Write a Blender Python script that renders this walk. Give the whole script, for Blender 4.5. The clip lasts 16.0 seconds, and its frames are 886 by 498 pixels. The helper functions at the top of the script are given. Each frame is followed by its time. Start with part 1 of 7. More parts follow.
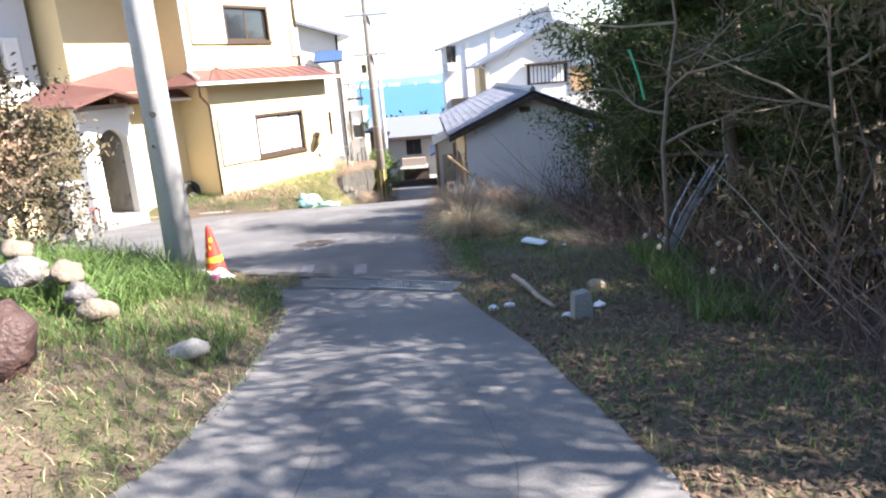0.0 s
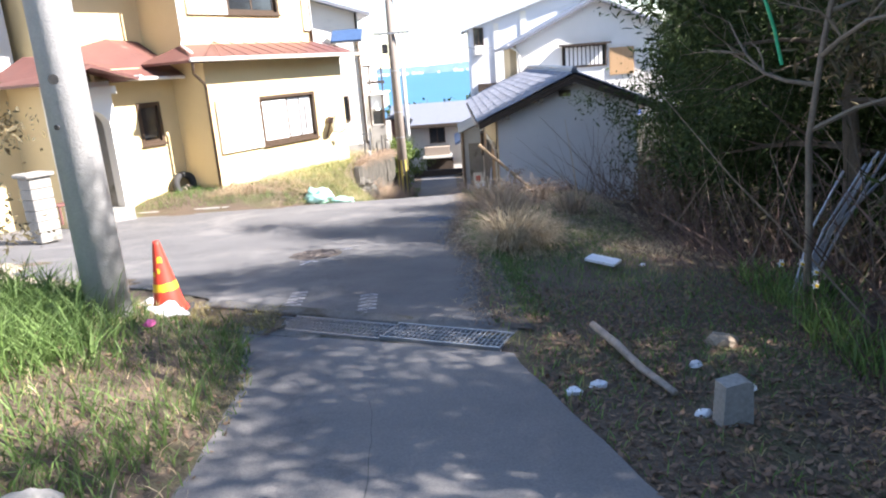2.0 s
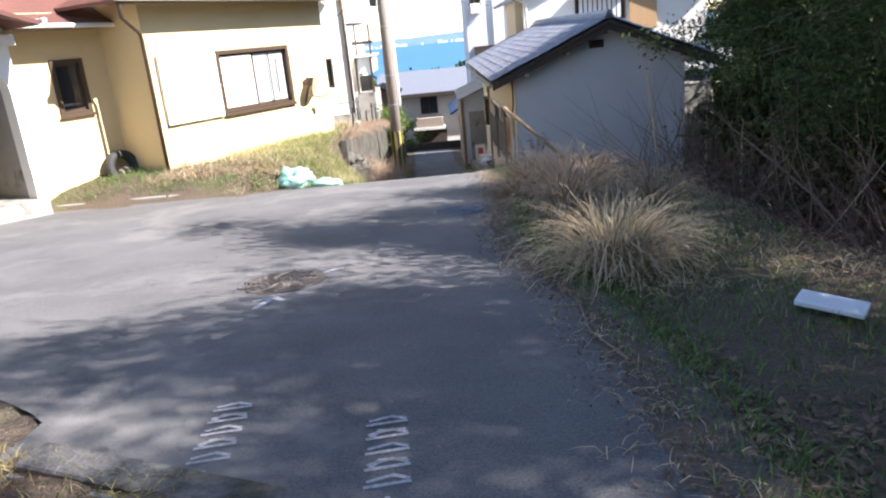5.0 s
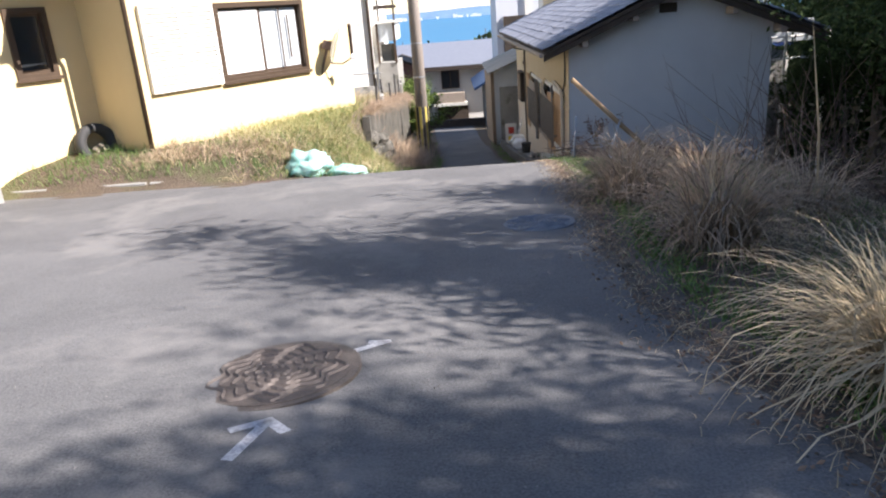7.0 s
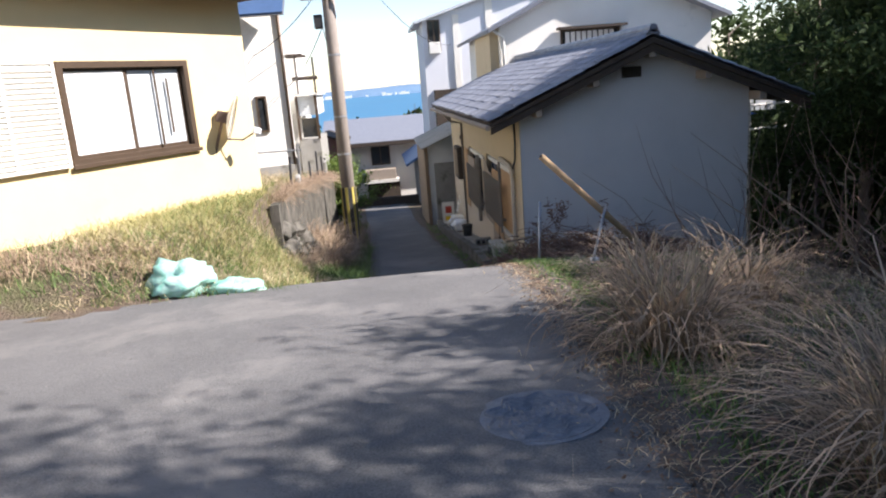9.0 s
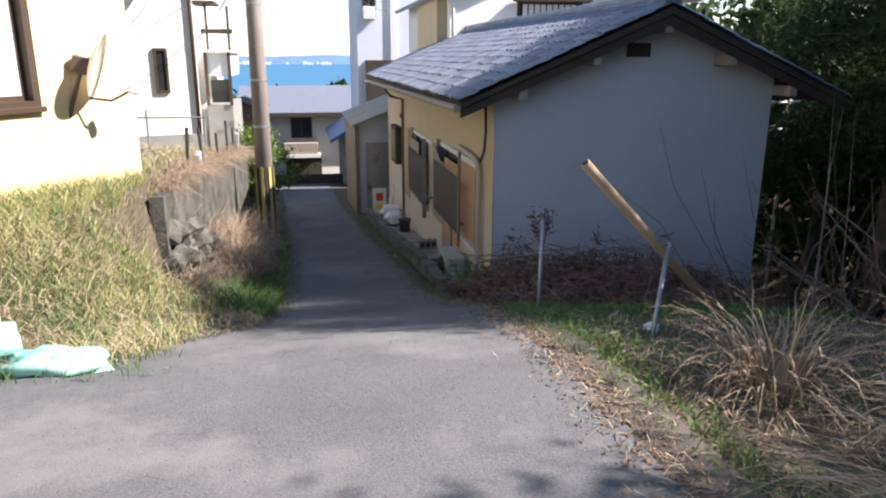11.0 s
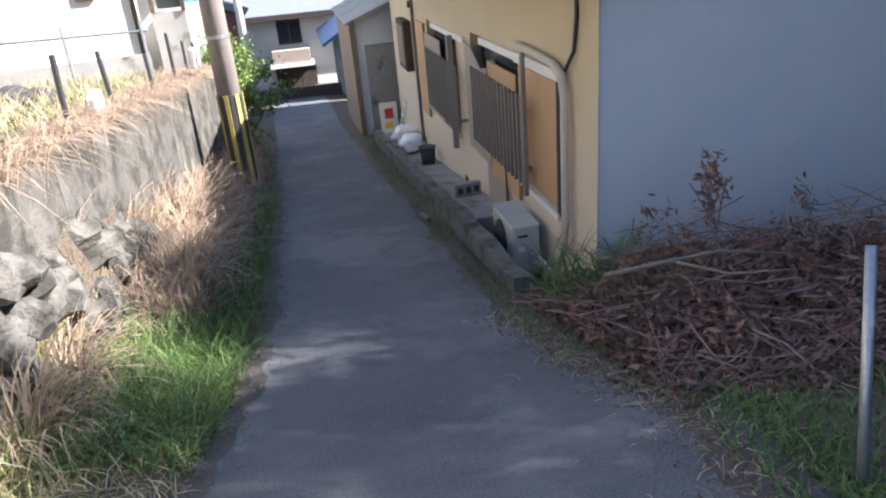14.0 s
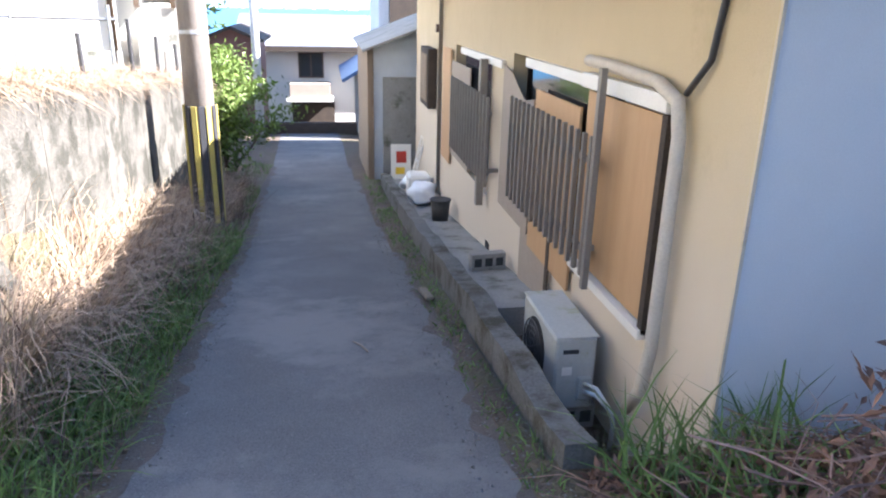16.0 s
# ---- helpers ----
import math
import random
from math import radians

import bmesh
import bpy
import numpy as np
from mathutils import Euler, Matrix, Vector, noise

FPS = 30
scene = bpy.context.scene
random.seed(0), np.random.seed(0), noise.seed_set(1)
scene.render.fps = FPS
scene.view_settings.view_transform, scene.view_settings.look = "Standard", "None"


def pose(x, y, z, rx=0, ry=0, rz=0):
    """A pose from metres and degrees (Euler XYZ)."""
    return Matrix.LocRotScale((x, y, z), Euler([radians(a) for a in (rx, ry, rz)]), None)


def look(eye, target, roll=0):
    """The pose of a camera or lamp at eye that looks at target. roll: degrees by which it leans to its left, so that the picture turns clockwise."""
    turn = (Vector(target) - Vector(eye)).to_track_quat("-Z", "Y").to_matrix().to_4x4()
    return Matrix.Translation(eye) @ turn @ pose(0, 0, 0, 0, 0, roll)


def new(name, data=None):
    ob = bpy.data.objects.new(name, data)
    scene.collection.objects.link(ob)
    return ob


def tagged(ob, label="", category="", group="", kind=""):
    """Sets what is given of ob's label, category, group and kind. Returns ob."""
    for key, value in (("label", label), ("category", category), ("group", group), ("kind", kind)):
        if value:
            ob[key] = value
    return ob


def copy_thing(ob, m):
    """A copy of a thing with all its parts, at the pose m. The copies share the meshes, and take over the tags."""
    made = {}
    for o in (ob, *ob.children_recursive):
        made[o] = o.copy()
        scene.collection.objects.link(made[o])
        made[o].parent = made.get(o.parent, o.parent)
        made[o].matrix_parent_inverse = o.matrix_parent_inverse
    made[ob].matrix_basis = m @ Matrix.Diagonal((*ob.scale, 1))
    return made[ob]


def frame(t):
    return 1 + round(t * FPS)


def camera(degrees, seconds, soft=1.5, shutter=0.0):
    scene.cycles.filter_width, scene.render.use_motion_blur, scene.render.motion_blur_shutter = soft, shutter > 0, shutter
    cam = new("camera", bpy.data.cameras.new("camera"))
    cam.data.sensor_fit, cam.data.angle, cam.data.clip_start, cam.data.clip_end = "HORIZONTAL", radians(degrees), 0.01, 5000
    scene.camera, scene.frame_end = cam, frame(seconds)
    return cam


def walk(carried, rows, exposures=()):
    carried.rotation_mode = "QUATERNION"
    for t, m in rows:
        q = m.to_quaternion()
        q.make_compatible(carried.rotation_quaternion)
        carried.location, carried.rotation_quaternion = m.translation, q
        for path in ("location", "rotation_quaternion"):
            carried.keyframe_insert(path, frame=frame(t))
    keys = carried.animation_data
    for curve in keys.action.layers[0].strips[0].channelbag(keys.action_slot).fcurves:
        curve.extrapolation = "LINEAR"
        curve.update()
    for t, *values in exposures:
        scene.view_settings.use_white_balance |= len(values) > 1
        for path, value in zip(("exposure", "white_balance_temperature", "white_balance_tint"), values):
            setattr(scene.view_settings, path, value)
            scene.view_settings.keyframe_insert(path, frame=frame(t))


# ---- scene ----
cam = camera(64.3, 16.0, 2.1)
PATH = [
    (0, (-0.003, 0.007, 1.446), (0.008, 1.948, 0.963), -4.5),
    (0.5, (-0.022, 0.639, 1.387), (0.157, 2.569, 0.892), -4.4),
    (1, (-0.031, 1.291, 1.362), (0.047, 3.24, 0.92), -2.7),
    (1.5, (-0.106, 1.923, 1.271), (-0.044, 3.855, 0.759), -4.1),
    (2, (-0.14, 2.585, 1.166), (-0.192, 4.518, 0.658), -4.3),
    (2.5, (-0.156, 3.247, 1.027), (0.002, 5.169, 0.496), -0.7),
    (3, (-0.254, 3.87, 0.934), (-0.153, 5.804, 0.433), -0.2),
    (3.5, (-0.413, 4.449, 0.855), (-0.422, 6.391, 0.376), -3.2),
    (4, (-0.495, 5.031, 0.764), (-0.451, 6.964, 0.254), -6.0),
    (4.5, (-0.563, 5.7, 0.69), (-0.67, 7.627, 0.167), -8.0),
    (5, (-0.713, 6.354, 0.609), (-0.738, 8.268, 0.027), -5.4),
    (5.2, (-0.764, 6.628, 0.569), (-0.964, 8.549, 0.049), -5.8),
    (7.3, (-1.283, 9.397, 0.312), (-1.279, 11.288, -0.339), -2.6),
    (7.5, (-1.264, 9.73, 0.296), (-1.235, 11.649, -0.267), -0.4),
    (8, (-1.259, 10.414, 0.21), (-1.126, 12.327, -0.36), -1.2),
    (8.5, (-1.285, 11.068, 0.184), (-1.102, 12.982, -0.364), -1.4),
    (9, (-1.243, 11.788, 0.107), (-1.099, 13.729, -0.352), -4.4),
    (9.2, (-1.269, 12.08, 0.04), (-1.013, 14.001, -0.454), -3.5),
    (11.3, (-1.413, 15.28, -0.054), (-0.987, 17.163, -0.579), 1.6),
    (11.5, (-1.407, 15.592, -0.053), (-0.939, 17.466, -0.573), 2.2),
    (12, (-1.325, 16.313, -0.133), (-0.905, 18.202, -0.64), -0.5),
    (12.5, (-1.285, 17.024, -0.216), (-0.952, 18.907, -0.804), -1.0),
    (13, (-1.232, 17.684, -0.27), (-0.869, 19.516, -0.985), -2.5),
    (13.5, (-1.146, 18.402, -0.359), (-0.83, 20.219, -1.134), -0.8),
    (14, (-1.052, 19.083, -0.452), (-0.741, 20.888, -1.255), -5.1),
    (14.5, (-0.897, 19.742, -0.592), (-0.552, 21.587, -1.282), -2.6),
    (15, (-0.81, 20.297, -0.802), (-0.346, 22.107, -1.517), -1.4),
    (15.5, (-0.676, 20.935, -0.966), (-0.318, 22.765, -1.687), -0.3),
    (16, (-0.634, 21.562, -1.17), (-0.324, 23.425, -1.828), 1.4),
]
walk(cam, [(t, look(eye, target, roll)) for t, eye, target, roll in PATH],
     [(0, 2.2, 6500, 17), (2, 2.1, 6450, 17), (3.5, 1.95, 6400, 17), (5, 1.8, 6350, 17), (9, 1.42, 6450, 17), (11.5, 1.5, 6300, 17), (12.5, 1.8, 6250, 17), (13, 2.05, 6250, 17), (14.5, 2.35, 5950, 17), (16, 3.05, 5950, 17)])

# ---- world and light ----
SUN_AZ, SUN_EL = math.atan2(0.95, -0.27), radians(40)
SUN_DIR = Vector((math.sin(SUN_AZ) * math.cos(SUN_EL), math.cos(SUN_AZ) * math.cos(SUN_EL), math.sin(SUN_EL)))
world = bpy.data.worlds.new("sky")
scene.world = world
world.use_nodes = True
sky = world.node_tree.nodes.new("ShaderNodeTexSky")
sky.sky_type, sky.sun_disc = "NISHITA", False
sky.sun_elevation, sky.sun_rotation = SUN_EL, SUN_AZ
sky.air_density, sky.dust_density, sky.ozone_density = 1.0, 0.1, 1.0
back = world.node_tree.nodes["Background"]
back.inputs["Strength"].default_value = 0.08
world.node_tree.links.new(sky.outputs[0], back.inputs[0])
sun = new("sun", bpy.data.lights.new("sun", "SUN"))
sun.data.energy, sun.data.angle, sun.data.color = 5.0, radians(0.6), (1.0, 0.95, 0.88)
sun.matrix_world = look(SUN_DIR * 60, (0, 0, 0))

# ---- materials ----
def mat(name, a, b=None, rough=0.85, scale=6.0, fine=60.0, mix=0.5, bump=0.3, metal=0.0, spec=0.4, stretch=(1, 1, 1), vary=0.0,
        stain=None, stain_scale=1.0, stain_at=0.55, depth=0.01, through_light=0.0):
    """Two tones mixed by coarse and fine noise, an optional stain with its own outline, relief, and a change of tone from piece to piece."""
    m = bpy.data.materials.new(name)
    m.use_nodes = True
    nt, n = m.node_tree, m.node_tree.nodes
    ln = nt.links.new
    bsdf = n["Principled BSDF"]
    b = b or tuple(c * 0.7 for c in a)
    tc = n.new("ShaderNodeTexCoord")
    mp = n.new("ShaderNodeMapping")
    mp.inputs["Scale"].default_value = stretch
    ln(tc.outputs["Object"], mp.inputs[0])
    n1, n2 = n.new("ShaderNodeTexNoise"), n.new("ShaderNodeTexNoise")
    n1.inputs["Scale"].default_value, n1.inputs["Detail"].default_value, n1.inputs["Roughness"].default_value = scale, 6, 0.62
    n2.inputs["Scale"].default_value, n2.inputs["Detail"].default_value = fine, 3
    ln(mp.outputs[0], n1.inputs["Vector"])
    ln(mp.outputs[0], n2.inputs["Vector"])
    mr = n.new("ShaderNodeMapRange")
    mr.inputs["From Min"].default_value, mr.inputs["From Max"].default_value = 0.3, 0.7
    ln(n1.outputs["Fac"], mr.inputs["Value"])
    am = n.new("ShaderNodeMix")
    am.inputs["Factor"].default_value = mix
    ln(mr.outputs[0], am.inputs["A"])
    mr2 = n.new("ShaderNodeMapRange")
    mr2.inputs["From Min"].default_value, mr2.inputs["From Max"].default_value = 0.3, 0.7
    ln(n2.outputs["Fac"], mr2.inputs["Value"])
    ln(mr2.outputs[0], am.inputs["B"])
    col = n.new("ShaderNodeMix")
    col.data_type = "RGBA"
    col.inputs["A"].default_value, col.inputs["B"].default_value = (*a, 1), (*b, 1)
    ln(am.outputs["Result"], col.inputs["Factor"])
    out = col.outputs["Result"]
    if stain:
        n3 = n.new("ShaderNodeTexNoise")
        n3.inputs["Scale"].default_value, n3.inputs["Detail"].default_value, n3.inputs["Roughness"].default_value = stain_scale, 8, 0.7
        ln(mp.outputs[0], n3.inputs["Vector"])
        r3 = n.new("ShaderNodeMapRange")
        r3.inputs["From Min"].default_value, r3.inputs["From Max"].default_value = stain_at, stain_at + 0.12
        ln(n3.outputs["Fac"], r3.inputs["Value"])
        c3 = n.new("ShaderNodeMix")
        c3.data_type = "RGBA"
        c3.inputs["B"].default_value = (*stain, 1)
        ln(out, c3.inputs["A"])
        ln(r3.outputs[0], c3.inputs["Factor"])
        out = c3.outputs["Result"]
    if vary:
        oi, ge, ad = n.new("ShaderNodeObjectInfo"), n.new("ShaderNodeNewGeometry"), n.new("ShaderNodeMath")
        ad.operation = "ADD"
        ln(oi.outputs["Random"], ad.inputs[0])
        ln(ge.outputs["Random Per Island"], ad.inputs[1])
        fr = n.new("ShaderNodeMath")
        fr.operation = "FRACT"
        ln(ad.outputs[0], fr.inputs[0])
        mv = n.new("ShaderNodeMapRange")
        mv.inputs["To Min"].default_value, mv.inputs["To Max"].default_value = 1 - vary, 1 + vary
        ln(fr.outputs[0], mv.inputs["Value"])
        hv = n.new("ShaderNodeHueSaturation")
        ln(mv.outputs[0], hv.inputs["Value"])
        ln(out, hv.inputs["Color"])
        out = hv.outputs[0]
    ln(out, bsdf.inputs["Base Color"])
    bsdf.inputs["Roughness"].default_value, bsdf.inputs["Metallic"].default_value = rough, metal
    bsdf.inputs["Specular IOR Level"].default_value = spec
    if bump:
        bp = n.new("ShaderNodeBump")
        bp.inputs["Strength"].default_value, bp.inputs["Distance"].default_value = bump, depth
        ln(am.outputs["Result"], bp.inputs["Height"])
        ln(bp.outputs[0], bsdf.inputs["Normal"])
    if through_light:
        tr, mx = n.new("ShaderNodeBsdfTranslucent"), n.new("ShaderNodeMixShader")
        ln(out, tr.inputs["Color"])
        mx.inputs["Fac"].default_value = through_light
        ln(bsdf.outputs[0], mx.inputs[1])
        ln(tr.outputs[0], mx.inputs[2])
        ln(mx.outputs[0], n["Material Output"].inputs["Surface"])
    return m


ASPHALT = mat("asphalt", (0.175, 0.172, 0.168), (0.060, 0.061, 0.063), rough=0.9, scale=1.1, fine=95, mix=0.65, bump=0.5, depth=0.006,
              stain=(0.175, 0.17, 0.162), stain_scale=0.7, stain_at=0.52)
CONCRETE_ROAD = mat("worn_concrete_road", (0.235, 0.225, 0.21), (0.125, 0.123, 0.12), rough=0.9, scale=1.1, fine=70, mix=0.5, bump=0.4, depth=0.006,
                    stain=(0.10, 0.10, 0.10), stain_scale=0.9, stain_at=0.55)
SOIL = mat("soil_and_litter", (0.15, 0.11, 0.075), (0.065, 0.05, 0.036), scale=2.5, fine=38, mix=0.6, bump=0.9, depth=0.03,
           stain=(0.10, 0.095, 0.045), stain_scale=0.9, stain_at=0.5)
SAND = mat("sandy_gravel", (0.42, 0.36, 0.26), (0.27, 0.23, 0.17), scale=3, fine=60, bump=0.5)
OLD_CONCRETE = mat("lichen_stained_concrete", (0.16, 0.148, 0.125), (0.06, 0.056, 0.046), scale=2.2, fine=40, mix=0.35, bump=0.7, depth=0.02, stain=(0.045, 0.043, 0.033), stain_scale=2.6, stain_at=0.46)
CONCRETE = mat("weathered_concrete", (0.34, 0.33, 0.30), (0.20, 0.195, 0.18), scale=3, fine=50, bump=0.4, stain=(0.10, 0.10, 0.075), stain_scale=1.8, stain_at=0.55)
STUCCO = mat("cream_stucco", (0.68, 0.55, 0.31), (0.62, 0.49, 0.27), rough=0.92, scale=2.0, fine=140, mix=0.5, bump=0.35, depth=0.004,
             stain=(0.55, 0.45, 0.27), stain_scale=0.9, stain_at=0.62)
STUCCO_WHITE = mat("white_stucco", (0.80, 0.78, 0.72), (0.72, 0.70, 0.64), scale=1.5, fine=120, bump=0.25, depth=0.004, stain=(0.55, 0.54, 0.5), stain_scale=0.7, stain_at=0.62)
GREY_WALL = mat("grey_mortar_wall", (0.62, 0.625, 0.625), (0.53, 0.535, 0.54), rough=0.93, scale=1.2, fine=110, mix=0.45, bump=0.3, depth=0.004,
                stain=(0.42, 0.42, 0.415), stain_scale=0.8, stain_at=0.6)
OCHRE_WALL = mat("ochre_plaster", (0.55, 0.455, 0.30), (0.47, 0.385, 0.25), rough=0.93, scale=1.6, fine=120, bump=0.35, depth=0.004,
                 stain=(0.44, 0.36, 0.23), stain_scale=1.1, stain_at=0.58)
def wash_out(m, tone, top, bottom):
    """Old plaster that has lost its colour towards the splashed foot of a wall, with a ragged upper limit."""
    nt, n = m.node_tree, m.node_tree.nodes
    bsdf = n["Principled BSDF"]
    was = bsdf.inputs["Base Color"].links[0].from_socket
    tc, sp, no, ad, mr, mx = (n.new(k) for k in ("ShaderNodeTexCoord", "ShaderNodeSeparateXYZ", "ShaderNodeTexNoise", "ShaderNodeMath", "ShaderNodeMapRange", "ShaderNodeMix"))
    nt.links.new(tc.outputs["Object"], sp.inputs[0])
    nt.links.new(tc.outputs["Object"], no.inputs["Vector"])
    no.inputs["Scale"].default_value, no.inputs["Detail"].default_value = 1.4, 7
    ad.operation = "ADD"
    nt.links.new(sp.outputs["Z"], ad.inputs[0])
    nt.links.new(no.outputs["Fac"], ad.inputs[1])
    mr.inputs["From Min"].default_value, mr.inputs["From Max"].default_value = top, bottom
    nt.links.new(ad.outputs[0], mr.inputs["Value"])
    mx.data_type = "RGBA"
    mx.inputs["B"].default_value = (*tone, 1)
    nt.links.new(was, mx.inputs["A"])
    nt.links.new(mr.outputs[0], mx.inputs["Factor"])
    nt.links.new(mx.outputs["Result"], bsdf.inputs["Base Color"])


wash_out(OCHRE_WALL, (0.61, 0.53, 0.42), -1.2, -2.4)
RED_ROOF = mat("red_metal_roof", (0.17, 0.075, 0.062), (0.11, 0.052, 0.044), rough=0.6, scale=3, fine=40, bump=0.2, stain=(0.27, 0.16, 0.125), stain_scale=2, stain_at=0.6)
TILE = mat("grey_clay_tile", (0.26, 0.275, 0.31), (0.16, 0.17, 0.20), rough=0.4, scale=5, fine=60, bump=0.2, vary=0.25)
TILE_BLUE = mat("blue_glazed_tile", (0.07, 0.13, 0.26), (0.05, 0.09, 0.17), rough=0.35, scale=5, fine=60, bump=0.2, vary=0.2)
TIMBER = mat("weathered_timber", (0.30, 0.22, 0.15), (0.15, 0.11, 0.075), scale=3, fine=30, stretch=(6, 6, 0.6), bump=0.5)
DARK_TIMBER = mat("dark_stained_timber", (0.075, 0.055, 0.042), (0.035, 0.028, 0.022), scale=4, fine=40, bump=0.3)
BROWN_FRAME = mat("bronze_aluminium", (0.11, 0.075, 0.05), (0.07, 0.05, 0.035), rough=0.45, metal=0.4, scale=8, bump=0.05)
WHITE_METAL = mat("off_white_paint", (0.78, 0.76, 0.70), (0.68, 0.66, 0.60), rough=0.5, scale=4, bump=0.1)
BEIGE_PLASTER = mat("washed_beige_plaster", (0.60, 0.53, 0.41), (0.47, 0.41, 0.31), rough=0.95, scale=1.6, fine=90, bump=0.4, depth=0.005, stain=(0.33, 0.29, 0.22), stain_scale=2.0, stain_at=0.56)
GREY_METAL = mat("galvanised_steel", (0.42, 0.43, 0.44), (0.28, 0.29, 0.30), rough=0.45, metal=0.7, scale=7, fine=50, bump=0.15)
DARK_METAL = mat("dark_painted_steel", (0.05, 0.05, 0.055), (0.03, 0.03, 0.03), rough=0.5, scale=9, bump=0.1)
POLE_MAT = mat("grey_pole_concrete", (0.50, 0.50, 0.49), (0.38, 0.38, 0.375), rough=0.8, scale=5, fine=60, bump=0.25, stain=(0.30, 0.30, 0.29), stain_scale=3, stain_at=0.6)
WOOD_POLE = mat("old_pole", (0.33, 0.29, 0.25), (0.20, 0.17, 0.145), scale=4, fine=40, stretch=(4, 4, 0.5), bump=0.4)
GLASS = mat("window_glass", (0.02, 0.023, 0.026), (0.03, 0.034, 0.038), rough=0.06, spec=0.9, scale=1, bump=0.0)


# ---- building helpers ----
def part(name, bm, material, parent=None, label="", smooth=False):
    me = bpy.data.meshes.new(name)
    bmesh.ops.recalc_face_normals(bm, faces=bm.faces)
    bm.to_mesh(me)
    bm.free()
    me.materials.append(material)
    if smooth:
        me.shade_smooth()
    ob = new(name, me)
    ob.parent = parent
    return tagged(ob, label)


def thing(name, label, category, m=None, group="", kind=""):
    ob = new(name)
    ob.empty_display_size = 0.1
    if m is not None:
        ob.matrix_world = m
    return tagged(ob, label, category, group, kind)


def alone(name, bm, material, label, category="", m=None, group="", kind="", smooth=False):
    ob = part(name, bm, material, None, label, smooth)
    if m is not None:
        ob.matrix_world = m
    return tagged(ob, "", category, group, kind)


def box(bm, x0, x1, y0, y1, z0, z1, bev=0.0, m=None):
    g = bmesh.ops.create_cube(bm, size=1.0)["verts"]
    for v in g:
        v.co = Vector(((x0 + x1) / 2 + v.co.x * (x1 - x0), (y0 + y1) / 2 + v.co.y * (y1 - y0), (z0 + z1) / 2 + v.co.z * (z1 - z0)))
    if bev:
        es = list({e for v in g for e in v.link_edges})
        g = list({v for f in bmesh.ops.bevel(bm, geom=es, offset=bev, segments=1, affect="EDGES")["faces"] for v in f.verts})
    if m is not None:
        for v in g:
            v.co = m @ v.co
    return bm


def tube(bm, pts, radii, n=8, cap=True):
    """A round bar through pts, with a radius at each."""
    pts = [Vector(p) for p in pts]
    if not hasattr(radii, "__len__"):
        radii = [radii] * len(pts)
    rings, side = [], None
    for i, p in enumerate(pts):
        d = (pts[min(i + 1, len(pts) - 1)] - pts[max(i - 1, 0)]).normalized()
        if side is None:
            side = d.cross(Vector((0, 0, 1)) if abs(d.z) < 0.9 else Vector((1, 0, 0))).normalized()
        side = (side - d * side.dot(d)).normalized()
        up = d.cross(side)
        rings.append([bm.verts.new(p + (side * math.cos(a) + up * math.sin(a)) * radii[i]) for a in (2 * math.pi * k / n for k in range(n))])
    for a, b in zip(rings, rings[1:]):
        for k in range(n):
            bm.faces.new((a[k], a[(k + 1) % n], b[(k + 1) % n], b[k]))
    if cap:
        bm.faces.new(rings[0][::-1])
        bm.faces.new(rings[-1])
    return bm


def slab(bm, outline, axis, a, b):
    """A flat outline (two coordinates a point) pushed out along axis from a to b."""
    def at(u, v, w):
        return {"x": (w, u, v), "y": (u, w, v), "z": (u, v, w)}[axis]
    lo, hi = [bm.verts.new(at(u, v, a)) for u, v in outline], [bm.verts.new(at(u, v, b)) for u, v in outline]
    bm.faces.new(lo[::-1])
    bm.faces.new(hi)
    for i in range(len(lo)):
        j = (i + 1) % len(lo)
        bm.faces.new((lo[i], lo[j], hi[j], hi[i]))
    return bm


def wall_with_holes(bm, x0, x1, z0, z1, y0, y1, holes):
    """A wall along x from x0 to x1, thick from y0 to y1, with rectangular holes (x, x, z, z) that go through it."""
    xs = sorted({x0, x1, *(h[0] for h in holes), *(h[1] for h in holes)})
    zs = sorted({z0, z1, *(h[2] for h in holes), *(h[3] for h in holes)})
    for a, b in zip(xs, xs[1:]):
        run = None
        for c, d in zip(zs, zs[1:]):
            inside = any(h[0] <= a and b <= h[1] and h[2] <= c and d <= h[3] for h in holes)
            if inside:
                if run:
                    box(bm, a, b, y0, y1, *run)
                run = None
            else:
                run = (run[0], d) if run else (c, d)
        if run:
            box(bm, a, b, y0, y1, *run)
    bmesh.ops.remove_doubles(bm, verts=bm.verts, dist=0.0005)
    seen, gone = {}, []
    for f in bm.faces:
        k = tuple(sorted(tuple(round(c, 4) for c in v.co) for v in f.verts))
        if k in seen:
            gone += [f, seen[k]]
        seen[k] = f
    bmesh.ops.delete(bm, geom=list(set(gone)), context="FACES")
    return bm


# ---- lie of the land ----
LANE_Y = [-60, -5, 0, 6.6, 9, 11.4, 15, 18.6, 19.5, 20.3, 23.1, 24.2, 26.6, 30.7, 33.4, 40, 50, 60, 90, 260, 420, 700]
LANE_Z = [6, 0.6, 0.0, -0.81, -0.93, -1.2, -1.53, -1.76, -1.96, -2.22, -3.08, -3.33, -3.68, -4.26, -4.6, -5.3, -6.2, -7.2, -11, -34, -44, -46]
RIGHT_Y = [-60, -5, 2.5, 3.3, 5.3, 6.3, 7.05, 8.5, 10.4, 11.5, 12.6, 14.0, 15.5, 18, 19.1, 20.3, 21.6, 22.7, 24, 30, 36, 50, 60]
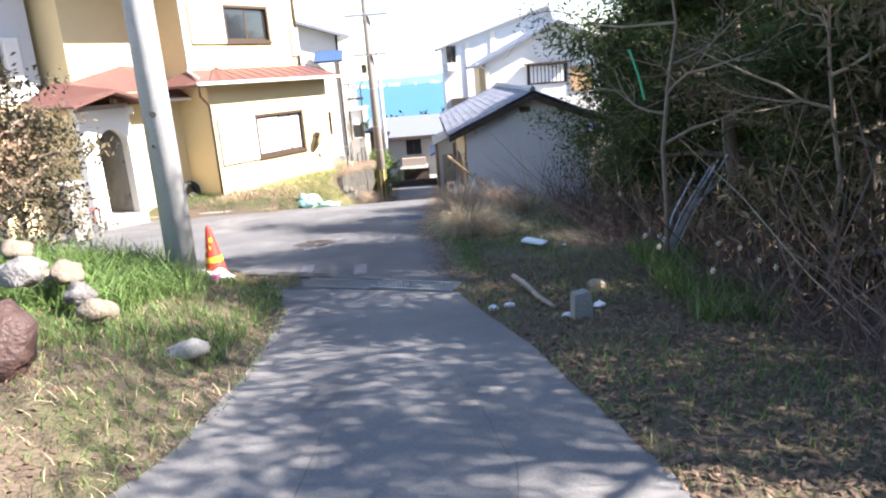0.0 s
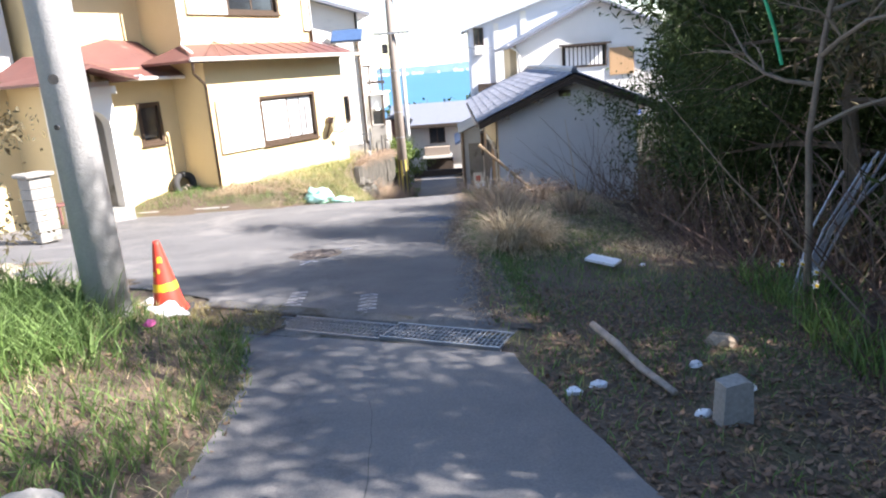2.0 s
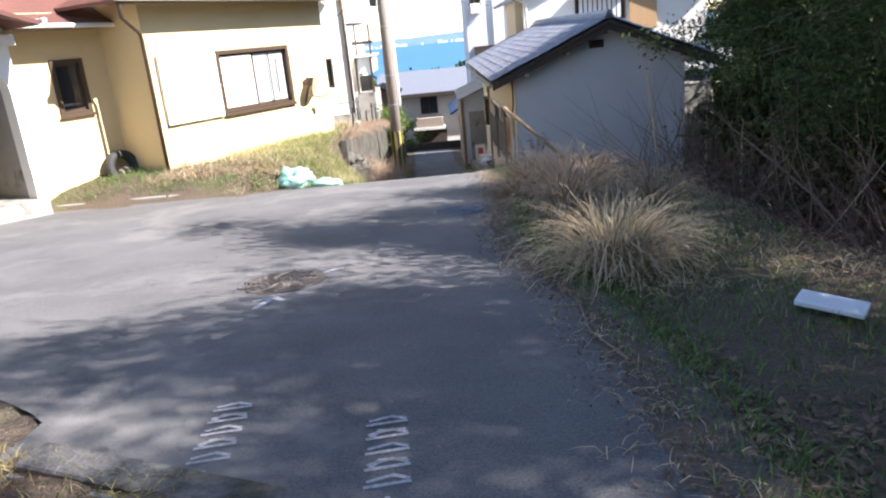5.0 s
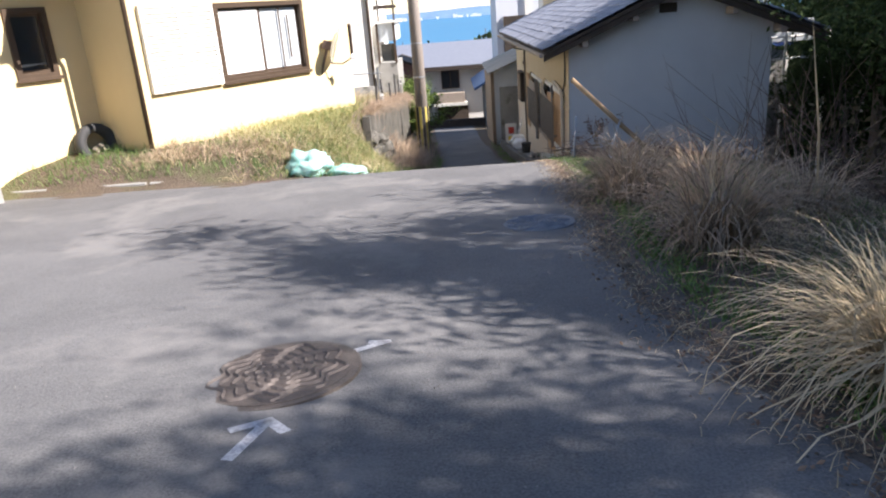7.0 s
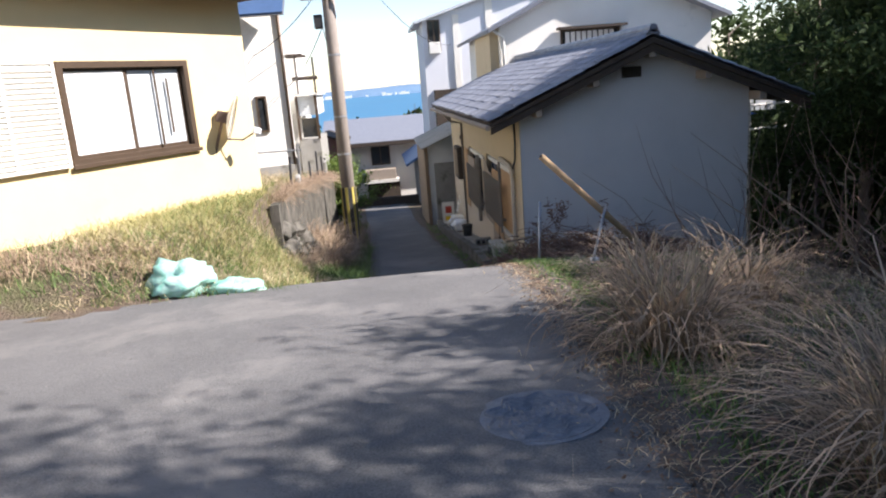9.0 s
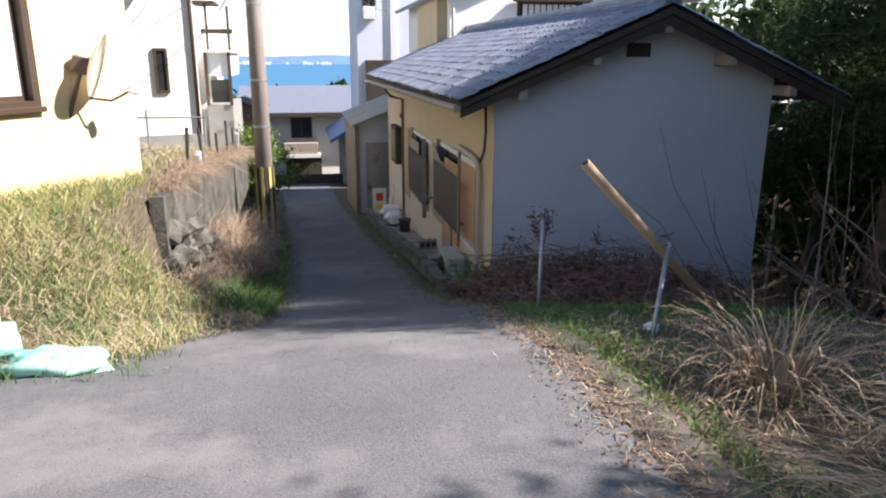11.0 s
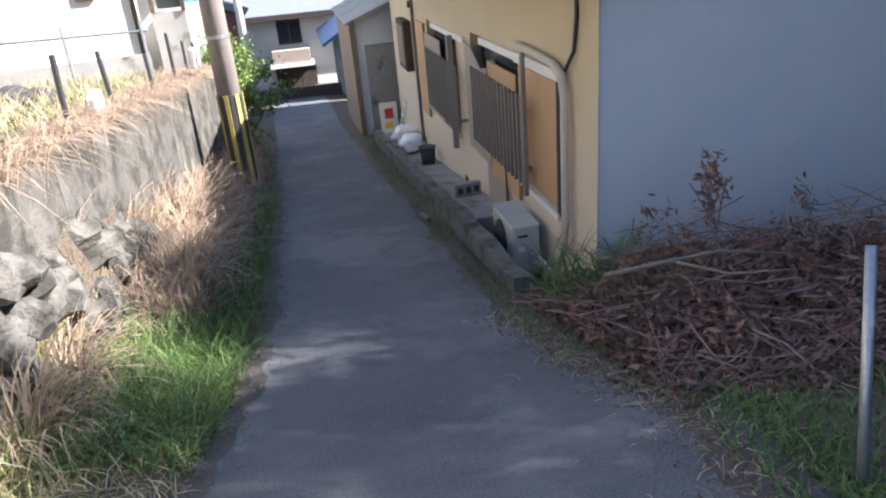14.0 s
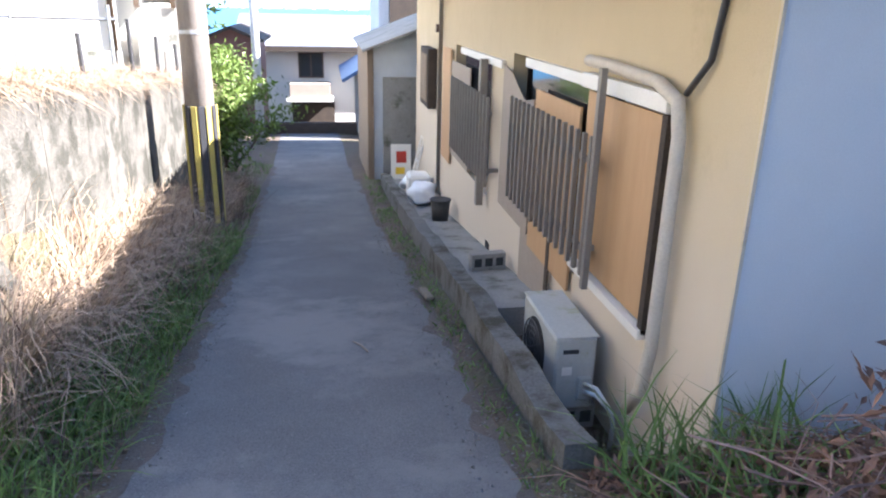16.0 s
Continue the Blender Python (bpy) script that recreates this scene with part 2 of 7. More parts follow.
RIGHT_X = [3, 1.5, 0.97, 0.87, 0.62, 0.40, 0.19, 0.06, 0.05, -0.10, -0.26, -0.20, -0.05, 0.0, 0.05, 0.22, 0.45, 0.30, 0.22, 0.20, 0.03, -0.25, -0.4]
LEFT_Y = [-60, -5, 3.0, 3.8, 5.6, 6.9, 7.9, 9.0, 18.3, 18.5, 19.0, 19.55, 20.3, 21.3, 24.4, 31, 34, 40, 50, 60]
LEFT_X = [-3, -2.0, -1.6, -1.45, -1.48, -1.62, -1.92, -2.6, -2.05, -4.0, -3.2, -2.6, -2.15, -1.88, -1.69, -1.79, -1.96, -2.1, -2.5, -2.6]
LOT_Y, LOT_Z = [18.5, 18.9, 19.6, 24.5, 26, 33, 40, 60, 90, 260, 420, 700], [-1.74, -1.50, -1.38, -1.45, -1.75, -2.35, -3.9, -7.2, -11, -34, -44, -46]


def ramp(a, b, t):
    u = min(1.0, max(0.0, (t - a) / (b - a)))
    return u * u * (3 - 2 * u)


def lane_z(y):
    s = sum(float(np.interp(y + o, LANE_Y, LANE_Z)) for o in (-0.5, -0.25, 0, 0.25, 0.5))
    return s / 5


def right_x(y):
    return float(np.interp(y, RIGHT_Y, RIGHT_X))


def left_x(y):
    return float(np.interp(y, LEFT_Y, LEFT_X))


def land(x, y):
    z = lane_z(y)
    if x < left_x(y):
        d = left_x(y) - x
        if y > 18.45:
            lot = float(np.interp(y, LOT_Y, LOT_Z))
            if y < 21.4:
                z += (max(lot, z) - z) * (ramp(0, 1.7, d) if y > 19.2 else ramp(-0.3, 0.9, d))
            elif y < 45:
                z += 0.22 * min(d, 1.15) + (max(lot, z) - z - 0.25) * ramp(1.15, 1.4, d)
            z = max(z, lot) if d > 1.45 and y > 19.0 else z
        elif y < 10.5:
            z += (0.36 * ramp(0.05, 1.1, d) + 0.35 * ramp(1.0, 3.5, d)) * (1 - ramp(7.9, 9.6, y))
        if x < -40:
            z += 0.03 * (-40 - x)
    elif x > right_x(y):
        d = x - right_x(y)
        if y < 60:
            z -= 0.06 * d + (0.42 if y < 18 else 0.28) * min(6.0, max(0.0, d - (2.7 if y > 9 else 3.6)))
        if 24.2 < y < 46 and d < 4:
            z += 0.06
        z += 0.62 * min(15.0, max(0.0, x - 9.5)) * (1 - ramp(38, 60, y))
    if 0.55 < x < 1.3 and 24.5 < y < 27.0:
        return -4.02
    off = max(left_x(y) - x, x - right_x(y), 0)
    z += 0.05 * ramp(0.1, 0.9, off) * noise.noise((x * 1.3, y * 1.3, 3)) + 0.02 * ramp(0.0, 0.4, off) * noise.noise((x * 5, y * 5, 1))
    return z


def place(x, y, dz=0.0, rz=0.0, rx=0.0, ry=0.0):
    return pose(x, y, land(x, y) + dz, rx, ry, rz)


def axis(fine_a, fine_b, step, far_a, far_b):
    out, s, v = [], step, fine_a
    while v > far_a:
        s *= 1.35
        v -= s
        out.append(v)
    out = out[::-1] + [fine_a + i * step for i in range(int((fine_b - fine_a) / step) + 1)]
    s, v = step, out[-1]
    while v < far_b:
        s *= 1.35
        v += s
        out.append(v)
    return out


def sheet(name, xs, ys, height, material, keep=lambda x, y: True):
    verts, faces = [], []
    for y in ys:
        for x in xs:
            verts.append((x, y, height(x, y)))
    w = len(xs)
    for j in range(len(ys) - 1):
        for i in range(w - 1):
            if keep((xs[i] + xs[i + 1]) / 2, (ys[j] + ys[j + 1]) / 2):
                faces.append((j * w + i, j * w + i + 1, (j + 1) * w + i + 1, (j + 1) * w + i))
    me = bpy.data.meshes.new(name)
    me.from_pydata(verts, [], faces)
    me.materials.append(material)
    me.shade_smooth()
    return new(name, me)


def on_road(x, y):
    if y < 9.0 or y > 18.4:
        return left_x(y) < x < right_x(y)
    return x < right_x(y) and (x > -2.6 - 1.0 * (y - 9.0) or y > 13.3)


ground = sheet("ground", axis(-9, 8, 0.2, -900, 900), axis(-4, 40, 0.2, -300, 700), lambda x, y: land(x, y) - (0.05 if on_road(x - 0.15, y) and on_road(x + 0.15, y) and on_road(x, y - 0.3) and on_road(x, y + 0.3) else 0.0), SOIL)
tagged(ground, "bare brown soil with leaf litter and moss", "ground", kind="structure")


def strip(name, y0, y1, step, edges, lift, material, label, n=10, shear=lambda y: 0.0, bias=1.0, sink=0.0):
    """A road surface between its two edges, over the land."""
    verts, faces, j = [], [], 0
    y = y0
    while y < y1 + 1e-6:
        a, b = edges(y)
        wob = [0.05 * noise.noise((s, y * 1.7, 0)) + 0.03 * noise.noise((s, y * 6, 4)) for s in (0, 9)]
        for i in range(n + 1):
            x = b + wob[1] + (a + wob[0] - b - wob[1]) * (i / n) ** bias
            yy = y + shear(y) * (max(x, -2.6) - 0.17)
            verts.append((x, yy, lane_z(yy) + lift - (sink if i == 0 else 0.0)))
        if j:
            for i in range(n):
                k = (j - 1) * (n + 1) + i
                faces.append((k + 1, k, k + n + 1, k + n + 2))
        j += 1
        y += step
    me = bpy.data.meshes.new(name)
    me.from_pydata(verts, [], faces)
    me.materials.append(material)
    me.shade_smooth()
    return tagged(new(name, me), label, "road", kind="structure")


def asphalt_left(y):
    if y < 13.2:
        return -2.7 - 1.0 * max(0.0, y - 8.2)
    return -40.0 if y < 18.5 else left_x(y)


strip("road", -40, 7.22, 0.2, lambda y: (left_x(y + 0.85 * ramp(2.0, 7.2, y)) - 0.05, right_x(y)), 0.006, CONCRETE_ROAD, "pale worn concrete lane with cracks and dirt", 12,
      lambda y: -0.42 * ramp(2.0, 7.2, y))
strip("road", 7.72, 56, 0.15, lambda y: (asphalt_left(y), right_x(y)), 0.010, ASPHALT, "dark patched asphalt running on downhill past the junction", 40,
      lambda y: -0.42 * (1 - ramp(7.7, 12.5, y)), 1.6)

EDGE_DIRT = mat("gritty_edge_dirt", (0.135, 0.112, 0.09), (0.06, 0.05, 0.042), scale=5, fine=80, mix=0.6, bump=0.8, depth=0.012)


def ragged(y, k):
    return 0.09 * noise.noise((y * 1.7, k, 0)) + 0.08 * noise.noise((y * 5, k, 2))


strip("dirt_edge", 7.75, 40, 0.08, lambda y: (right_x(y) - 0.04 + 1.6 * ragged(y, 3), right_x(y) + 0.34), 0.0125, EDGE_DIRT, "gritty dirt washed over the road edge", 4, lambda y: -0.42 * (1 - ramp(7.7, 12.5, y)), 1.0, 0.09)
strip("dirt_edge", 19.2, 40, 0.08, lambda y: (left_x(y) - 0.14, left_x(y) + 0.09 + ragged(y, 9)), 0.0135, EDGE_DIRT, "gritty dirt washed over the road edge", 3)

# ---- more materials ----
FRESH_GRASS = mat("fresh_grass", (0.165, 0.25, 0.075), (0.088, 0.155, 0.04), rough=0.6, scale=1.5, fine=8, bump=0, vary=0.45, through_light=0.35)
DRY_GRASS = mat("dry_straw", (0.56, 0.46, 0.30), (0.38, 0.30, 0.185), rough=0.8, scale=1.5, fine=8, bump=0, vary=0.35, through_light=0.2)
OLIVE_GRASS = mat("short_winter_grass", (0.22, 0.23, 0.08), (0.30, 0.24, 0.12), rough=0.8, scale=1.2, fine=6, bump=0, vary=0.45, through_light=0.25)
DEAD_LEAF = mat("dead_leaves", (0.12, 0.072, 0.048), (0.20, 0.135, 0.085), rough=0.8, scale=3, fine=10, bump=0, vary=0.5)
EVERGREEN = mat("evergreen_leaves", (0.062, 0.088, 0.03), (0.033, 0.055, 0.02), rough=0.75, spec=0.15, scale=1, fine=6, bump=0, vary=0.45, through_light=0.2)
TAN_GRASS = mat("tawny_dry_grass", (0.43, 0.325, 0.225), (0.25, 0.18, 0.125), rough=0.8, scale=1.5, fine=8, bump=0, vary=0.4, through_light=0.2)
YELLOW_GRASS = mat("yellow_green_grass", (0.46, 0.41, 0.19), (0.29, 0.29, 0.12), rough=0.7, scale=1.5, fine=8, bump=0, vary=0.4, through_light=0.3)
BRUSH = mat("red_brown_brush", (0.29, 0.19, 0.15), (0.14, 0.088, 0.07), scale=4, fine=30, bump=0.2, vary=0.5)
WITHERED = mat("withered_leaves", (0.23, 0.135, 0.095), (0.14, 0.08, 0.06), rough=0.8, scale=3, fine=10, bump=0, vary=0.5)
HALF_DRY = mat("half_dry_leaves", (0.15, 0.118, 0.065), (0.075, 0.07, 0.036), rough=0.7, scale=1, fine=6, bump=0, vary=0.5, through_light=0.25)
LIGHT_LEAF = mat("yellow_green_leaves", (0.16, 0.22, 0.05), (0.09, 0.15, 0.03), rough=0.5, scale=1, fine=6, bump=0, vary=0.4, through_light=0.3)
BARK = mat("grey_brown_bark", (0.20, 0.16, 0.125), (0.10, 0.08, 0.06), scale=6, fine=40, stretch=(3, 3, 0.7), bump=0.7, depth=0.02)
TWIG = mat("bare_twigs", (0.27, 0.22, 0.165), (0.15, 0.118, 0.09), scale=6, fine=40, bump=0.3, vary=0.3)
BROWN_STEM = mat("brown_dead_stems", (0.19, 0.125, 0.10), (0.10, 0.068, 0.058), scale=4, fine=30, bump=0.2, vary=0.4)
STONE = mat("field_stone", (0.23, 0.22, 0.205), (0.11, 0.105, 0.10), scale=5, fine=40, bump=0.8, depth=0.02, vary=0.2)
PALE_STONE = mat("pale_stone", (0.27, 0.225, 0.165), (0.16, 0.132, 0.10), scale=5, fine=40, bump=0.5, depth=0.02, vary=0.15)
RUST = mat("rusty_iron", (0.19, 0.13, 0.10), (0.11, 0.085, 0.075), rough=0.65, metal=0.5, scale=9, fine=70, bump=0.4)
RED_PLASTIC = mat("faded_red_plastic", (0.55, 0.055, 0.03), (0.42, 0.04, 0.025), rough=0.5, scale=6, bump=0.1)
YELLOW_TAPE = mat("yellow_tape", (0.80, 0.55, 0.04), (0.66, 0.43, 0.03), rough=0.5, scale=9, bump=0.1)
BLACK_RUBBER_AND_SHADE = mat("black_rubber_and_shade", (0.03, 0.03, 0.03), (0.05, 0.05, 0.048), rough=0.75, scale=9, bump=0.3)
WHITE_PLASTIC = mat("white_plastic", (0.80, 0.82, 0.84), (0.68, 0.70, 0.72), rough=0.45, scale=6, bump=0.2)
MINT_SACK = mat("mint_plastic_sack", (0.20, 0.62, 0.49), (0.66, 0.82, 0.77), rough=0.5, scale=3, fine=20, bump=0.4, through_light=0.25)
ROAD_PAINT = mat("chalky_white_paint", (0.60, 0.60, 0.61), (0.20, 0.20, 0.205), rough=0.9, scale=14, fine=60, mix=0.6, bump=0)
PLYWOOD = mat("tan_plywood", (0.50, 0.32, 0.17), (0.42, 0.26, 0.13), rough=0.7, scale=1.5, fine=20, stretch=(8, 8, 0.4), bump=0.15)
CARDBOARD = mat("grey_brown_board", (0.36, 0.30, 0.245), (0.30, 0.25, 0.20), scale=4, fine=30, bump=0.2)
BRONZE = mat("grey_bronze_aluminium", (0.27, 0.245, 0.215), (0.20, 0.18, 0.16), rough=0.5, metal=0.3, scale=6, bump=0.05)
PIPE_WRAP = mat("pipe_wrapping", (0.58, 0.52, 0.43), (0.44, 0.40, 0.33), scale=9, fine=60, bump=0.4)
AC_PAINT = mat("aged_grey_enamel", (0.46, 0.47, 0.44), (0.38, 0.39, 0.36), rough=0.5, scale=4, fine=40, bump=0.1, stain=(0.32, 0.33, 0.20), stain_scale=3, stain_at=0.56)
CURTAIN = mat("white_curtain", (0.78, 0.77, 0.74), (0.70, 0.69, 0.66), scale=2, stretch=(6, 6, 0.3), bump=0.2)
BLUE_TARP = mat("blue_tarpaulin", (0.04, 0.14, 0.62), (0.03, 0.09, 0.42), rough=0.45, scale=4, bump=0.4)
PALE_METAL = mat("pale_corrugated_metal", (0.62, 0.66, 0.68), (0.50, 0.53, 0.55), rough=0.5, metal=0.2, scale=3, bump=0.1)
FAR_WALL = mat("far_plaster", (0.74, 0.72, 0.68), (0.66, 0.64, 0.60), scale=1, fine=30, bump=0.1)
BLUE_WALL = mat("pale_blue_siding", (0.66, 0.68, 0.72), (0.60, 0.62, 0.66), scale=1, fine=30, bump=0.1)
GREEN_ROPE = mat("green_cord", (0.02, 0.45, 0.22), (0.02, 0.35, 0.17), rough=0.5, bump=0)
KERB_MAT = mat("mossy_kerb_concrete", (0.185, 0.182, 0.172), (0.08, 0.078, 0.07), scale=2.6, fine=50, bump=0.6, depth=0.02, stain=(0.05, 0.047, 0.03), stain_scale=2.2, stain_at=0.5)
GUARD_YELLOW = mat("faded_guard_yellow", (0.52, 0.42, 0.09), (0.36, 0.29, 0.09), rough=0.7, scale=9, bump=0.2)
PALE_GLASS = mat("curtained_glass", (0.44, 0.48, 0.50), (0.52, 0.55, 0.56), rough=0.12, spec=0.6, scale=1.5, fine=6, bump=0)
BROWN_SACK = mat("brown_sheet", (0.10, 0.058, 0.048), (0.06, 0.037, 0.032), rough=0.6, scale=3, fine=25, bump=0.6, depth=0.03)

rng = np.random.default_rng(7)
GX, GY = np.arange(-16, 24.01, 0.2), np.arange(-8, 62.01, 0.2)
GRID = np.array([[land(float(x), float(y)) for x in GX] for y in GY])


def land_many(x, y):
    i, j = np.clip((x - GX[0]) / 0.2, 0, len(GX) - 2), np.clip((y - GY[0]) / 0.2, 0, len(GY) - 2)
    i0, j0 = i.astype(int), j.astype(int)
    u, v = i - i0, j - j0
    return (GRID[j0, i0] * (1 - u) + GRID[j0, i0 + 1] * u) * (1 - v) + (GRID[j0 + 1, i0] * (1 - u) + GRID[j0 + 1, i0 + 1] * u) * v


def raw_mesh(name, verts, faces, material):
    me = bpy.data.meshes.new(name)
    me.from_pydata(verts, [], faces)
    me.materials.append(material)
    return me


def blade_mesh(name, roots, h, w, lean, material, droop=1.0):
    """Curved, tapering blades of grass, one at each root."""
    n = len(roots)
    ang = rng.uniform(0, 2 * np.pi, n)
    out = np.stack([np.cos(ang), np.sin(ang), np.zeros(n)], 1)
    turn = rng.uniform(0, 2 * np.pi, n)
    side = np.stack([np.cos(turn), np.sin(turn), np.zeros(n)], 1)
    ln = rng.uniform(lean[0], lean[1], n)
    levels = []
    for t, k in ((0.0, 1.0), (0.4, 0.9), (0.75, 0.6), (1.0, 0.0)):
        up = h * (t - droop * 0.45 * ln * t * t)
        c = roots + out * (h * ln * t ** 1.8)[:, None] + np.array([0, 0, 1.0]) * up[:, None]
        if k:
            levels += [c - side * (w * k / 2)[:, None], c + side * (w * k / 2)[:, None]]
        else:
            levels.append(c)
    v = np.stack(levels, 1).reshape(-1, 3)
    faces = []
    for b in range(0, 7 * n, 7):
        faces += [(b, b + 1, b + 3, b + 2), (b + 2, b + 3, b + 5, b + 4), (b + 4, b + 5, b + 6)]
    return raw_mesh(name, v.tolist(), faces, material)


def scatter(n, x0, x1, y0, y1, ok=None, clump=0.0):
    x, y = rng.uniform(x0, x1, n), rng.uniform(y0, y1, n)
    if clump:
        k = np.array([noise.noise((float(a) * clump, float(b) * clump, 2.0)) for a, b in zip(x, y)])
        keep = k > rng.uniform(-0.5, 0.35, n)
        x, y = x[keep], y[keep]
    if ok:
        m = np.array([ok(float(a), float(b)) for a, b in zip(x, y)], bool)
        x, y = x[m], y[m]
    return np.stack([x, y, land_many(x, y) - 0.02], 1)


def verge(x, y):
    return not (left_x(y) + 0.02 < x < right_x(y) - 0.02) and not (y > 8.4 and y < 18.5 and x < right_x(y) and x > -3.2 - 1.1 * (y - 8.4)) and not (8.4 < y < 18.75 and x < left_x(y) and y > 12.6)


def grass(name, label, pts, h, w, lean, material, droop=1.0, category="grass"):
    n = len(pts)
    me = blade_mesh(name, pts, rng.uniform(h[0], h[1], n), rng.uniform(w[0], w[1], n), lean, material, droop)
    return tagged(new(name, me), label, category, kind="stuff")


def leaf_mesh(name, centres, size, material, flat=0.0, wide=0.42):
    """Small folded leaves, turned every way (flat: how far they lie level)."""
    n = len(centres)
    a = rng.normal(size=(n, 3))
    a[:, 2] *= 1 - flat
    a /= np.linalg.norm(a, axis=1)[:, None]
    b = np.cross(a, rng.normal(size=(n, 3)) * (1 - flat) + np.array([0, 0, 1.0]) * flat * 3)
    b /= np.linalg.norm(b, axis=1)[:, None] + 1e-9
    c = np.cross(a, b)
    s = rng.uniform(size[0], size[1], n)[:, None]
    v = np.stack([centres - a * s, centres + b * s * wide + c * s * 0.12, centres + a * s, centres - b * s * wide + c * s * 0.12], 1).reshape(-1, 3)
    return raw_mesh(name, v.tolist(), [f for k in range(0, 4 * n, 4) for f in ((k, k + 1, k + 2), (k, k + 2, k + 3))], material)


def grow(bm, p, d, length, r, level, tips, rnd, droop=0.0, n=5, kids=4, wild=0.35):
    """A limb that bends as it goes and sends out smaller limbs."""
    pts, dd = [Vector(p)], Vector(d).normalized()
    seg = 5 if level > 0 else 4
    for i in range(seg):
        dd = (dd + Vector((rnd.gauss(0, wild), rnd.gauss(0, wild), rnd.gauss(0, wild) - droop)) * 0.5).normalized()
        pts.append(pts[-1] + dd * (length / seg))
    tube(bm, pts, [r * (1 - 0.75 * i / seg) for i in range(seg + 1)], n, cap=False)
    if level <= 0:
        tips += pts[2:]
        return
    for k in range(kids):
        i = rnd.randint(1, seg)
        side = Vector((rnd.gauss(0, 1), rnd.gauss(0, 1), rnd.gauss(0.1, 0.7)))
        nd = (pts[i] - pts[i - 1]).normalized() * 0.7 + side.normalized() * 0.8
        grow(bm, pts[i], nd, length * rnd.uniform(0.45, 0.7), r * (1 - 0.7 * i / seg) * 0.6, level - 1, tips, rnd, droop, max(3, n - 1), kids, wild)
    tips.append(pts[-1])


def tree(name, label, x, y, height, seed, r=0.11, lean=(0, 0), limbs=8, leaf=(0.06, 0.11), leaves=30, material=EVERGREEN, spread=0.45, start=0.25,
         droop=0.1, level=1, fluff=0.35, bark=BARK, kids=4, wild=0.35, wide=0.42):
    rnd = random.Random(seed)
    z = land(x, y)
    t = thing(name, label, "tree", pose(x, y, z))
    trunk = [Vector((0, 0, -0.4))]
    for i in range(7):
        u = (i + 1) / 7
        trunk.append(Vector((lean[0] * u * height + rnd.gauss(0, 0.05), lean[1] * u * height + rnd.gauss(0, 0.05), u * height)))
    part("trunk", tube(bmesh.new(), trunk, [r * (1.15 - 0.95 * i / 7) for i in range(8)], 9), bark, t, smooth=True)
    tips = []
    for k in range(limbs):
        u = start + (1 - start) * (k + rnd.random()) / limbs
        i = min(6, int(u * 7))
        p = trunk[i].lerp(trunk[i + 1], u * 7 - i)
        a = k * 2.4 + rnd.uniform(-0.5, 0.5)
        b = bmesh.new()
        grow(b, p, (math.cos(a), math.sin(a), rnd.uniform(0.0, 0.7)), height * spread * (1.15 - 0.6 * u) * rnd.uniform(0.75, 1.15), r * (1 - 0.8 * u) * 0.5 + 0.01, level, tips, rnd, droop, 5, kids, wild)
        part("limb", b, bark, t)
    if leaves:
        c = np.array([tuple(q) for q in tips])
        c = np.repeat(c, leaves, 0) + rng.normal(size=(len(tips) * leaves, 3)) * np.array([fluff, fluff, fluff * 0.55])
        ob = new("crown", leaf_mesh("crown", c, leaf, material, 0.0, wide))
        ob.parent = t
    return t


# ---- cream house ----
# local axes: x along the front to its far end, y into the house, z up; the origin is the bay's near bottom corner
HOUSE_A = pose(-5.85, 19.5, -1.40, 0, 0, 90 - 32)


def window(parent, x0, x1, z0, z1, y, panes=2, depth=0.10, frame_mat=BROWN_FRAME, blind=None, bars=()):
    """A sliding window set in a wall hole: frame, sill, panes with their own sashes."""
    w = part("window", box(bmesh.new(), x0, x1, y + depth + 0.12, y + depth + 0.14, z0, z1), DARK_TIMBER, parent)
    t = 0.05
    f = bmesh.new()
    for a in ((x0 - 0.03, x1 + 0.03, z1 - t, z1 + 0.03), (x0 - 0.03, x1 + 0.03, z0 - 0.03, z0 + t), (x0 - 0.03, x0 + t, z0 + t, z1 - t), (x1 - t, x1 + 0.03, z0 + t, z1 - t)):
        box(f, a[0], a[1], y - 0.035, y + depth, a[2], a[3])
    part("window_frame", f, frame_mat, w)
    part("window_sill", box(bmesh.new(), x0 - 0.06, x1 + 0.06, y - 0.07, y - 0.037, z0 - 0.06, z0 - 0.005, 0.006), frame_mat, w)
    pw = (x1 - x0 - 2 * t) / panes
    for i in range(panes):
        a = x0 + t + pw * i
        yy = y + 0.03 + 0.03 * (i % 2)
        s = bmesh.new()
        for q in ((a, a + pw, z1 - t - 0.04, z1 - t), (a, a + pw, z0 + t, z0 + t + 0.05), (a, a + 0.04, z0 + t + 0.05, z1 - t - 0.04), (a + pw - 0.04, a + pw, z0 + t + 0.05, z1 - t - 0.04)):
            box(s, q[0], q[1], yy, yy + 0.025, q[2], q[3])
        part("sash", s, frame_mat, w)
        part("pane", box(bmesh.new(), a + 0.04, a + pw - 0.04, yy + 0.008, yy + 0.014, z0 + t + 0.05, z1 - t - 0.04), (blind[i] if blind else None) or GLASS, w)
    for x, zz0, zz1 in bars:
        part("glazing_bar", box(bmesh.new(), x - 0.015, x + 0.015, y + 0.015, y + 0.028, zz0, zz1), frame_mat, w)
    return w


def sheet_roof(points, thick=0.06):
    b = bmesh.new()
    b.faces.new([b.verts.new(p) for p in points])
    bmesh.ops.recalc_face_normals(b, faces=b.faces)
    if b.faces[:][0].normal.z < 0:
        bmesh.ops.reverse_faces(b, faces=b.faces[:])
    bmesh.ops.solidify(b, geom=b.faces[:], thickness=thick)
    return b


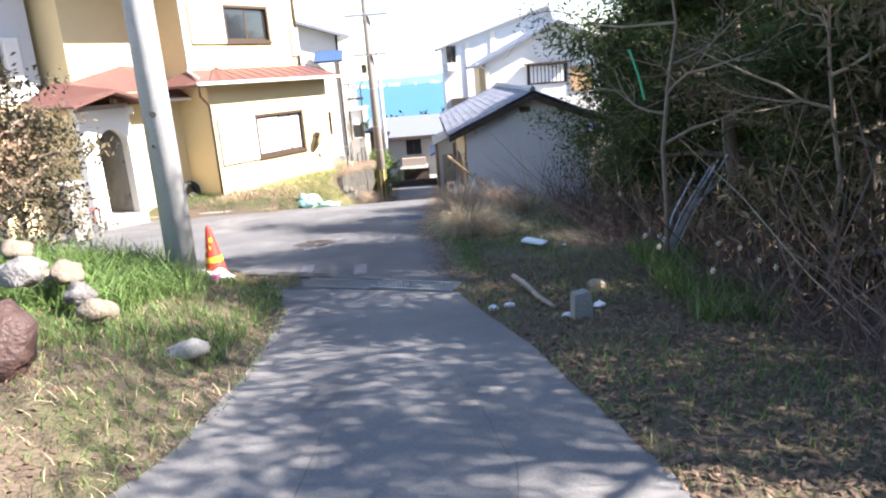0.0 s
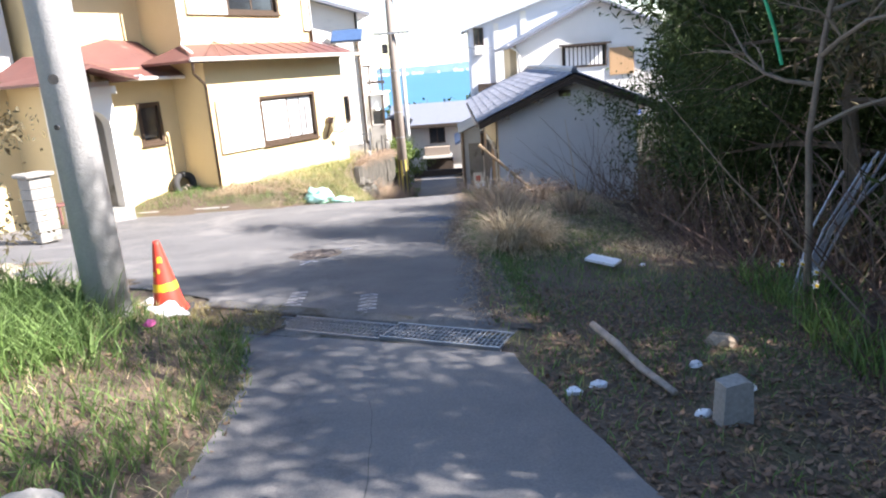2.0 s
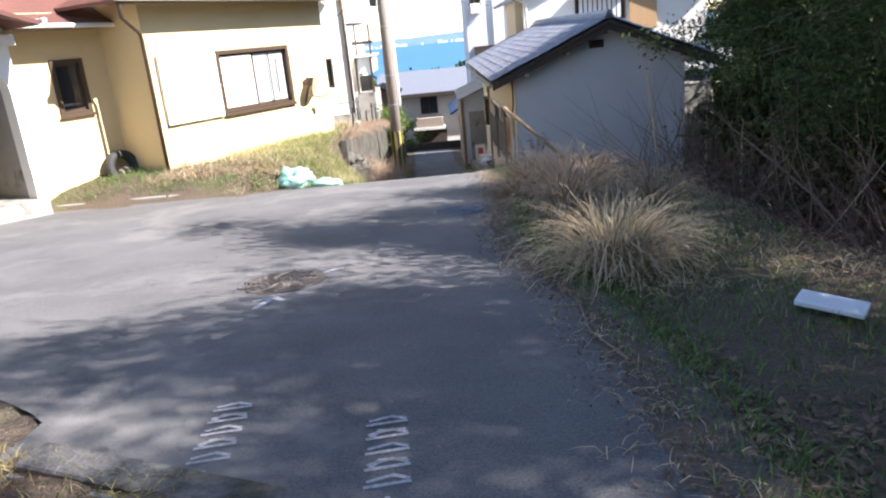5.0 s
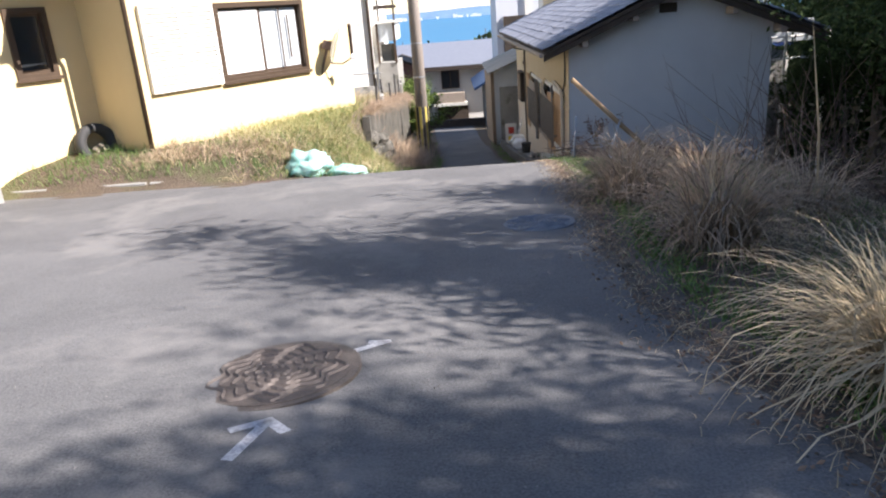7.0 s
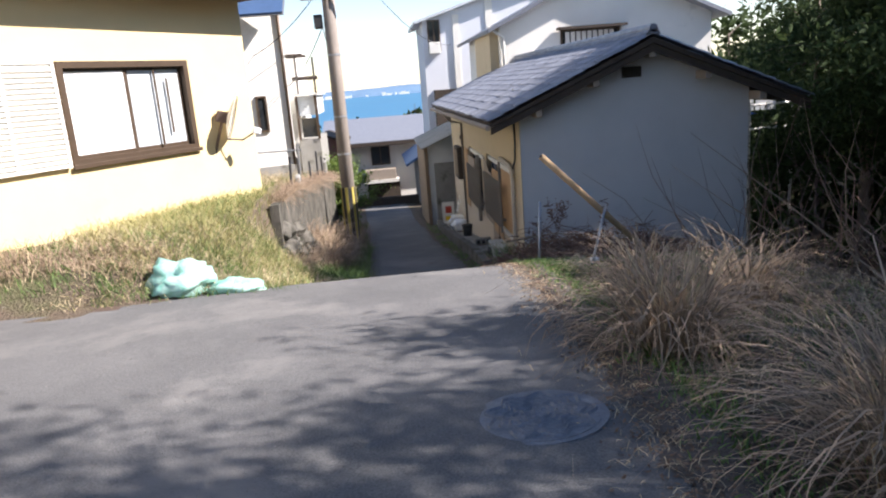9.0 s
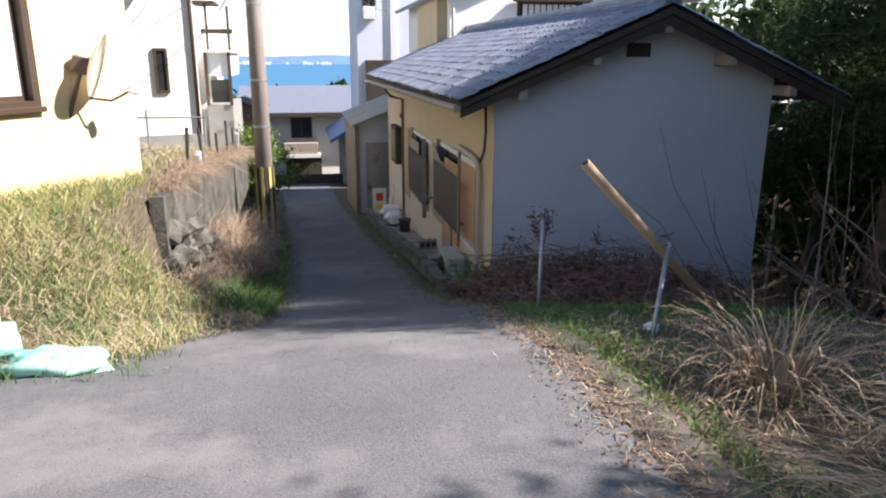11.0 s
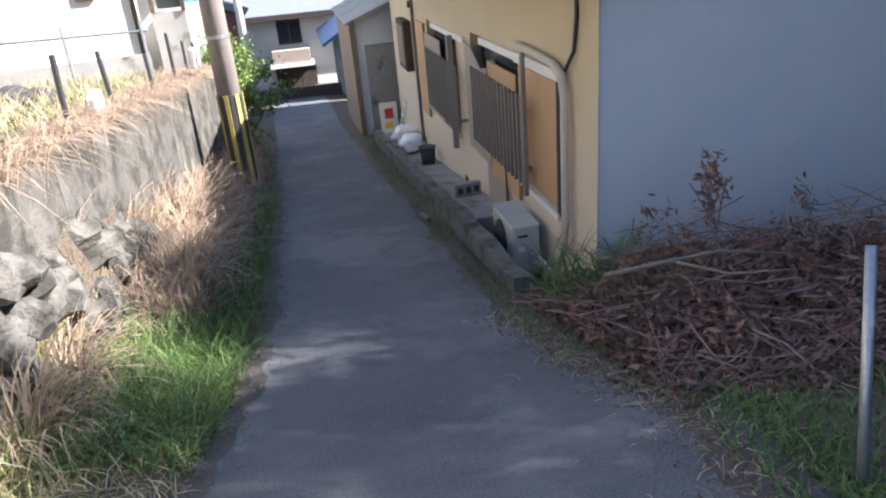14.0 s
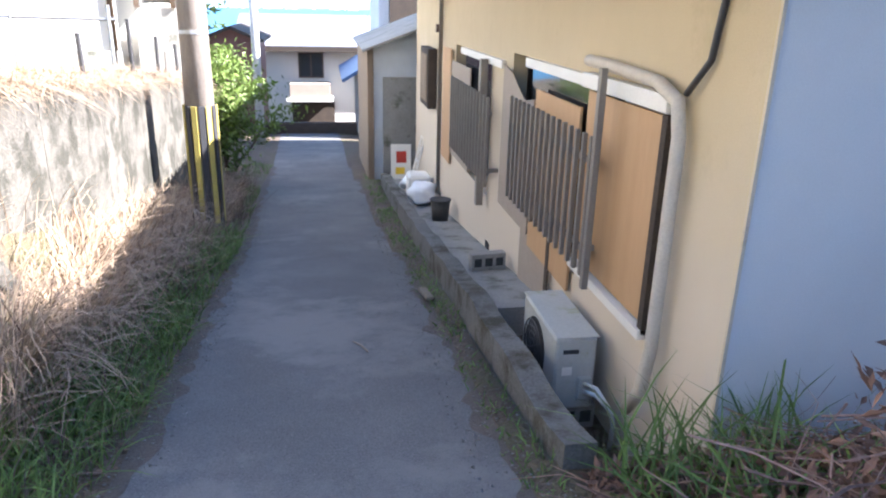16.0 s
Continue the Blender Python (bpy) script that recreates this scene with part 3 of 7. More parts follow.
def louvre_panel(parent, x0, x1, z0, z1, y, name="storm_shutter"):
    """A shutter with thin level slats in a frame."""
    s = part(name, box(bmesh.new(), x0, x1, y - 0.05, y - 0.004, z0, z1, 0.006), WHITE_METAL, parent, "off-white slatted storm shutter")
    fr = bmesh.new()
    xm = (x0 + x1) / 2
    for q in ((x0, x0 + 0.04, z0, z1), (x1 - 0.04, x1, z0, z1), (xm - 0.02, xm + 0.02, z0, z1), (x0 + 0.04, x1 - 0.04, z1 - 0.04, z1), (x0 + 0.04, x1 - 0.04, z0, z0 + 0.04)):
        box(fr, q[0], q[1], y - 0.075, y - 0.052, q[2], q[3])
    part("shutter_frame", fr, WHITE_METAL, s)
    k, n = z0 + 0.06, 0
    while k < z1 - 0.06:
        part("slat", box(bmesh.new(), x0 + 0.04, x1 - 0.04, y - 0.082, y - 0.052, k, k + 0.03), WHITE_METAL, s)
        k += 0.06
    return s


def downpipe(parent, pts, r=0.035, material=BROWN_FRAME):
    return part("downpipe", tube(bmesh.new(), pts, r, 8), material, parent, smooth=True)


house_a = thing("house", "two-storey cream stucco house with red metal pent roofs", "house", HOUSE_A)
T = 0.16
WIN_A, SMALL_A, UP_A = (1.58, 3.57, 0.86, 2.06), (-1.08, -0.52, 1.22, 2.15), (1.58, 3.32, 4.18, 5.18)
part("wall", wall_with_holes(bmesh.new(), 0, 4.85, -0.6, 3.02, 0, T, [WIN_A]), STUCCO, house_a)
part("wall", box(bmesh.new(), 0, T, T, 2.3, -0.6, 3.02), STUCCO, house_a)
part("wall", box(bmesh.new(), 4.85 - T, 4.85, T, 7.0, -0.6, 3.02), STUCCO, house_a)
part("wall", wall_with_holes(bmesh.new(), -2.0, 0, -0.6, 2.98, 1.2, 1.2 + T, [SMALL_A]), STUCCO, house_a)
part("wall", wall_with_holes(bmesh.new(), 0.08, 4.6, 3.0, 6.2, 0.7, 0.7 + T, [UP_A]), STUCCO, house_a)
part("wall", box(bmesh.new(), 0.08, 0.08 + T, 0.7 + T, 3.0, 3.0, 6.2), STUCCO, house_a)
part("wall", box(bmesh.new(), 4.6 - T, 4.6, 0.7 + T, 7.0, 3.0, 6.2), STUCCO, house_a)
part("wall", box(bmesh.new(), -2.4, 0.08, 2.2, 2.2 + T, 2.9, 6.2), STUCCO, house_a)
part("wall", box(bmesh.new(), -2.4, -2.4 + T, 2.2 + T, 7.0, 2.9, 6.2), STUCCO, house_a)
part("wall", box(bmesh.new(), -2.4, 4.6 - T, 7.0, 7.0 + T, -0.6, 6.2), STUCCO, house_a)
part("foundation", box(bmesh.new(), 0.0, 4.85, -0.012, -0.002, -0.6, 0.0), CONCRETE, house_a)
window(house_a, *WIN_A, 0.0, 2, blind=(CURTAIN, PALE_GLASS), bars=[(3.02, 0.95, 1.97), (3.22, 1.1, 1.85)])
part("curtain", box(bmesh.new(), 2.62, 3.0, 0.15, 0.17, 0.92, 2.0), CURTAIN, house_a, "white curtain drawn to one side")
window(house_a, *SMALL_A, 1.2, 1)
window(house_a, *UP_A, 0.7, 2)
louvre_panel(house_a, 0.16, 1.50, 0.84, 2.10, 0.0)
louvre_panel(house_a, 0.32, 1.52, 4.14, 5.22, 0.7)
louvre_panel(house_a, 4.25, 4.56, 3.75, 4.6, 0.7)
# pent roof over the bay
EA, ET = 3.04, 3.44
part("roof", sheet_roof([(-0.75, -0.5, EA), (5.12, -0.5, EA), (4.62, 0.7, ET), (0.95, 0.7, ET)]), RED_ROOF, house_a)
part("roof", sheet_roof([(-0.75, -0.5, EA), (0.95, 0.7, ET), (0.08, 0.72, ET), (-0.75, 1.4, EA)]), RED_ROOF, house_a)
part("roof", sheet_roof([(5.12, -0.5, EA), (5.12, 1.6, EA), (4.62, 0.7, ET)]), RED_ROOF, house_a)
for u in np.arange(-0.3, 5.0, 0.42):
    u = float(u)
    part("roof_seam", tube(bmesh.new(), [(u, -0.5, EA + 0.07), (min(4.6, max(0.95, u)), 0.66, ET + 0.06)], 0.012, 5), RED_ROOF, house_a)
part("soffit", box(bmesh.new(), -0.66, 5.05, -0.44, -0.002, EA - 0.05, EA - 0.02), TIMBER, house_a)
part("fascia", box(bmesh.new(), -0.76, 5.12, -0.52, -0.49, EA - 0.07, EA + 0.03), BROWN_FRAME, house_a)
part("gutter", tube(bmesh.new(), [(-0.78, -0.56, EA + 0.0), (5.14, -0.56, EA - 0.04)], 0.045, 8), WHITE_METAL, house_a, "aged pale gutter")
# red roof over the entrance
part("roof", sheet_roof([(-1.9, 0.65, 2.75), (-0.05, 0.65, 2.75), (-0.05, 2.2, 3.62), (-0.9, 2.2, 3.70), (-2.4, 2.2, 3.35)]), RED_ROOF, house_a)
part("roof", sheet_roof([(-1.9, 0.65, 2.75), (-2.4, 2.2, 3.35), (-2.9, 2.2, 3.35), (-2.9, -0.25, 3.05), (-1.9, -0.25, 2.75)]), RED_ROOF, house_a)
part("roof", sheet_roof([(-2.9, -0.25, 3.05), (-2.9, 2.2, 3.35), (-4.0, 2.2, 2.75), (-4.0, -0.25, 2.75)]), RED_ROOF, house_a)
part("soffit", box(bmesh.new(), -1.9, -0.02, 0.7, 1.198, 2.68, 2.71), TIMBER, house_a)
part("gutter", tube(bmesh.new(), [(-1.9, 0.6, 2.74), (-0.1, 0.6, 2.70)], 0.04, 8), WHITE_METAL, house_a)
part("gutter", tube(bmesh.new(), [(-1.86, 0.6, 2.74), (-1.86, -0.28, 2.76)], 0.04, 8), WHITE_METAL, house_a)
downpipe(house_a, [(-0.68, -0.5, 3.0), (-0.62, -0.4, 2.75), (-0.08, -0.06, 2.5), (-0.05, -0.045, 2.4), (-0.05, -0.045, 0.0)])
downpipe(house_a, [(0.04, 0.64, 6.2), (0.04, 0.64, 3.55), (-0.12, 0.5, 3.4), (-0.5, -0.3, 3.2)], 0.03, WHITE_METAL)
downpipe(house_a, [(4.5, 0.64, 6.2), (4.5, 0.64, 3.45)], 0.035)
# arched porch
def arch_wall(x0, x1, ax0, ax1, spring, ztop, y0, y1):
    cx, rr = (ax0 + ax1) / 2, (ax1 - ax0) / 2
    out = [(x0, -0.6), (x0, ztop), (x1, ztop), (x1, -0.6), (ax1, -0.6)]
    out += [(cx + rr * math.cos(a), spring + rr * math.sin(a)) for a in np.linspace(0, math.pi, 13)]
    out += [(ax0, -0.6)]
    return slab(bmesh.new(), out, "y", y0, y1)


part("wall", arch_wall(-3.35, -1.98, -2.95, -2.12, 1.72, 2.72, 0.72, 1.0), STUCCO_WHITE, house_a, "white plastered porch wall with an arch")
part("wall", box(bmesh.new(), -2.12, -2.0, 1.0, 2.3, -0.6, 2.7), CONCRETE, house_a)
part("wall", box(bmesh.new(), -3.35, -3.2, 1.0, 2.3, -0.6, 2.7), STUCCO, house_a)
part("wall", box(bmesh.new(), -4.6, -2.12, 2.3, 2.45, -0.6, 2.9), STUCCO, house_a)
part("beam", box(bmesh.new(), -3.45, -1.9, 0.62, 0.715, 2.45, 2.62), WHITE_METAL, house_a)
front_door = part("door", box(bmesh.new(), -2.9, -2.14, 2.2, 2.25, -0.1, 2.0), DARK_TIMBER, house_a, "dark brown panelled front door")
for i in range(2):
    for k in range(4):
        part("door_panel", box(bmesh.new(), -2.84 + 0.36 * i, -2.55 + 0.36 * i, 2.17, 2.2, 0.05 + 0.48 * k, 0.43 + 0.48 * k, 0.012), DARK_TIMBER, front_door)
part("handle", tube(bmesh.new(), [(-2.22, 2.16, 0.9), (-2.22, 2.12, 0.92), (-2.22, 2.12, 1.1), (-2.22, 2.16, 1.12)], 0.012, 6), GREY_METAL, front_door)
part("step", box(bmesh.new(), -3.2, -2.0, 0.6, 2.3, -0.5, -0.03), CONCRETE, house_a)
# upper roof line and the older wing at the near side
part("roof", box(bmesh.new(), -3.0, 5.1, 0.0, 7.6, 6.2, 6.4), RED_ROOF, house_a)
wing = thing("house", "older grey-rendered wing with a curtained window", "house", HOUSE_A)
part("wall", wall_with_holes(bmesh.new(), -9.0, -2.6, -0.6, 6.0, 3.2, 3.36, [(-4.6, -3.5, 3.5, 4.8)]), GREY_WALL, wing)
window(wing, -4.6, -3.5, 3.5, 4.8, 3.2, 2, blind=(None, BLUE_WALL))
part("shutter_box", box(bmesh.new(), -3.42, -3.05, 3.02, 3.19, 3.45, 4.5, 0.01), WHITE_METAL, wing)
part("wall", box(bmesh.new(), -2.8, -2.6, 3.36, 8.0, -0.6, 6.0), GREY_WALL, wing)
part("roof", sheet_roof([(-9.2, 2.6, 6.0), (-2.4, 2.6, 6.0), (-2.4, 5.5, 7.2), (-9.2, 5.5, 7.2)]), TILE, wing)

# things at the cream house
def tyre(x, y, z, m):
    t = thing("tyre_planter", "old black car tyre leaning on the house wall with grass inside", "tyre", m)
    b = bmesh.new()
    prof = [(0.20, -0.085), (0.27, -0.10), (0.32, -0.08), (0.335, 0.0), (0.32, 0.08), (0.27, 0.10), (0.20, 0.085), (0.185, 0.0)]
    rings = [[b.verts.new((rr * math.cos(a), yy, rr * math.sin(a))) for rr, yy in prof] for a in (2 * math.pi * k / 28 for k in range(28))]
    for i in range(28):
        for k in range(8):
            b.faces.new((rings[i][k], rings[i][(k + 1) % 8], rings[(i + 1) % 28][(k + 1) % 8], rings[(i + 1) % 28][k]))
    part("tread", b, BLACK_RUBBER_AND_SHADE, t, smooth=True)
    b = bmesh.new()
    bmesh.ops.create_icosphere(b, subdivisions=2, radius=0.17, matrix=pose(0.02, -0.05, -0.12) @ Matrix.Diagonal((1, 0.6, 0.8, 1)))
    for v in b.verts:
        v.co += Vector((1, 1, 1)) * 0.03 * noise.noise(v.co * 9)
    part("stone", b, PALE_STONE, t)


tyre(0, 0, 0, HOUSE_A @ pose(-0.28, 1.0, 0.13, -10, 0, 0))


def dish(m):
    d = thing("satellite_dish", "white satellite dish with rust stains on a wall pole", "dish", m)
    b = bmesh.new()
    n, rr = 24, 0.27
    c = b.verts.new((0, 0.07, 0))
    prev = None
    for k in range(1, 5):
        u = k / 4
        ring = [b.verts.new((rr * u * math.cos(a), 0.07 * (1 - u * u), 1.08 * rr * u * math.sin(a))) for a in (2 * math.pi * i / n for i in range(n))]
        for i in range(n):
            if prev:
                b.faces.new((prev[i], prev[(i + 1) % n], ring[(i + 1) % n], ring[i]))
            else:
                b.faces.new((c, ring[i], ring[(i + 1) % n]))
        prev = ring
    bmesh.ops.solidify(b, geom=b.faces[:], thickness=0.012)
    part("reflector", b, WHITE_METAL, d, "off-white dish with a rusty rim", True)
    part("arm", tube(bmesh.new(), [(0, 0.02, -0.27), (0, -0.16, -0.24), (0, -0.30, -0.10)], 0.012, 6), DARK_METAL, d)
    part("receiver", box(bmesh.new(), -0.035, 0.035, -0.36, -0.26, -0.13, -0.05, 0.012), WHITE_PLASTIC, d)
    part("mast", tube(bmesh.new(), [(0, 0.12, 0.05), (0, 0.13, -0.5), (-0.05, 0.14, -1.2)], 0.02, 8), RUST, d)
    part("bracket", box(bmesh.new(), -0.05, 0.05, 0.06, 0.2, -0.09, 0.05, 0.01), RUST, d)


dish(HOUSE_A @ pose(4.15, -0.24, 1.22, 18, 0, 38) @ Matrix.Scale(1.22, 4))

# ---- low tiled house beside the lane ----
SHACK = pose(1.22, 24.35, 0)
S_LEN, S_W, RIDGE_X, RIDGE_Z, EAVE_Z, EAVE_X = 12.3, 4.25, 2.3, 0.62, -0.62, -0.58
shack = thing("old_house", "low ochre and grey plastered house with a tiled roof", "house", SHACK)
sl = (RIDGE_Z - EAVE_Z) / (RIDGE_X - EAVE_X)
gable = [(0, -5), (S_W, -5), (S_W, RIDGE_Z - sl * (S_W - RIDGE_X) - 0.14), (RIDGE_X, RIDGE_Z - 0.14), (0, RIDGE_Z - sl * RIDGE_X - 0.14)]
part("wall", slab(bmesh.new(), gable, "y", 0, 0.15), GREY_WALL, shack, "grey mortar gable wall")
# side wall runs along local y; holes are given as (y, y, z, z)
def side_wall(holes, y0, y1, z0, z1, x0, x1):
    b = wall_with_holes(bmesh.new(), y0, y1, z0, z1, -x1, -x0, holes)
    for v in b.verts:
        v.co = Vector((-v.co.y, v.co.x, v.co.z))
    return b


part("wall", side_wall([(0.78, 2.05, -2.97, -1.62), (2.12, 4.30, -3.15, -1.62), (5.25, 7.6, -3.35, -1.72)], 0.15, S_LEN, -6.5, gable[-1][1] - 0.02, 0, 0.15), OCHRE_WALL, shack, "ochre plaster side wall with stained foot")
part("wall", box(bmesh.new(), S_W - 0.15, S_W, 0.15, S_LEN, -6.5, gable[2][1] - 0.02), GREY_WALL, shack)
part("wall", box(bmesh.new(), 0.15, S_W - 0.15, S_LEN - 0.15, S_LEN, -6.5, -0.6), GREY_WALL, shack)
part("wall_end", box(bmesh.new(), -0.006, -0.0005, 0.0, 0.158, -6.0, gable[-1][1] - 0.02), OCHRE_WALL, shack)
part("corner_bead", box(bmesh.new(), -0.012, 0.006, -0.010, 0.008, -3.4, gable[-1][1]), BEIGE_PLASTER, shack)
r = bmesh.new()
east = (RIDGE_X + (RIDGE_X - EAVE_X), EAVE_Z)
slab(r, [(EAVE_X, EAVE_Z - 0.03), (RIDGE_X, RIDGE_Z - 0.03), (east[0], east[1] - 0.03), (east[0], east[1] - 0.09), (RIDGE_X, RIDGE_Z - 0.12), (EAVE_X, EAVE_Z - 0.09)], "y", -0.45, S_LEN + 0.4)
roof_deck = part("roof", r, DARK_TIMBER, shack)
for s in (1, -1):
    b = bmesh.new()
    e = EAVE_X if s == 1 else east[0]
    slab(b, [(e, EAVE_Z - 0.10), (RIDGE_X, RIDGE_Z - 0.13), (RIDGE_X, RIDGE_Z - 0.27), (e, EAVE_Z - 0.22)], "y", -0.42, -0.38)
    part("bargeboard", b, DARK_TIMBER, shack)
for px in (0.28, 1.30, 2.30, 3.30, 4.30):
    pz = RIDGE_Z - sl * abs(px - RIDGE_X) - 0.36
    part("purlin_end", box(bmesh.new(), px - 0.06, px + 0.06, -0.40, -0.002, pz, pz + 0.15, 0.008), CARDBOARD, shack, "weathered pale timber end")
part("vent", box(bmesh.new(), 1.88, 2.24, -0.012, -0.001, 0.0 - 0.06, 0.13), DARK_TIMBER, shack, "dark slatted gable vent")
for k in range(4):
    part("vent_slat", box(bmesh.new(), 1.88, 2.24, -0.024, -0.013, -0.05 + 0.045 * k, -0.03 + 0.045 * k), DARK_TIMBER, shack)
part("gutter", tube(bmesh.new(), [(EAVE_X - 0.05, -0.4, EAVE_Z - 0.10), (EAVE_X - 0.05, S_LEN + 0.4, EAVE_Z - 0.16)], 0.05, 8), CARDBOARD, shack)
downpipe(shack, [(EAVE_X - 0.05, 8.6, EAVE_Z - 0.12), (EAVE_X + 0.2, 8.6, EAVE_Z - 0.42), (-0.06, 8.7, EAVE_Z - 0.5), (-0.06, 8.7, -4.2)], 0.035, BRONZE)

# boarded sash, lattices, boards and pipes on the lane side (local x is negative towards the lane)
def boarded_opening():
    d = thing("boarded_door", "tall window closed with a tan plywood board", "boarded window", SHACK)
    part("board", box(bmesh.new(), -0.05, -0.03, 0.82, 2.0, -2.95, -1.72, 0.003), PLYWOOD, d, "tan plywood board")
    part("frame_top", box(bmesh.new(), -0.08, 0.0, 0.76, 2.08, -1.70, -1.60, 0.004), WHITE_METAL, d, "white painted head")
    part("frame_side", box(bmesh.new(), -0.07, 0.0, 0.75, 0.81, -3.0, -1.71), DARK_TIMBER, d)
    part("frame_sill", box(bmesh.new(), -0.09, 0.0, 0.75, 2.04, -3.03, -2.97), WHITE_METAL, d)
    part("post", box(bmesh.new(), -0.20, -0.155, 1.42, 1.47, -2.98, -1.52, 0.004), BRONZE, d, "bronze lattice post")


def lattice(y0, y1, z0, z1, n, head, name_label):
    la = thing("window_lattice", name_label, "lattice", SHACK)
    for z in (z0 + 0.16, z1 - 0.18):
        part("rail", box(bmesh.new(), -0.15, -0.125, y0, y1, z - 0.02, z + 0.02), BRONZE, la)
    st = (y1 - y0) / (n - 1)
    for i in range(n):
        y = y0 + st * i
        part("slat", box(bmesh.new(), -0.185, -0.152, y - 0.017, y + 0.017, z0, z1, 0.003), BRONZE, la)
    for y in (y0 + 0.1, y1 - 0.1):
        part("bracket", box(bmesh.new(), -0.125, 0.0, y - 0.02, y + 0.02, z0 + 0.14, z0 + 0.18), BRONZE, la)
    part("window_head", box(bmesh.new(), -0.05, 0.0, y0 - 0.05, y1 + 0.02, head - 0.02, head + 0.06), WHITE_METAL, la, "white painted window head")
    part("window_pane", box(bmesh.new(), 0.02, 0.03, y0, y1, z0 - 0.05, head - 0.021), GLASS, la)
    return la


boarded_opening()
la = lattice(1.55, 3.66, -2.92, -1.96, 16, -1.68, "bronze aluminium lattice in front of a boarded window")
part("backing_board", box(bmesh.new(), -0.045, -0.025, 2.15, 3.3, -3.3, -1.86), PLYWOOD, la)
b = bmesh.new()
slab(b, [(3.3, -3.2), (4.45, -3.2), (4.45, -1.74), (4.1, -1.80), (3.6, -2.0), (3.3, -1.95)], "x", -0.06, -0.048)
part("backing_board", b, CARDBOARD, la, "warped grey board")
part("loose_board", box(bmesh.new(), -0.03, -0.006, 2.75, 3.6, -3.85, -3.2), CARDBOARD, la, "pale patched panel")
part("leaning_board", box(bmesh.new(), -0.05, -0.032, 2.62, 2.70, -3.75, -2.9), DARK_TIMBER, la)
la = lattice(4.65, 6.95, -3.08, -2.10, 14, -1.78, "bronze lattice over a half-open window")
part("backing_board", box(bmesh.new(), -0.045, -0.025, 6.3, 7.7, -3.3, -1.95), CARDBOARD, la)
part("pale_board", box(bmesh.new(), -0.05, -0.03, 7.75, 8.5, -3.5, -1.80), PLYWOOD, la)
part("post", box(bmesh.new(), -0.14, -0.06, 5.20, 5.30, -3.45, -1.75), BRONZE, la)
pipe = thing("wrapped_pipe", "tape-wrapped refrigerant pipe running down the wall", "pipe", SHACK)
part("pipe_run", tube(bmesh.new(), [(-0.05, 2.05, -1.52), (-0.07, 1.6, -1.52), (-0.07, 0.9, -1.55), (-0.07, 0.66, -1.62), (-0.07, 0.60, -1.8), (-0.07, 0.60, -3.0), (-0.09, 0.62, -3.3), (-0.11, 0.75, -3.5)], 0.04, 8), PIPE_WRAP, pipe, smooth=True)
cable = alone("wall_cable", tube(bmesh.new(), [(-0.02, 0.45, -0.7), (-0.02, 0.42, -1.1), (-0.03, 0.46, -1.4), (-0.05, 0.62, -1.58)], 0.018, 6), DARK_METAL, "dark cable running down from the eaves", "cable", SHACK, smooth=True)


def ac_unit(m):
    """Local x is the narrow way, y the long way, z up; the fan looks to -x."""
    a = thing("air_conditioner_unit", "weathered grey outdoor unit with a round fan grille", "air conditioner", m)
    part("casing", box(bmesh.new(), 0, 0.29, 0, 0.80, 0.0, 0.54, 0.018), AC_PAINT, a)
    part("top_cover", box(bmesh.new(), -0.008, 0.298, -0.008, 0.808, 0.5415, 0.555, 0.006), AC_PAINT, a, "moss-stained top cover")
    b = bmesh.new()
    for rr in (0.06, 0.11, 0.16, 0.205):
        tube(b, [(-0.03, 0.45 + rr * math.cos(t), 0.27 + rr * math.sin(t)) for t in np.linspace(0, 2 * math.pi, 25)], 0.005, 4, cap=False)
    for t in np.linspace(0, math.pi, 7)[:-1]:
        tube(b, [(-0.026, 0.45 - 0.2 * math.cos(t), 0.27 - 0.2 * math.sin(t)), (-0.026, 0.45 + 0.2 * math.cos(t), 0.27 + 0.2 * math.sin(t))], 0.004, 4)
    part("fan_grille", b, DARK_METAL, a)
    part("fan_recess", tube(bmesh.new(), [(-0.006, 0.45, 0.27), (-0.002, 0.45, 0.27)], 0.22, 24), BLACK_RUBBER_AND_SHADE, a)
    part("handle_recess", box(bmesh.new(), 0.05, 0.16, -0.004, -0.001, 0.43, 0.46), DARK_METAL, a)
    part("valve_cover", box(bmesh.new(), 0.16, 0.26, -0.03, -0.0005, 0.08, 0.26, 0.01), AC_PAINT, a)
    part("label_plate", box(bmesh.new(), 0.05, 0.12, -0.004, -0.001, 0.27, 0.33), WHITE_METAL, a)
    for k in (0, 1):
        part("hose", tube(bmesh.new(), [(0.21, -0.03, 0.15 + 0.06 * k), (0.24, -0.16, 0.20 + 0.05 * k), (0.32, -0.24, 0.12), (0.36, -0.22, 0.0), (0.36, -0.2, -0.2)], 0.016, 7), WHITE_PLASTIC, a, smooth=True)


AC_Y = 1.25
ac_unit(SHACK @ pose(-0.40, AC_Y, -3.80))


def block(m, label="hollow grey concrete block"):
    b = bmesh.new()
    box(b, -0.19, 0.19, -0.05, 0.05, 0, 0.19, 0.006)
    o = thing("concrete_block", label, "block", m, "concrete blocks")
    part("body", b, CONCRETE, o)
    for k in (-0.12, 0, 0.12):
        part("core", box(bmesh.new(), k - 0.04, k + 0.04, -0.053, -0.0505, 0.05, 0.14), BLACK_RUBBER_AND_SHADE, o)


for yy in (AC_Y + 0.1, AC_Y + 0.68):
    block(SHACK @ pose(-0.25, yy, -3.99))
block(SHACK @ pose(-0.25, 4.0, lane_z(28.35) + 0.12, 0, 0, 8))

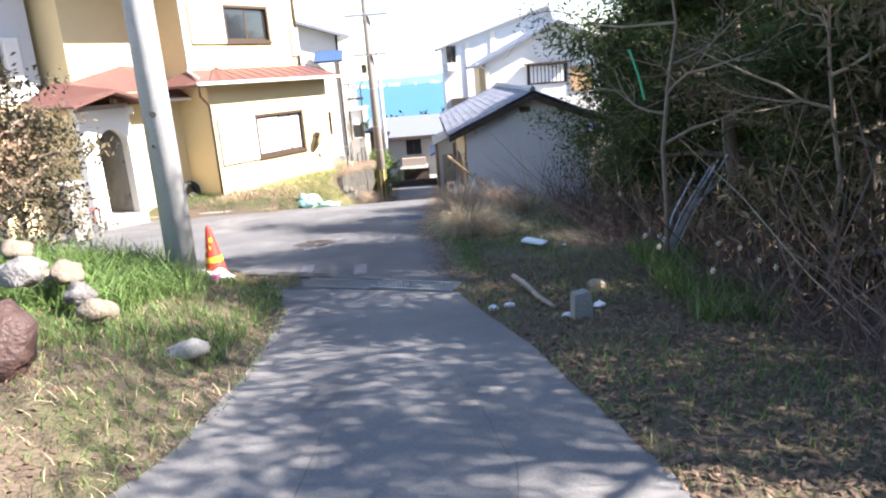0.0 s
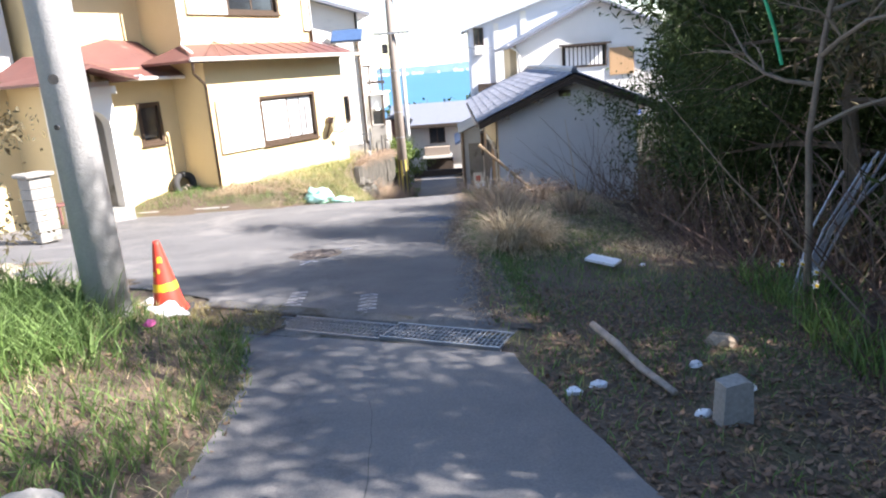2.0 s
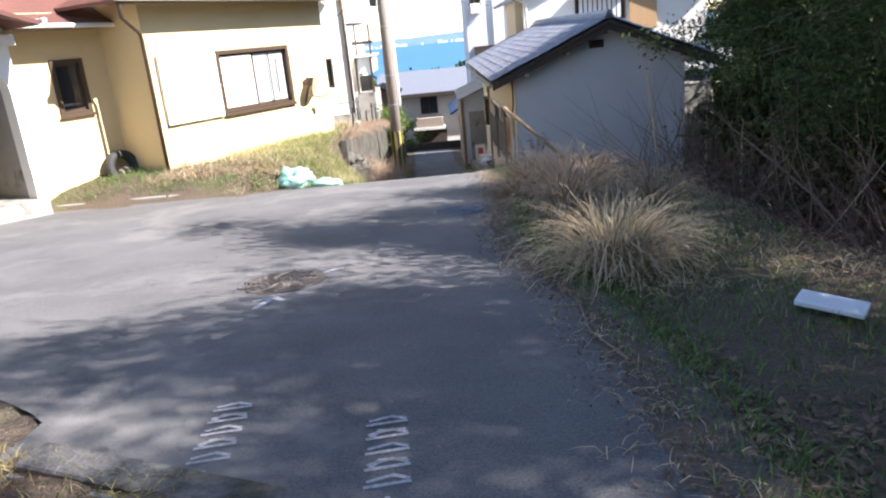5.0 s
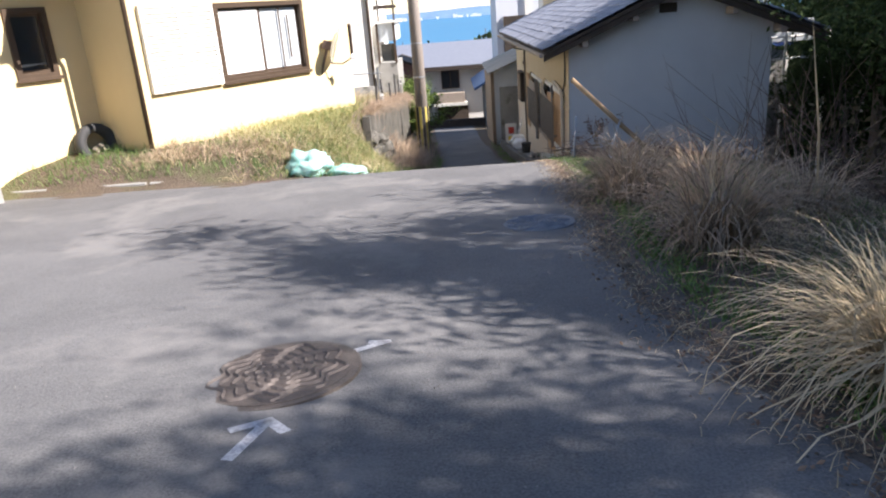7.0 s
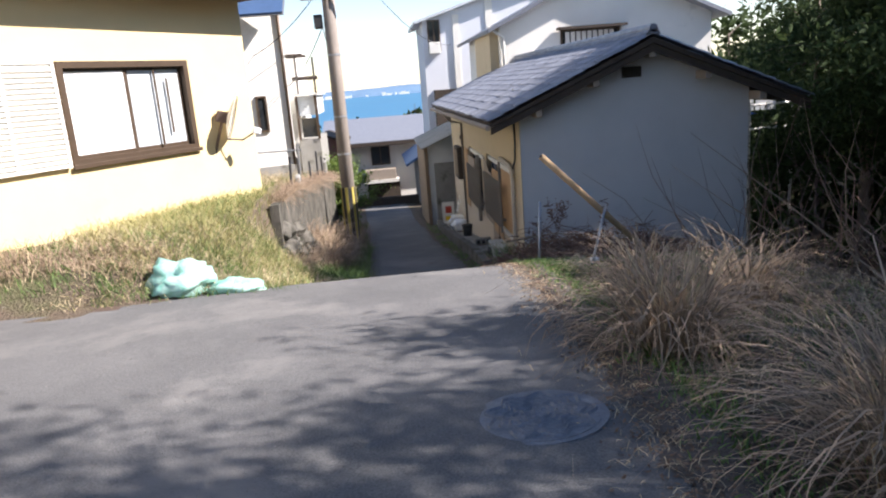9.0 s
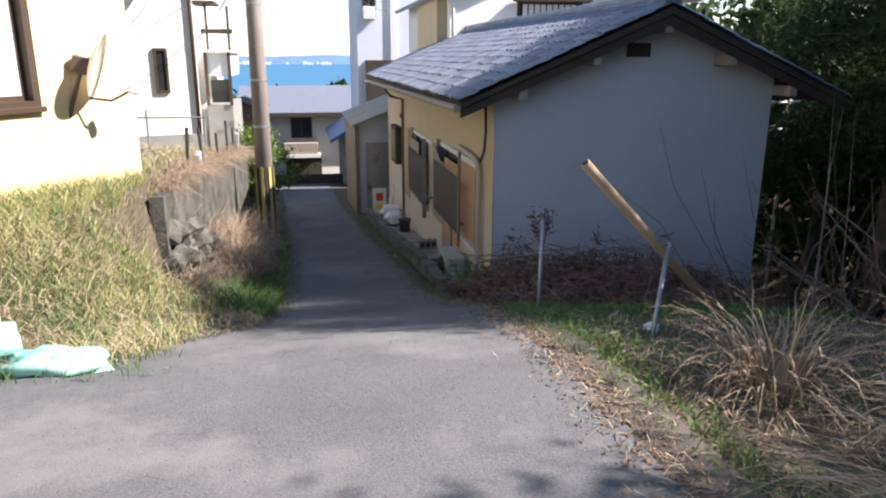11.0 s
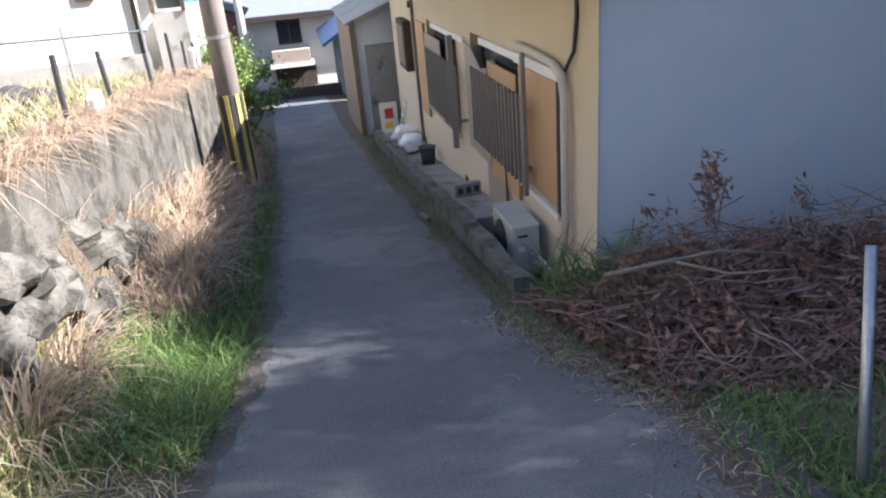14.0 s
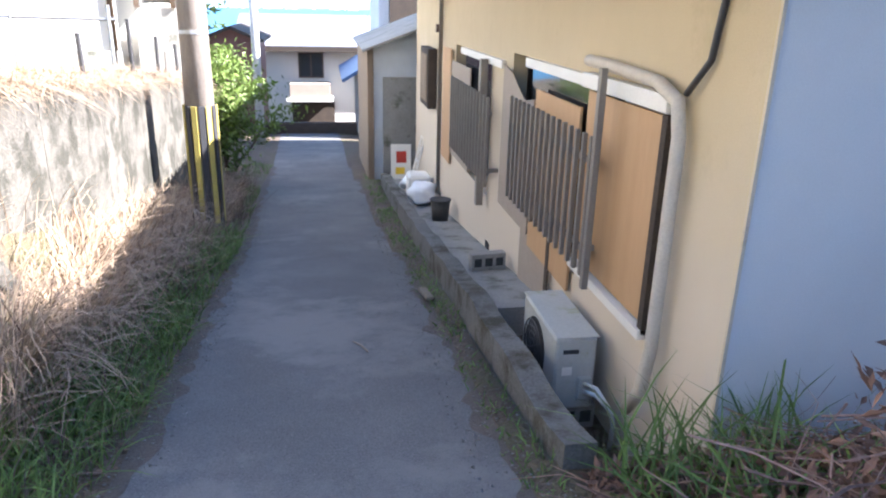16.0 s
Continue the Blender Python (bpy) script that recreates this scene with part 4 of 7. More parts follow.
# roof tiles
def tile_mesh(name, wave=0.055):
    v, f, n = [], [], 6
    rows = [(0.0, 0.0), (0.0, 0.022), (0.30, 0.006)]
    for d, up in rows:
        for i in range(n + 1):
            u = i / n
            v.append((u * 0.27, d, up + wave * (math.sin(u * 2 * math.pi - 0.6) * 0.5 + 0.5)))
    for j in range(2):
        for i in range(n):
            k = j * (n + 1) + i
            f.append((k, k + 1, k + n + 2, k + n + 1))
    return raw_mesh(name, v, f, TILE)


TILE_ME = tile_mesh("roof_tile")
pitch = math.degrees(math.atan(sl))
slope_len = (RIDGE_X - EAVE_X) / math.cos(radians(pitch))


def lay_tiles():
    cols, rows = int((S_LEN + 0.85) / 0.262), int(slope_len / 0.265) + 1
    left_v, left_f = [], []
    for side in (1, -1):
        base = pose(EAVE_X - 0.03, -0.45, EAVE_Z - 0.01, 0, -pitch, 0) if side == 1 else pose(east[0] + 0.03, -0.45, EAVE_Z - 0.01, 0, pitch, 0)
        # tile x runs along the eaves, tile y up the slope
        lay = Matrix(((0, side, 0, 0), (1, 0, 0, 0), (0, 0, 1, 0), (0, 0, 0, 1)))
        for j in range(rows):
            for i in range(cols):
                jig = (rng.normal() * 0.004, rng.normal() * 0.006, rng.normal() * 0.003)
                m = base @ lay @ pose(i * 0.262 + jig[0], j * 0.262 + jig[1], jig[2], rng.normal() * 0.6, rng.normal() * 0.6, rng.normal() * 0.8)
                if side == 1 and i < 25:
                    o = new("tile", TILE_ME)
                    o.parent, o.matrix_local = roof_deck, m
                else:
                    k = len(left_v)
                    left_v += [tuple(m @ v.co) for v in TILE_ME.vertices]
                    left_f += [tuple(q + k for q in p.vertices) for p in TILE_ME.polygons]
    o = new("tiles", raw_mesh("tiles", left_v, left_f, TILE))
    o.parent = roof_deck
    tagged(o, kind="stuff")
    for k in range(3):
        for i in range(int((S_LEN + 0.8) / 0.3)):
            b = bmesh.new()
            slab(b, [(-0.13 + 0.02 * k, 0), (-0.10 + 0.02 * k, 0.035), (0.10 - 0.02 * k, 0.035), (0.13 - 0.02 * k, 0)], "y", 0, 0.285) if k < 2 else tube(b, [(0, 0, 0.02), (0, 0.285, 0.02)], 0.075, 10)
            ob = part("ridge_tile", b, TILE, roof_deck)
            ob.matrix_local = pose(RIDGE_X, -0.44 + 0.3 * i, RIDGE_Z + 0.02 + 0.04 * k)


# small kerb wall and apron on the lane side
def along_lane(name, x0, x1, y0, y1, below, above, material, label, step=0.5, gap=0.0, group=""):
    """A low wall that follows the fall of the lane, in pieces cast end to end."""
    y = y0
    b = bmesh.new()
    ring = None
    while y < y1 + 1e-6:
        z = lane_z(y)
        wob = 0.012 * noise.noise((y * 2, 3, 0))
        rg = [b.verts.new(p) for p in ((x0 + wob, y, z - below), (x1 + wob, y, z - below), (x1 + wob, y, z + above(y)), (x0 + wob + 0.015, y, z + above(y)))]
        if ring:
            for k in range(4):
                b.faces.new((ring[k], ring[(k + 1) % 4], rg[(k + 1) % 4], rg[k]))
        else:
            b.faces.new(rg)
        ring = rg
        y += step
    b.faces.new(ring[::-1])
    return alone(name, b, material, label, "wall", group=group, kind="structure")


for k in range(8):
    along_lane("kerb", 0.42, 0.60, 24.3 + 1.5 * k, 24.3 + 1.5 * k + 1.488, 0.3, lambda y: 0.17 + 0.13 * ramp(24.3, 26.8, y) + 0.02 * math.sin(y * 5), KERB_MAT, "mossy low concrete kerb wall", 0.248, group="kerb pieces")
along_lane("pavement", 0.605, 1.215, 26.9, 37.0, 0.6, lambda y: 0.12, CONCRETE, "narrow stained concrete apron beside the house", 0.5)

# ---- poles ----
p = bmesh.new()
tube(p, [(0, 0, -1), (0, 0, 9)], [0.165, 0.125], 24)
pole = thing("utility_pole", "smooth pale grey steel utility pole standing in grass", "pole", place(-2.9, 7.75))
part("shaft", p, POLE_MAT, pole, smooth=True)
for zz, aa in ((1.78, 0.1), (1.45, -0.2)):
    part("bolt_hole", tube(bmesh.new(), [(0.14 * math.sin(aa), -0.14 * math.cos(aa), zz), (0.162 * math.sin(aa), -0.162 * math.cos(aa), zz)], 0.035 if zz > 1.6 else 0.02, 10), BLACK_RUBBER_AND_SHADE, pole)
pole = thing("utility_pole", "weathered grey-brown utility pole with yellow and black guard", "pole", place(-2.28, 31.2))
part("shaft", tube(bmesh.new(), [(0, 0, -1), (0, 0, 11)], [0.20, 0.14], 16), WOOD_POLE, pole, smooth=True)
for k in range(14):
    a = 2 * math.pi * (k + 0.5) / 14
    part("guard_strip", box(bmesh.new(), -0.036, 0.036, -0.215, -0.203, 0.15, 1.72, 0.003, pose(0, 0, 0, 0, 0, math.degrees(a))), GUARD_YELLOW if k % 2 else DARK_METAL, pole)
for zz in (2.6, 3.6, 5.2):
    part("band", tube(bmesh.new(), [(0, 0, zz), (0, 0, zz + 0.05)], 0.192 - 0.005 * zz + 0.01, 16), GREY_METAL, pole)
for zz, w in ((6.6, 0.7), (8.2, 0.9)):
    part("crossarm", box(bmesh.new(), -w, w, -0.24, -0.16, zz, zz + 0.08), GREY_METAL, pole)
part("junction_box", box(bmesh.new(), -0.42, -0.2, -0.1, 0.1, 5.9, 6.25, 0.02), DARK_METAL, pole)
pole = thing("utility_pole", "slender pale pole far down the lane", "pole", place(-2.9, 46))
part("shaft", tube(bmesh.new(), [(0, 0, -1), (0, 0, 9)], [0.15, 0.11], 12), POLE_MAT, pole, smooth=True)


def wire(a, b, sag, r=0.012):
    a, b = Vector(a), Vector(b)
    pts = [a.lerp(b, i / 14) - Vector((0, 0, sag * 4 * (i / 14) * (1 - i / 14))) for i in range(15)]
    alone("overhead_wire", tube(bmesh.new(), pts, r, 5), DARK_METAL, "thin dark overhead wire", "wire", group="overhead wires")


PT = land(-2.28, 31.2)
wire((-2.5, 31.0, PT + 6.0), (-3.0, 46, land(-2.9, 46) + 7.5), 0.4)
wire((-2.6, 31.0, PT + 6.7), (-6.5, 36.0, 1.2), 0.5)
wire((-2.5, 31.0, PT + 5.9), (-5.0, 38.0, 0.3), 0.5)
wire((-2.1, 31.0, PT + 8.2), (2.6, 48.0, 1.9), 0.8)

# ---- neighbouring houses ----
def plain_house(label, x0, x1, y0, y1, z0, eave, ridge, wall_mat, roof_mat, windows=(), ridge_along="y", over=0.5, apex=None):
    h = thing("house", label, "house", pose(0, 0, 0))
    xm = apex if apex is not None else (x0 + x1) / 2
    if ridge_along == "y":
        b = slab(bmesh.new(), [(x0, z0), (x1, z0), (x1, eave), (xm, ridge - 0.05), (x0, eave)], "y", y0 + 0.003, y1)
        part("wall", b, wall_mat, h)
        for e in (x0, x1):
            s = (ridge - eave) / (xm - e)
            ee = e - over * (1 if e < xm else -1)
            part("roof", sheet_roof([(ee, y0 - over, eave + s * (ee - e)), (xm, y0 - over, ridge), (xm, y1 + over, ridge), (ee, y1 + over, eave + s * (ee - e))], 0.12), roof_mat, h)
    else:
        b = slab(bmesh.new(), [(y0, z0), (y1, z0), (y1, eave), ((y0 + y1) / 2, ridge - 0.05), (y0, eave)], "x", x0, x1)
        part("wall", b, wall_mat, h)
        ym = (y0 + y1) / 2
        s = (ridge - eave) / (ym - y0)
        part("roof", sheet_roof([(x0 - over, y0 - over, eave - s * over), (x1 + over, y0 - over, eave - s * over), (x1 + over, ym, ridge), (x0 - over, ym, ridge)], 0.12), roof_mat, h)
        part("roof", sheet_roof([(x0 - over, y1 + over, eave - s * over), (x1 + over, y1 + over, eave - s * over), (x1 + over, ym, ridge), (x0 - over, ym, ridge)], 0.12), roof_mat, h)
    for wx0, wx1, wz0, wz1, n in windows:
        w = part("window", box(bmesh.new(), wx0, wx1, y0 - 0.03, y0, wz0, wz1), GLASS, h)
        f = bmesh.new()
        for q in ((wx0 - 0.06, wx1 + 0.06, wz1, wz1 + 0.06), (wx0 - 0.06, wx1 + 0.06, wz0 - 0.06, wz0), (wx0 - 0.06, wx0, wz0, wz1), (wx1, wx1 + 0.06, wz0, wz1)):
            box(f, q[0], q[1], y0 - 0.07, y0, q[2], q[3])
        part("window_frame", f, BROWN_FRAME, w)
        for k in range(1, n):
            xx = wx0 + (wx1 - wx0) * k / n
            part("mullion", box(bmesh.new(), xx - 0.03, xx + 0.03, y0 - 0.05, y0 - 0.031, wz0, wz1), BROWN_FRAME, w)
    return h


# big gabled house above the shed roof
hc = plain_house("cream gabled house with a boarded lean-to window", 3.0, 10.3, 36, 44, -4, 1.9, 3.55, STUCCO_WHITE, TILE, [(5.1, 7.0, 0.6, 1.45, 3)], apex=6.6)
part("awning", box(bmesh.new(), 4.9, 7.2, 35.5, 35.96, 1.5, 1.58), DARK_TIMBER, hc)
part("board", box(bmesh.new(), 7.2, 8.3, 35.93, 35.99, 0.1, 1.3), PLYWOOD, hc, "orange-brown plywood board")
for k in range(9):
    part("curtain_fold", box(bmesh.new(), 5.2 + 0.19 * k, 5.34 + 0.19 * k, 35.945, 35.967, 0.62, 1.43), CURTAIN, hc)
part("annex", box(bmesh.new(), 2.7, 3.0, 36.4, 40, -4, 1.75), OCHRE_WALL, hc)
downpipe(hc, [(2.55, 35.6, 1.75), (3.08, 35.9, 1.4), (3.08, 35.92, 0.2)], 0.05, WHITE_METAL)
# pale two-storey house with the small balcony window
hb = plain_house("pale grey-blue two-storey house with a window air conditioner", 1.25, 9.0, 48, 53, -8, 3.2, 5.3, BLUE_WALL, PALE_METAL, [(1.55, 2.05, 1.65, 3.05, 2)], apex=8.3, over=0.45)
part("air_conditioner", box(bmesh.new(), 1.5, 2.05, 47.6, 47.94, 1.5, 2.05, 0.03), WHITE_METAL, hb, "white window unit")
part("corner_post", box(bmesh.new(), 2.75, 3.05, 47.9, 48.0, -2, 3.3), WHITE_METAL, hb)
part("corner_post", box(bmesh.new(), 4.4, 4.75, 47.88, 48.0, -2, 3.9), WHITE_METAL, hb)
part("recess", box(bmesh.new(), 3.05, 4.4, 47.95, 47.99, -2, 3.6), BLUE_WALL, hb)
part("skirt", box(bmesh.new(), 1.6, 9, 47.6, 48.3, -8, -0.25), DARK_TIMBER, hb)
# white house behind the cream one
hd = plain_house("white rendered house with a narrow slit window", -14, -3.9, 34, 42, -4, 3.6, 5.2, STUCCO_WHITE, TILE, [(-4.86, -4.66, -0.9, 0.05, 1)])
downpipe(hd, [(-3.98, 33.94, 3.5), (-3.98, 33.94, -2.2)], 0.045, BROWN_FRAME)
part("foundation", box(bmesh.new(), -14, -3.88, 33.9, 33.97, -4, -2.0), CONCRETE, hd)
hd.matrix_world = pose(-3.9, 34, 0, 0, 0, 15) @ pose(3.9, -34, 0)
sunroom = thing("sunroom", "small glazed lean-to with grey panels beside the white house", "sunroom", pose(0, 0, 0))
part("wall", box(bmesh.new(), -3.86, -3.2, 35.0, 38, -3, -1.35), CONCRETE, sunroom)
part("wall", box(bmesh.new(), -6.5, -3.88, 36.6, 40, -3, 1.6), STUCCO_WHITE, sunroom, "white rendered back wall")
part("pane", box(bmesh.new(), -3.72, -3.26, 34.98, 34.995, -1.28, -0.68), GLASS, sunroom)
part("panel", box(bmesh.new(), -3.8, -3.2, 35.0, 38, -0.6, 0.0), PALE_METAL, sunroom)
part("post", box(bmesh.new(), -3.26, -3.18, 34.95, 35.03, -1.35, 0.05), BROWN_FRAME, sunroom)
part("post", box(bmesh.new(), -3.86, -3.78, 34.95, 35.03, -1.35, 0.1), BROWN_FRAME, sunroom)
part("roof", box(bmesh.new(), -3.9, -3.1, 34.8, 38, 0.02, 0.08), WHITE_METAL, sunroom)
for x, z in ((-3.75, 1.3), (-3.2, 1.2)):
    part("terrace_post", box(bmesh.new(), x - 0.03, x + 0.03, 35.2, 35.26, 0.08, z), DARK_TIMBER, sunroom)
part("terrace_rail", box(bmesh.new(), -3.9, -3.1, 35.18, 35.28, 0.5, 0.62), DARK_TIMBER, sunroom)
part("terrace_roof", box(bmesh.new(), -4.1, -3.5, 35.0, 36.4, 1.25, 1.32), DARK_TIMBER, sunroom)
panel = thing("solar_panel", "dark blue solar water panel on a roof frame", "solar panel", pose(-4.3, 33.2, 2.55, 35))
part("panel", box(bmesh.new(), -0.62, 0.62, -0.4, 0.4, 0, 0.06), TILE_BLUE, panel)
part("frame", box(bmesh.new(), -0.66, 0.66, -0.44, 0.44, -0.03, -0.004), GREY_METAL, panel)
# house that closes the lane
hf = plain_house("cream two-storey house closing the lane, with a deep balcony", -4.2, 3.5, 58, 66, -9, -3.0, -1.9, FAR_WALL, TILE, [(-1.96, -0.85, -4.75, -3.66, 2), (-2.1, -0.4, -7.0, -6.0, 3)], "x", 0.9)
part("eave_beam", box(bmesh.new(), -5.0, 4.4, 57.0, 57.15, -3.5, -3.28), DARK_TIMBER, hf)
part("balcony", box(bmesh.new(), -2.45, -0.5, 57.0, 57.98, -5.65, -5.0, 0.02), CARDBOARD, hf)
part("balcony_slab", box(bmesh.new(), -2.6, -0.35, 56.9, 57.98, -5.85, -5.66), WHITE_METAL, hf)
part("dark_entry", box(bmesh.new(), -2.4, -0.3, 57.9, 57.98, -7.6, -5.95), DARK_TIMBER, hf)
hr = plain_house("dark house with a glazed blue tile roof beside the lane", 0.6, 5.0, 50, 55, -8, -3.6, -2.3, CONCRETE, TILE_BLUE, (), "y", 0.7)
red = plain_house("small shed with a rusty red wall", -5.4, -3.4, 52, 56, -9, -2.6, -2.2, RED_ROOF, DARK_TIMBER, (), "y", 0.3)

alone("wall", box(bmesh.new(), -3.4, 0.5, 50.2, 50.45, -7.5, lane_z(50) + 0.42, 0.02), DARK_TIMBER, "low dark fence closing the end of the lane", "wall", kind="structure")
shed = thing("shed", "grey sheet-metal shed with a plain door and slanting roof", "shed", pose(0, 0, 0))
part("wall", slab(bmesh.new(), [(0.35, -6), (2.2, -6), (2.2, -1.35), (0.35, -2.05)], "y", 37.2, 42), PALE_METAL, shed, "dull grey sheet wall")
part("door", box(bmesh.new(), 0.55, 1.35, 37.15, 37.195, -4.85, -2.7, 0.01), CONCRETE, shed)
part("door_latch", box(bmesh.new(), 1.26, 1.31, 37.12, 37.148, -3.9, -3.75), DARK_METAL, shed)
part("corner_post", box(bmesh.new(), 0.22, 0.35, 37.1, 42, -6, -2.1), TIMBER, shed)
part("roof", sheet_roof([(0.1, 36.8, -2.12), (2.3, 36.8, -1.28), (2.3, 42.2, -1.28), (0.1, 42.2, -2.12)], 0.05), CONCRETE, shed)


# ---- distance ----
SEA = mat("sea", (0.04, 0.16, 0.27), (0.03, 0.12, 0.22), rough=0.5, scale=0.01, fine=0.1, bump=0.1)
# the haze of distance is put into the hills' blue colour
HILL = mat("haze_blue_hills", (0.12, 0.20, 0.30), (0.09, 0.16, 0.25), scale=0.01, fine=0.05, bump=0)
b = bmesh.new()
box(b, -4500, 4500, 300, 3600, -42, -40)
alone("water", b, SEA, "calm blue strait", "sea", kind="structure")


def hills():
    b = bmesh.new()
    for k, (yy, top) in enumerate(((3500, 30), (3900, 62))):
        pts = [(-4200, -45)]
        for i in range(140):
            x = -4200 + 60 * i
            pts.append((x, -36 + top * max(0.1, 0.55 + 0.6 * noise.noise((x / 420, k * 7, 0)) + 0.2 * noise.noise((x / 110, k, 5)))))
        pts.append((4200, -45))
        lo, hi = [b.verts.new((x, yy, -46)) for x, z in pts], [b.verts.new((x, yy + 60, z)) for x, z in pts]
        for i in range(len(pts) - 1):
            b.faces.new((lo[i], lo[i + 1], hi[i + 1], hi[i]))
    return alone("backdrop", b, HILL, "hills across the water, coloured blue for distance haze", "hills", kind="structure")


hills()
b = bmesh.new()
for i in range(260):
    x, w, h = float(rng.uniform(-2600, 2600)), float(rng.uniform(8, 30)), float(rng.uniform(3, 14))
    y = float(rng.uniform(3380, 3470))
    box(b, x, x + w, y, y + 10, -42, -38 + h)
alone("far_town", b, FAR_WALL, "pale town strung along the far shore", "town", kind="stuff")
for k in range(26):
    x, y = rng.uniform(-16, 14), rng.uniform(100, 140)
    tree("distant_tree", "small dark conifer far down the slope", float(x), float(y), float(rng.uniform(8.5, 12)), 100 + k, 0.2, limbs=6, leaf=(0.35, 0.6), leaves=5, level=0, fluff=0.5, spread=0.22, start=0.2)

# ---- trees ----
tree("bare_tree", "bare pale-barked tree with forking twigs", 2.82, 8.4, 5.0, 3, 0.030, (0.0, 0.0), 10, leaves=0, bark=TWIG, spread=0.34, start=0.25, droop=0.0, level=2, kids=5)
tree("bare_tree", "bare shrub leaning over with long pale twigs", 3.9, 6.6, 4.2, 5, 0.028, (-0.08, 0.05), 9, leaves=0, bark=TWIG, spread=0.42, start=0.35, droop=0.06, level=2, kids=4)
k = 20
boughs = []
for x, y, h, sp, n in ((5.2, 12.2, 7.2, 0.33, 150), (5.8, 16.9, 5.2, 0.36, 130), (6.8, 20.2, 8.4, 0.18, 110), (5.2, 8.4, 7.2, 0.29, 130), (5.7, 14.0, 6.3, 0.32, 110), (5.7, 6.2, 8.2, 0.34, 100), (5.7, 5.0, 6.6, 0.40, 80), (5.8, 1.6, 6.6, 0.40, 52), (6.4, -1.8, 7.0, 0.4, 60), (7.6, 14.2, 7.6, 0.36, 56), (7.8, 18.2, 8.0, 0.3, 56),
                       (7.4, 7.0, 9.2, 0.36, 80), (7.8, 22.0, 10.0, 0.17, 80), (8.4, 10.6, 8, 0.38, 50), (8.2, 3.0, 8, 0.38, 50), (8.9, 23.4, 10.5, 0.22, 70), (8.3, 26.6, 7.0, 0.26, 50), (9.4, 20.6, 10, 0.3, 60), (7.5, 23.0, 8.6, 0.15, 120), (6.6, 18.4, 7.4, 0.18, 130), (8.8, 22.6, 10.0, 0.2, 90), (7.9, 24.4, 8.0, 0.15, 90), (5.6, 3.4, 6.0, 0.36, 70)):
    brown = x < 6 and 3 < y < 7
    boughs.append(tree("half_dry_tree" if brown else "evergreen_tree", "brown half-dry tree full of vines on the bank" if brown else "dense dark evergreen tree on the bank", x, y, h, k, 0.13, (rng.uniform(-0.02, 0.02), 0), 15, (0.05, 0.11), n, HALF_DRY if brown else EVERGREEN, sp, 0.42 if y > 15 else 0.28 if y > 7 else 0.12, 0.14, 1, 0.30, wide=0.22))
    k += 1


def bough(t, p, d, length, seed):
    """A long drooping limb with feathery foliage, under its tree."""
    rnd, b, tips = random.Random(seed), bmesh.new(), []
    grow(b, p, d, length, 0.028, 2, tips, rnd, 0.12, 5, 4, 0.3)
    limb = part("limb", b, BARK, t)
    c = np.repeat(np.array([tuple(q) for q in tips]), 26, 0)
    c = c + rng.normal(size=c.shape) * np.array([0.13, 0.13, 0.12]) - np.array([0, 0, 0.06])
    o = new("foliage", leaf_mesh("foliage", c, (0.02, 0.05), EVERGREEN))
    o.parent = limb


bough(boughs[0], (0, 0, 4.2), (-1, 0.1, 0.05), 2.2, 3)
bough(boughs[1], (0, 0, 3.4), (-1, -0.35, 0.10), 2.0, 21)
bough(boughs[1], (0, 0, 3.0), (-1, -0.6, 0.0), 1.9, 23)
bough(boughs[1], (0, 0, 4.0), (-1, -0.1, 0.05), 1.9, 25)
bough(boughs[4], (0, 0, 2.6), (-1, 0.5, 0.1), 1.9, 27)
bough(boughs[4], (0, 0, 3.4), (-1, 0.7, 0.1), 2.0, 29)
bough(boughs[4], (0, 0, 4.2), (-1, 0.3, 0.05), 1.8, 33)
bough(boughs[0], (0, 0, 4.9), (-1, -0.25, 0.1), 2.4, 7)
bough(boughs[0], (0, 0, 3.6), (-1, -0.5, 0.0), 1.9, 11)
for x in (10.5, 13.0, 16.0):
    for y in range(-6, 40, 3):
        tree("evergreen_tree", "dark evergreen tree on the wooded hillside", x + rng.uniform(-1, 1), y + rng.uniform(-1, 1), rng.uniform(5.5, 7.5), k, 0.14, (0, 0), 9, (0.14, 0.26), 13, EVERGREEN, 0.40, 0.05, 0.1, 1, 0.45)
        k += 1
tree("shrub", "bushy half-dry shrub with brown and olive leaves", -5.0, 8.5, 2.0, 401, 0.05, (0, 0), 14, (0.025, 0.05), 34, HALF_DRY, 0.55, 0.05, -0.02, 1, 0.16, TWIG)
tree("shrub", "bushy half-dry shrub with brown and olive leaves", -5.3, 7.7, 1.8, 402, 0.05, (0, 0), 12, (0.03, 0.06), 22, DEAD_LEAF, 0.6, 0.05, -0.02, 1, 0.16, TWIG)
tree("shrub", "rounded green shrub beside the lane", -2.75, 36.5, 2.4, 403, 0.05, (0, 0), 12, (0.04, 0.08), 40, LIGHT_LEAF, 0.42, 0.05, 0, 1, 0.2)

# ---- grass and undergrowth ----
def flat_spots(n, x0, x1, y0, y1, ok=verge, clump=0.9):
    return scatter(n, x0, x1, y0, y1, ok, clump)


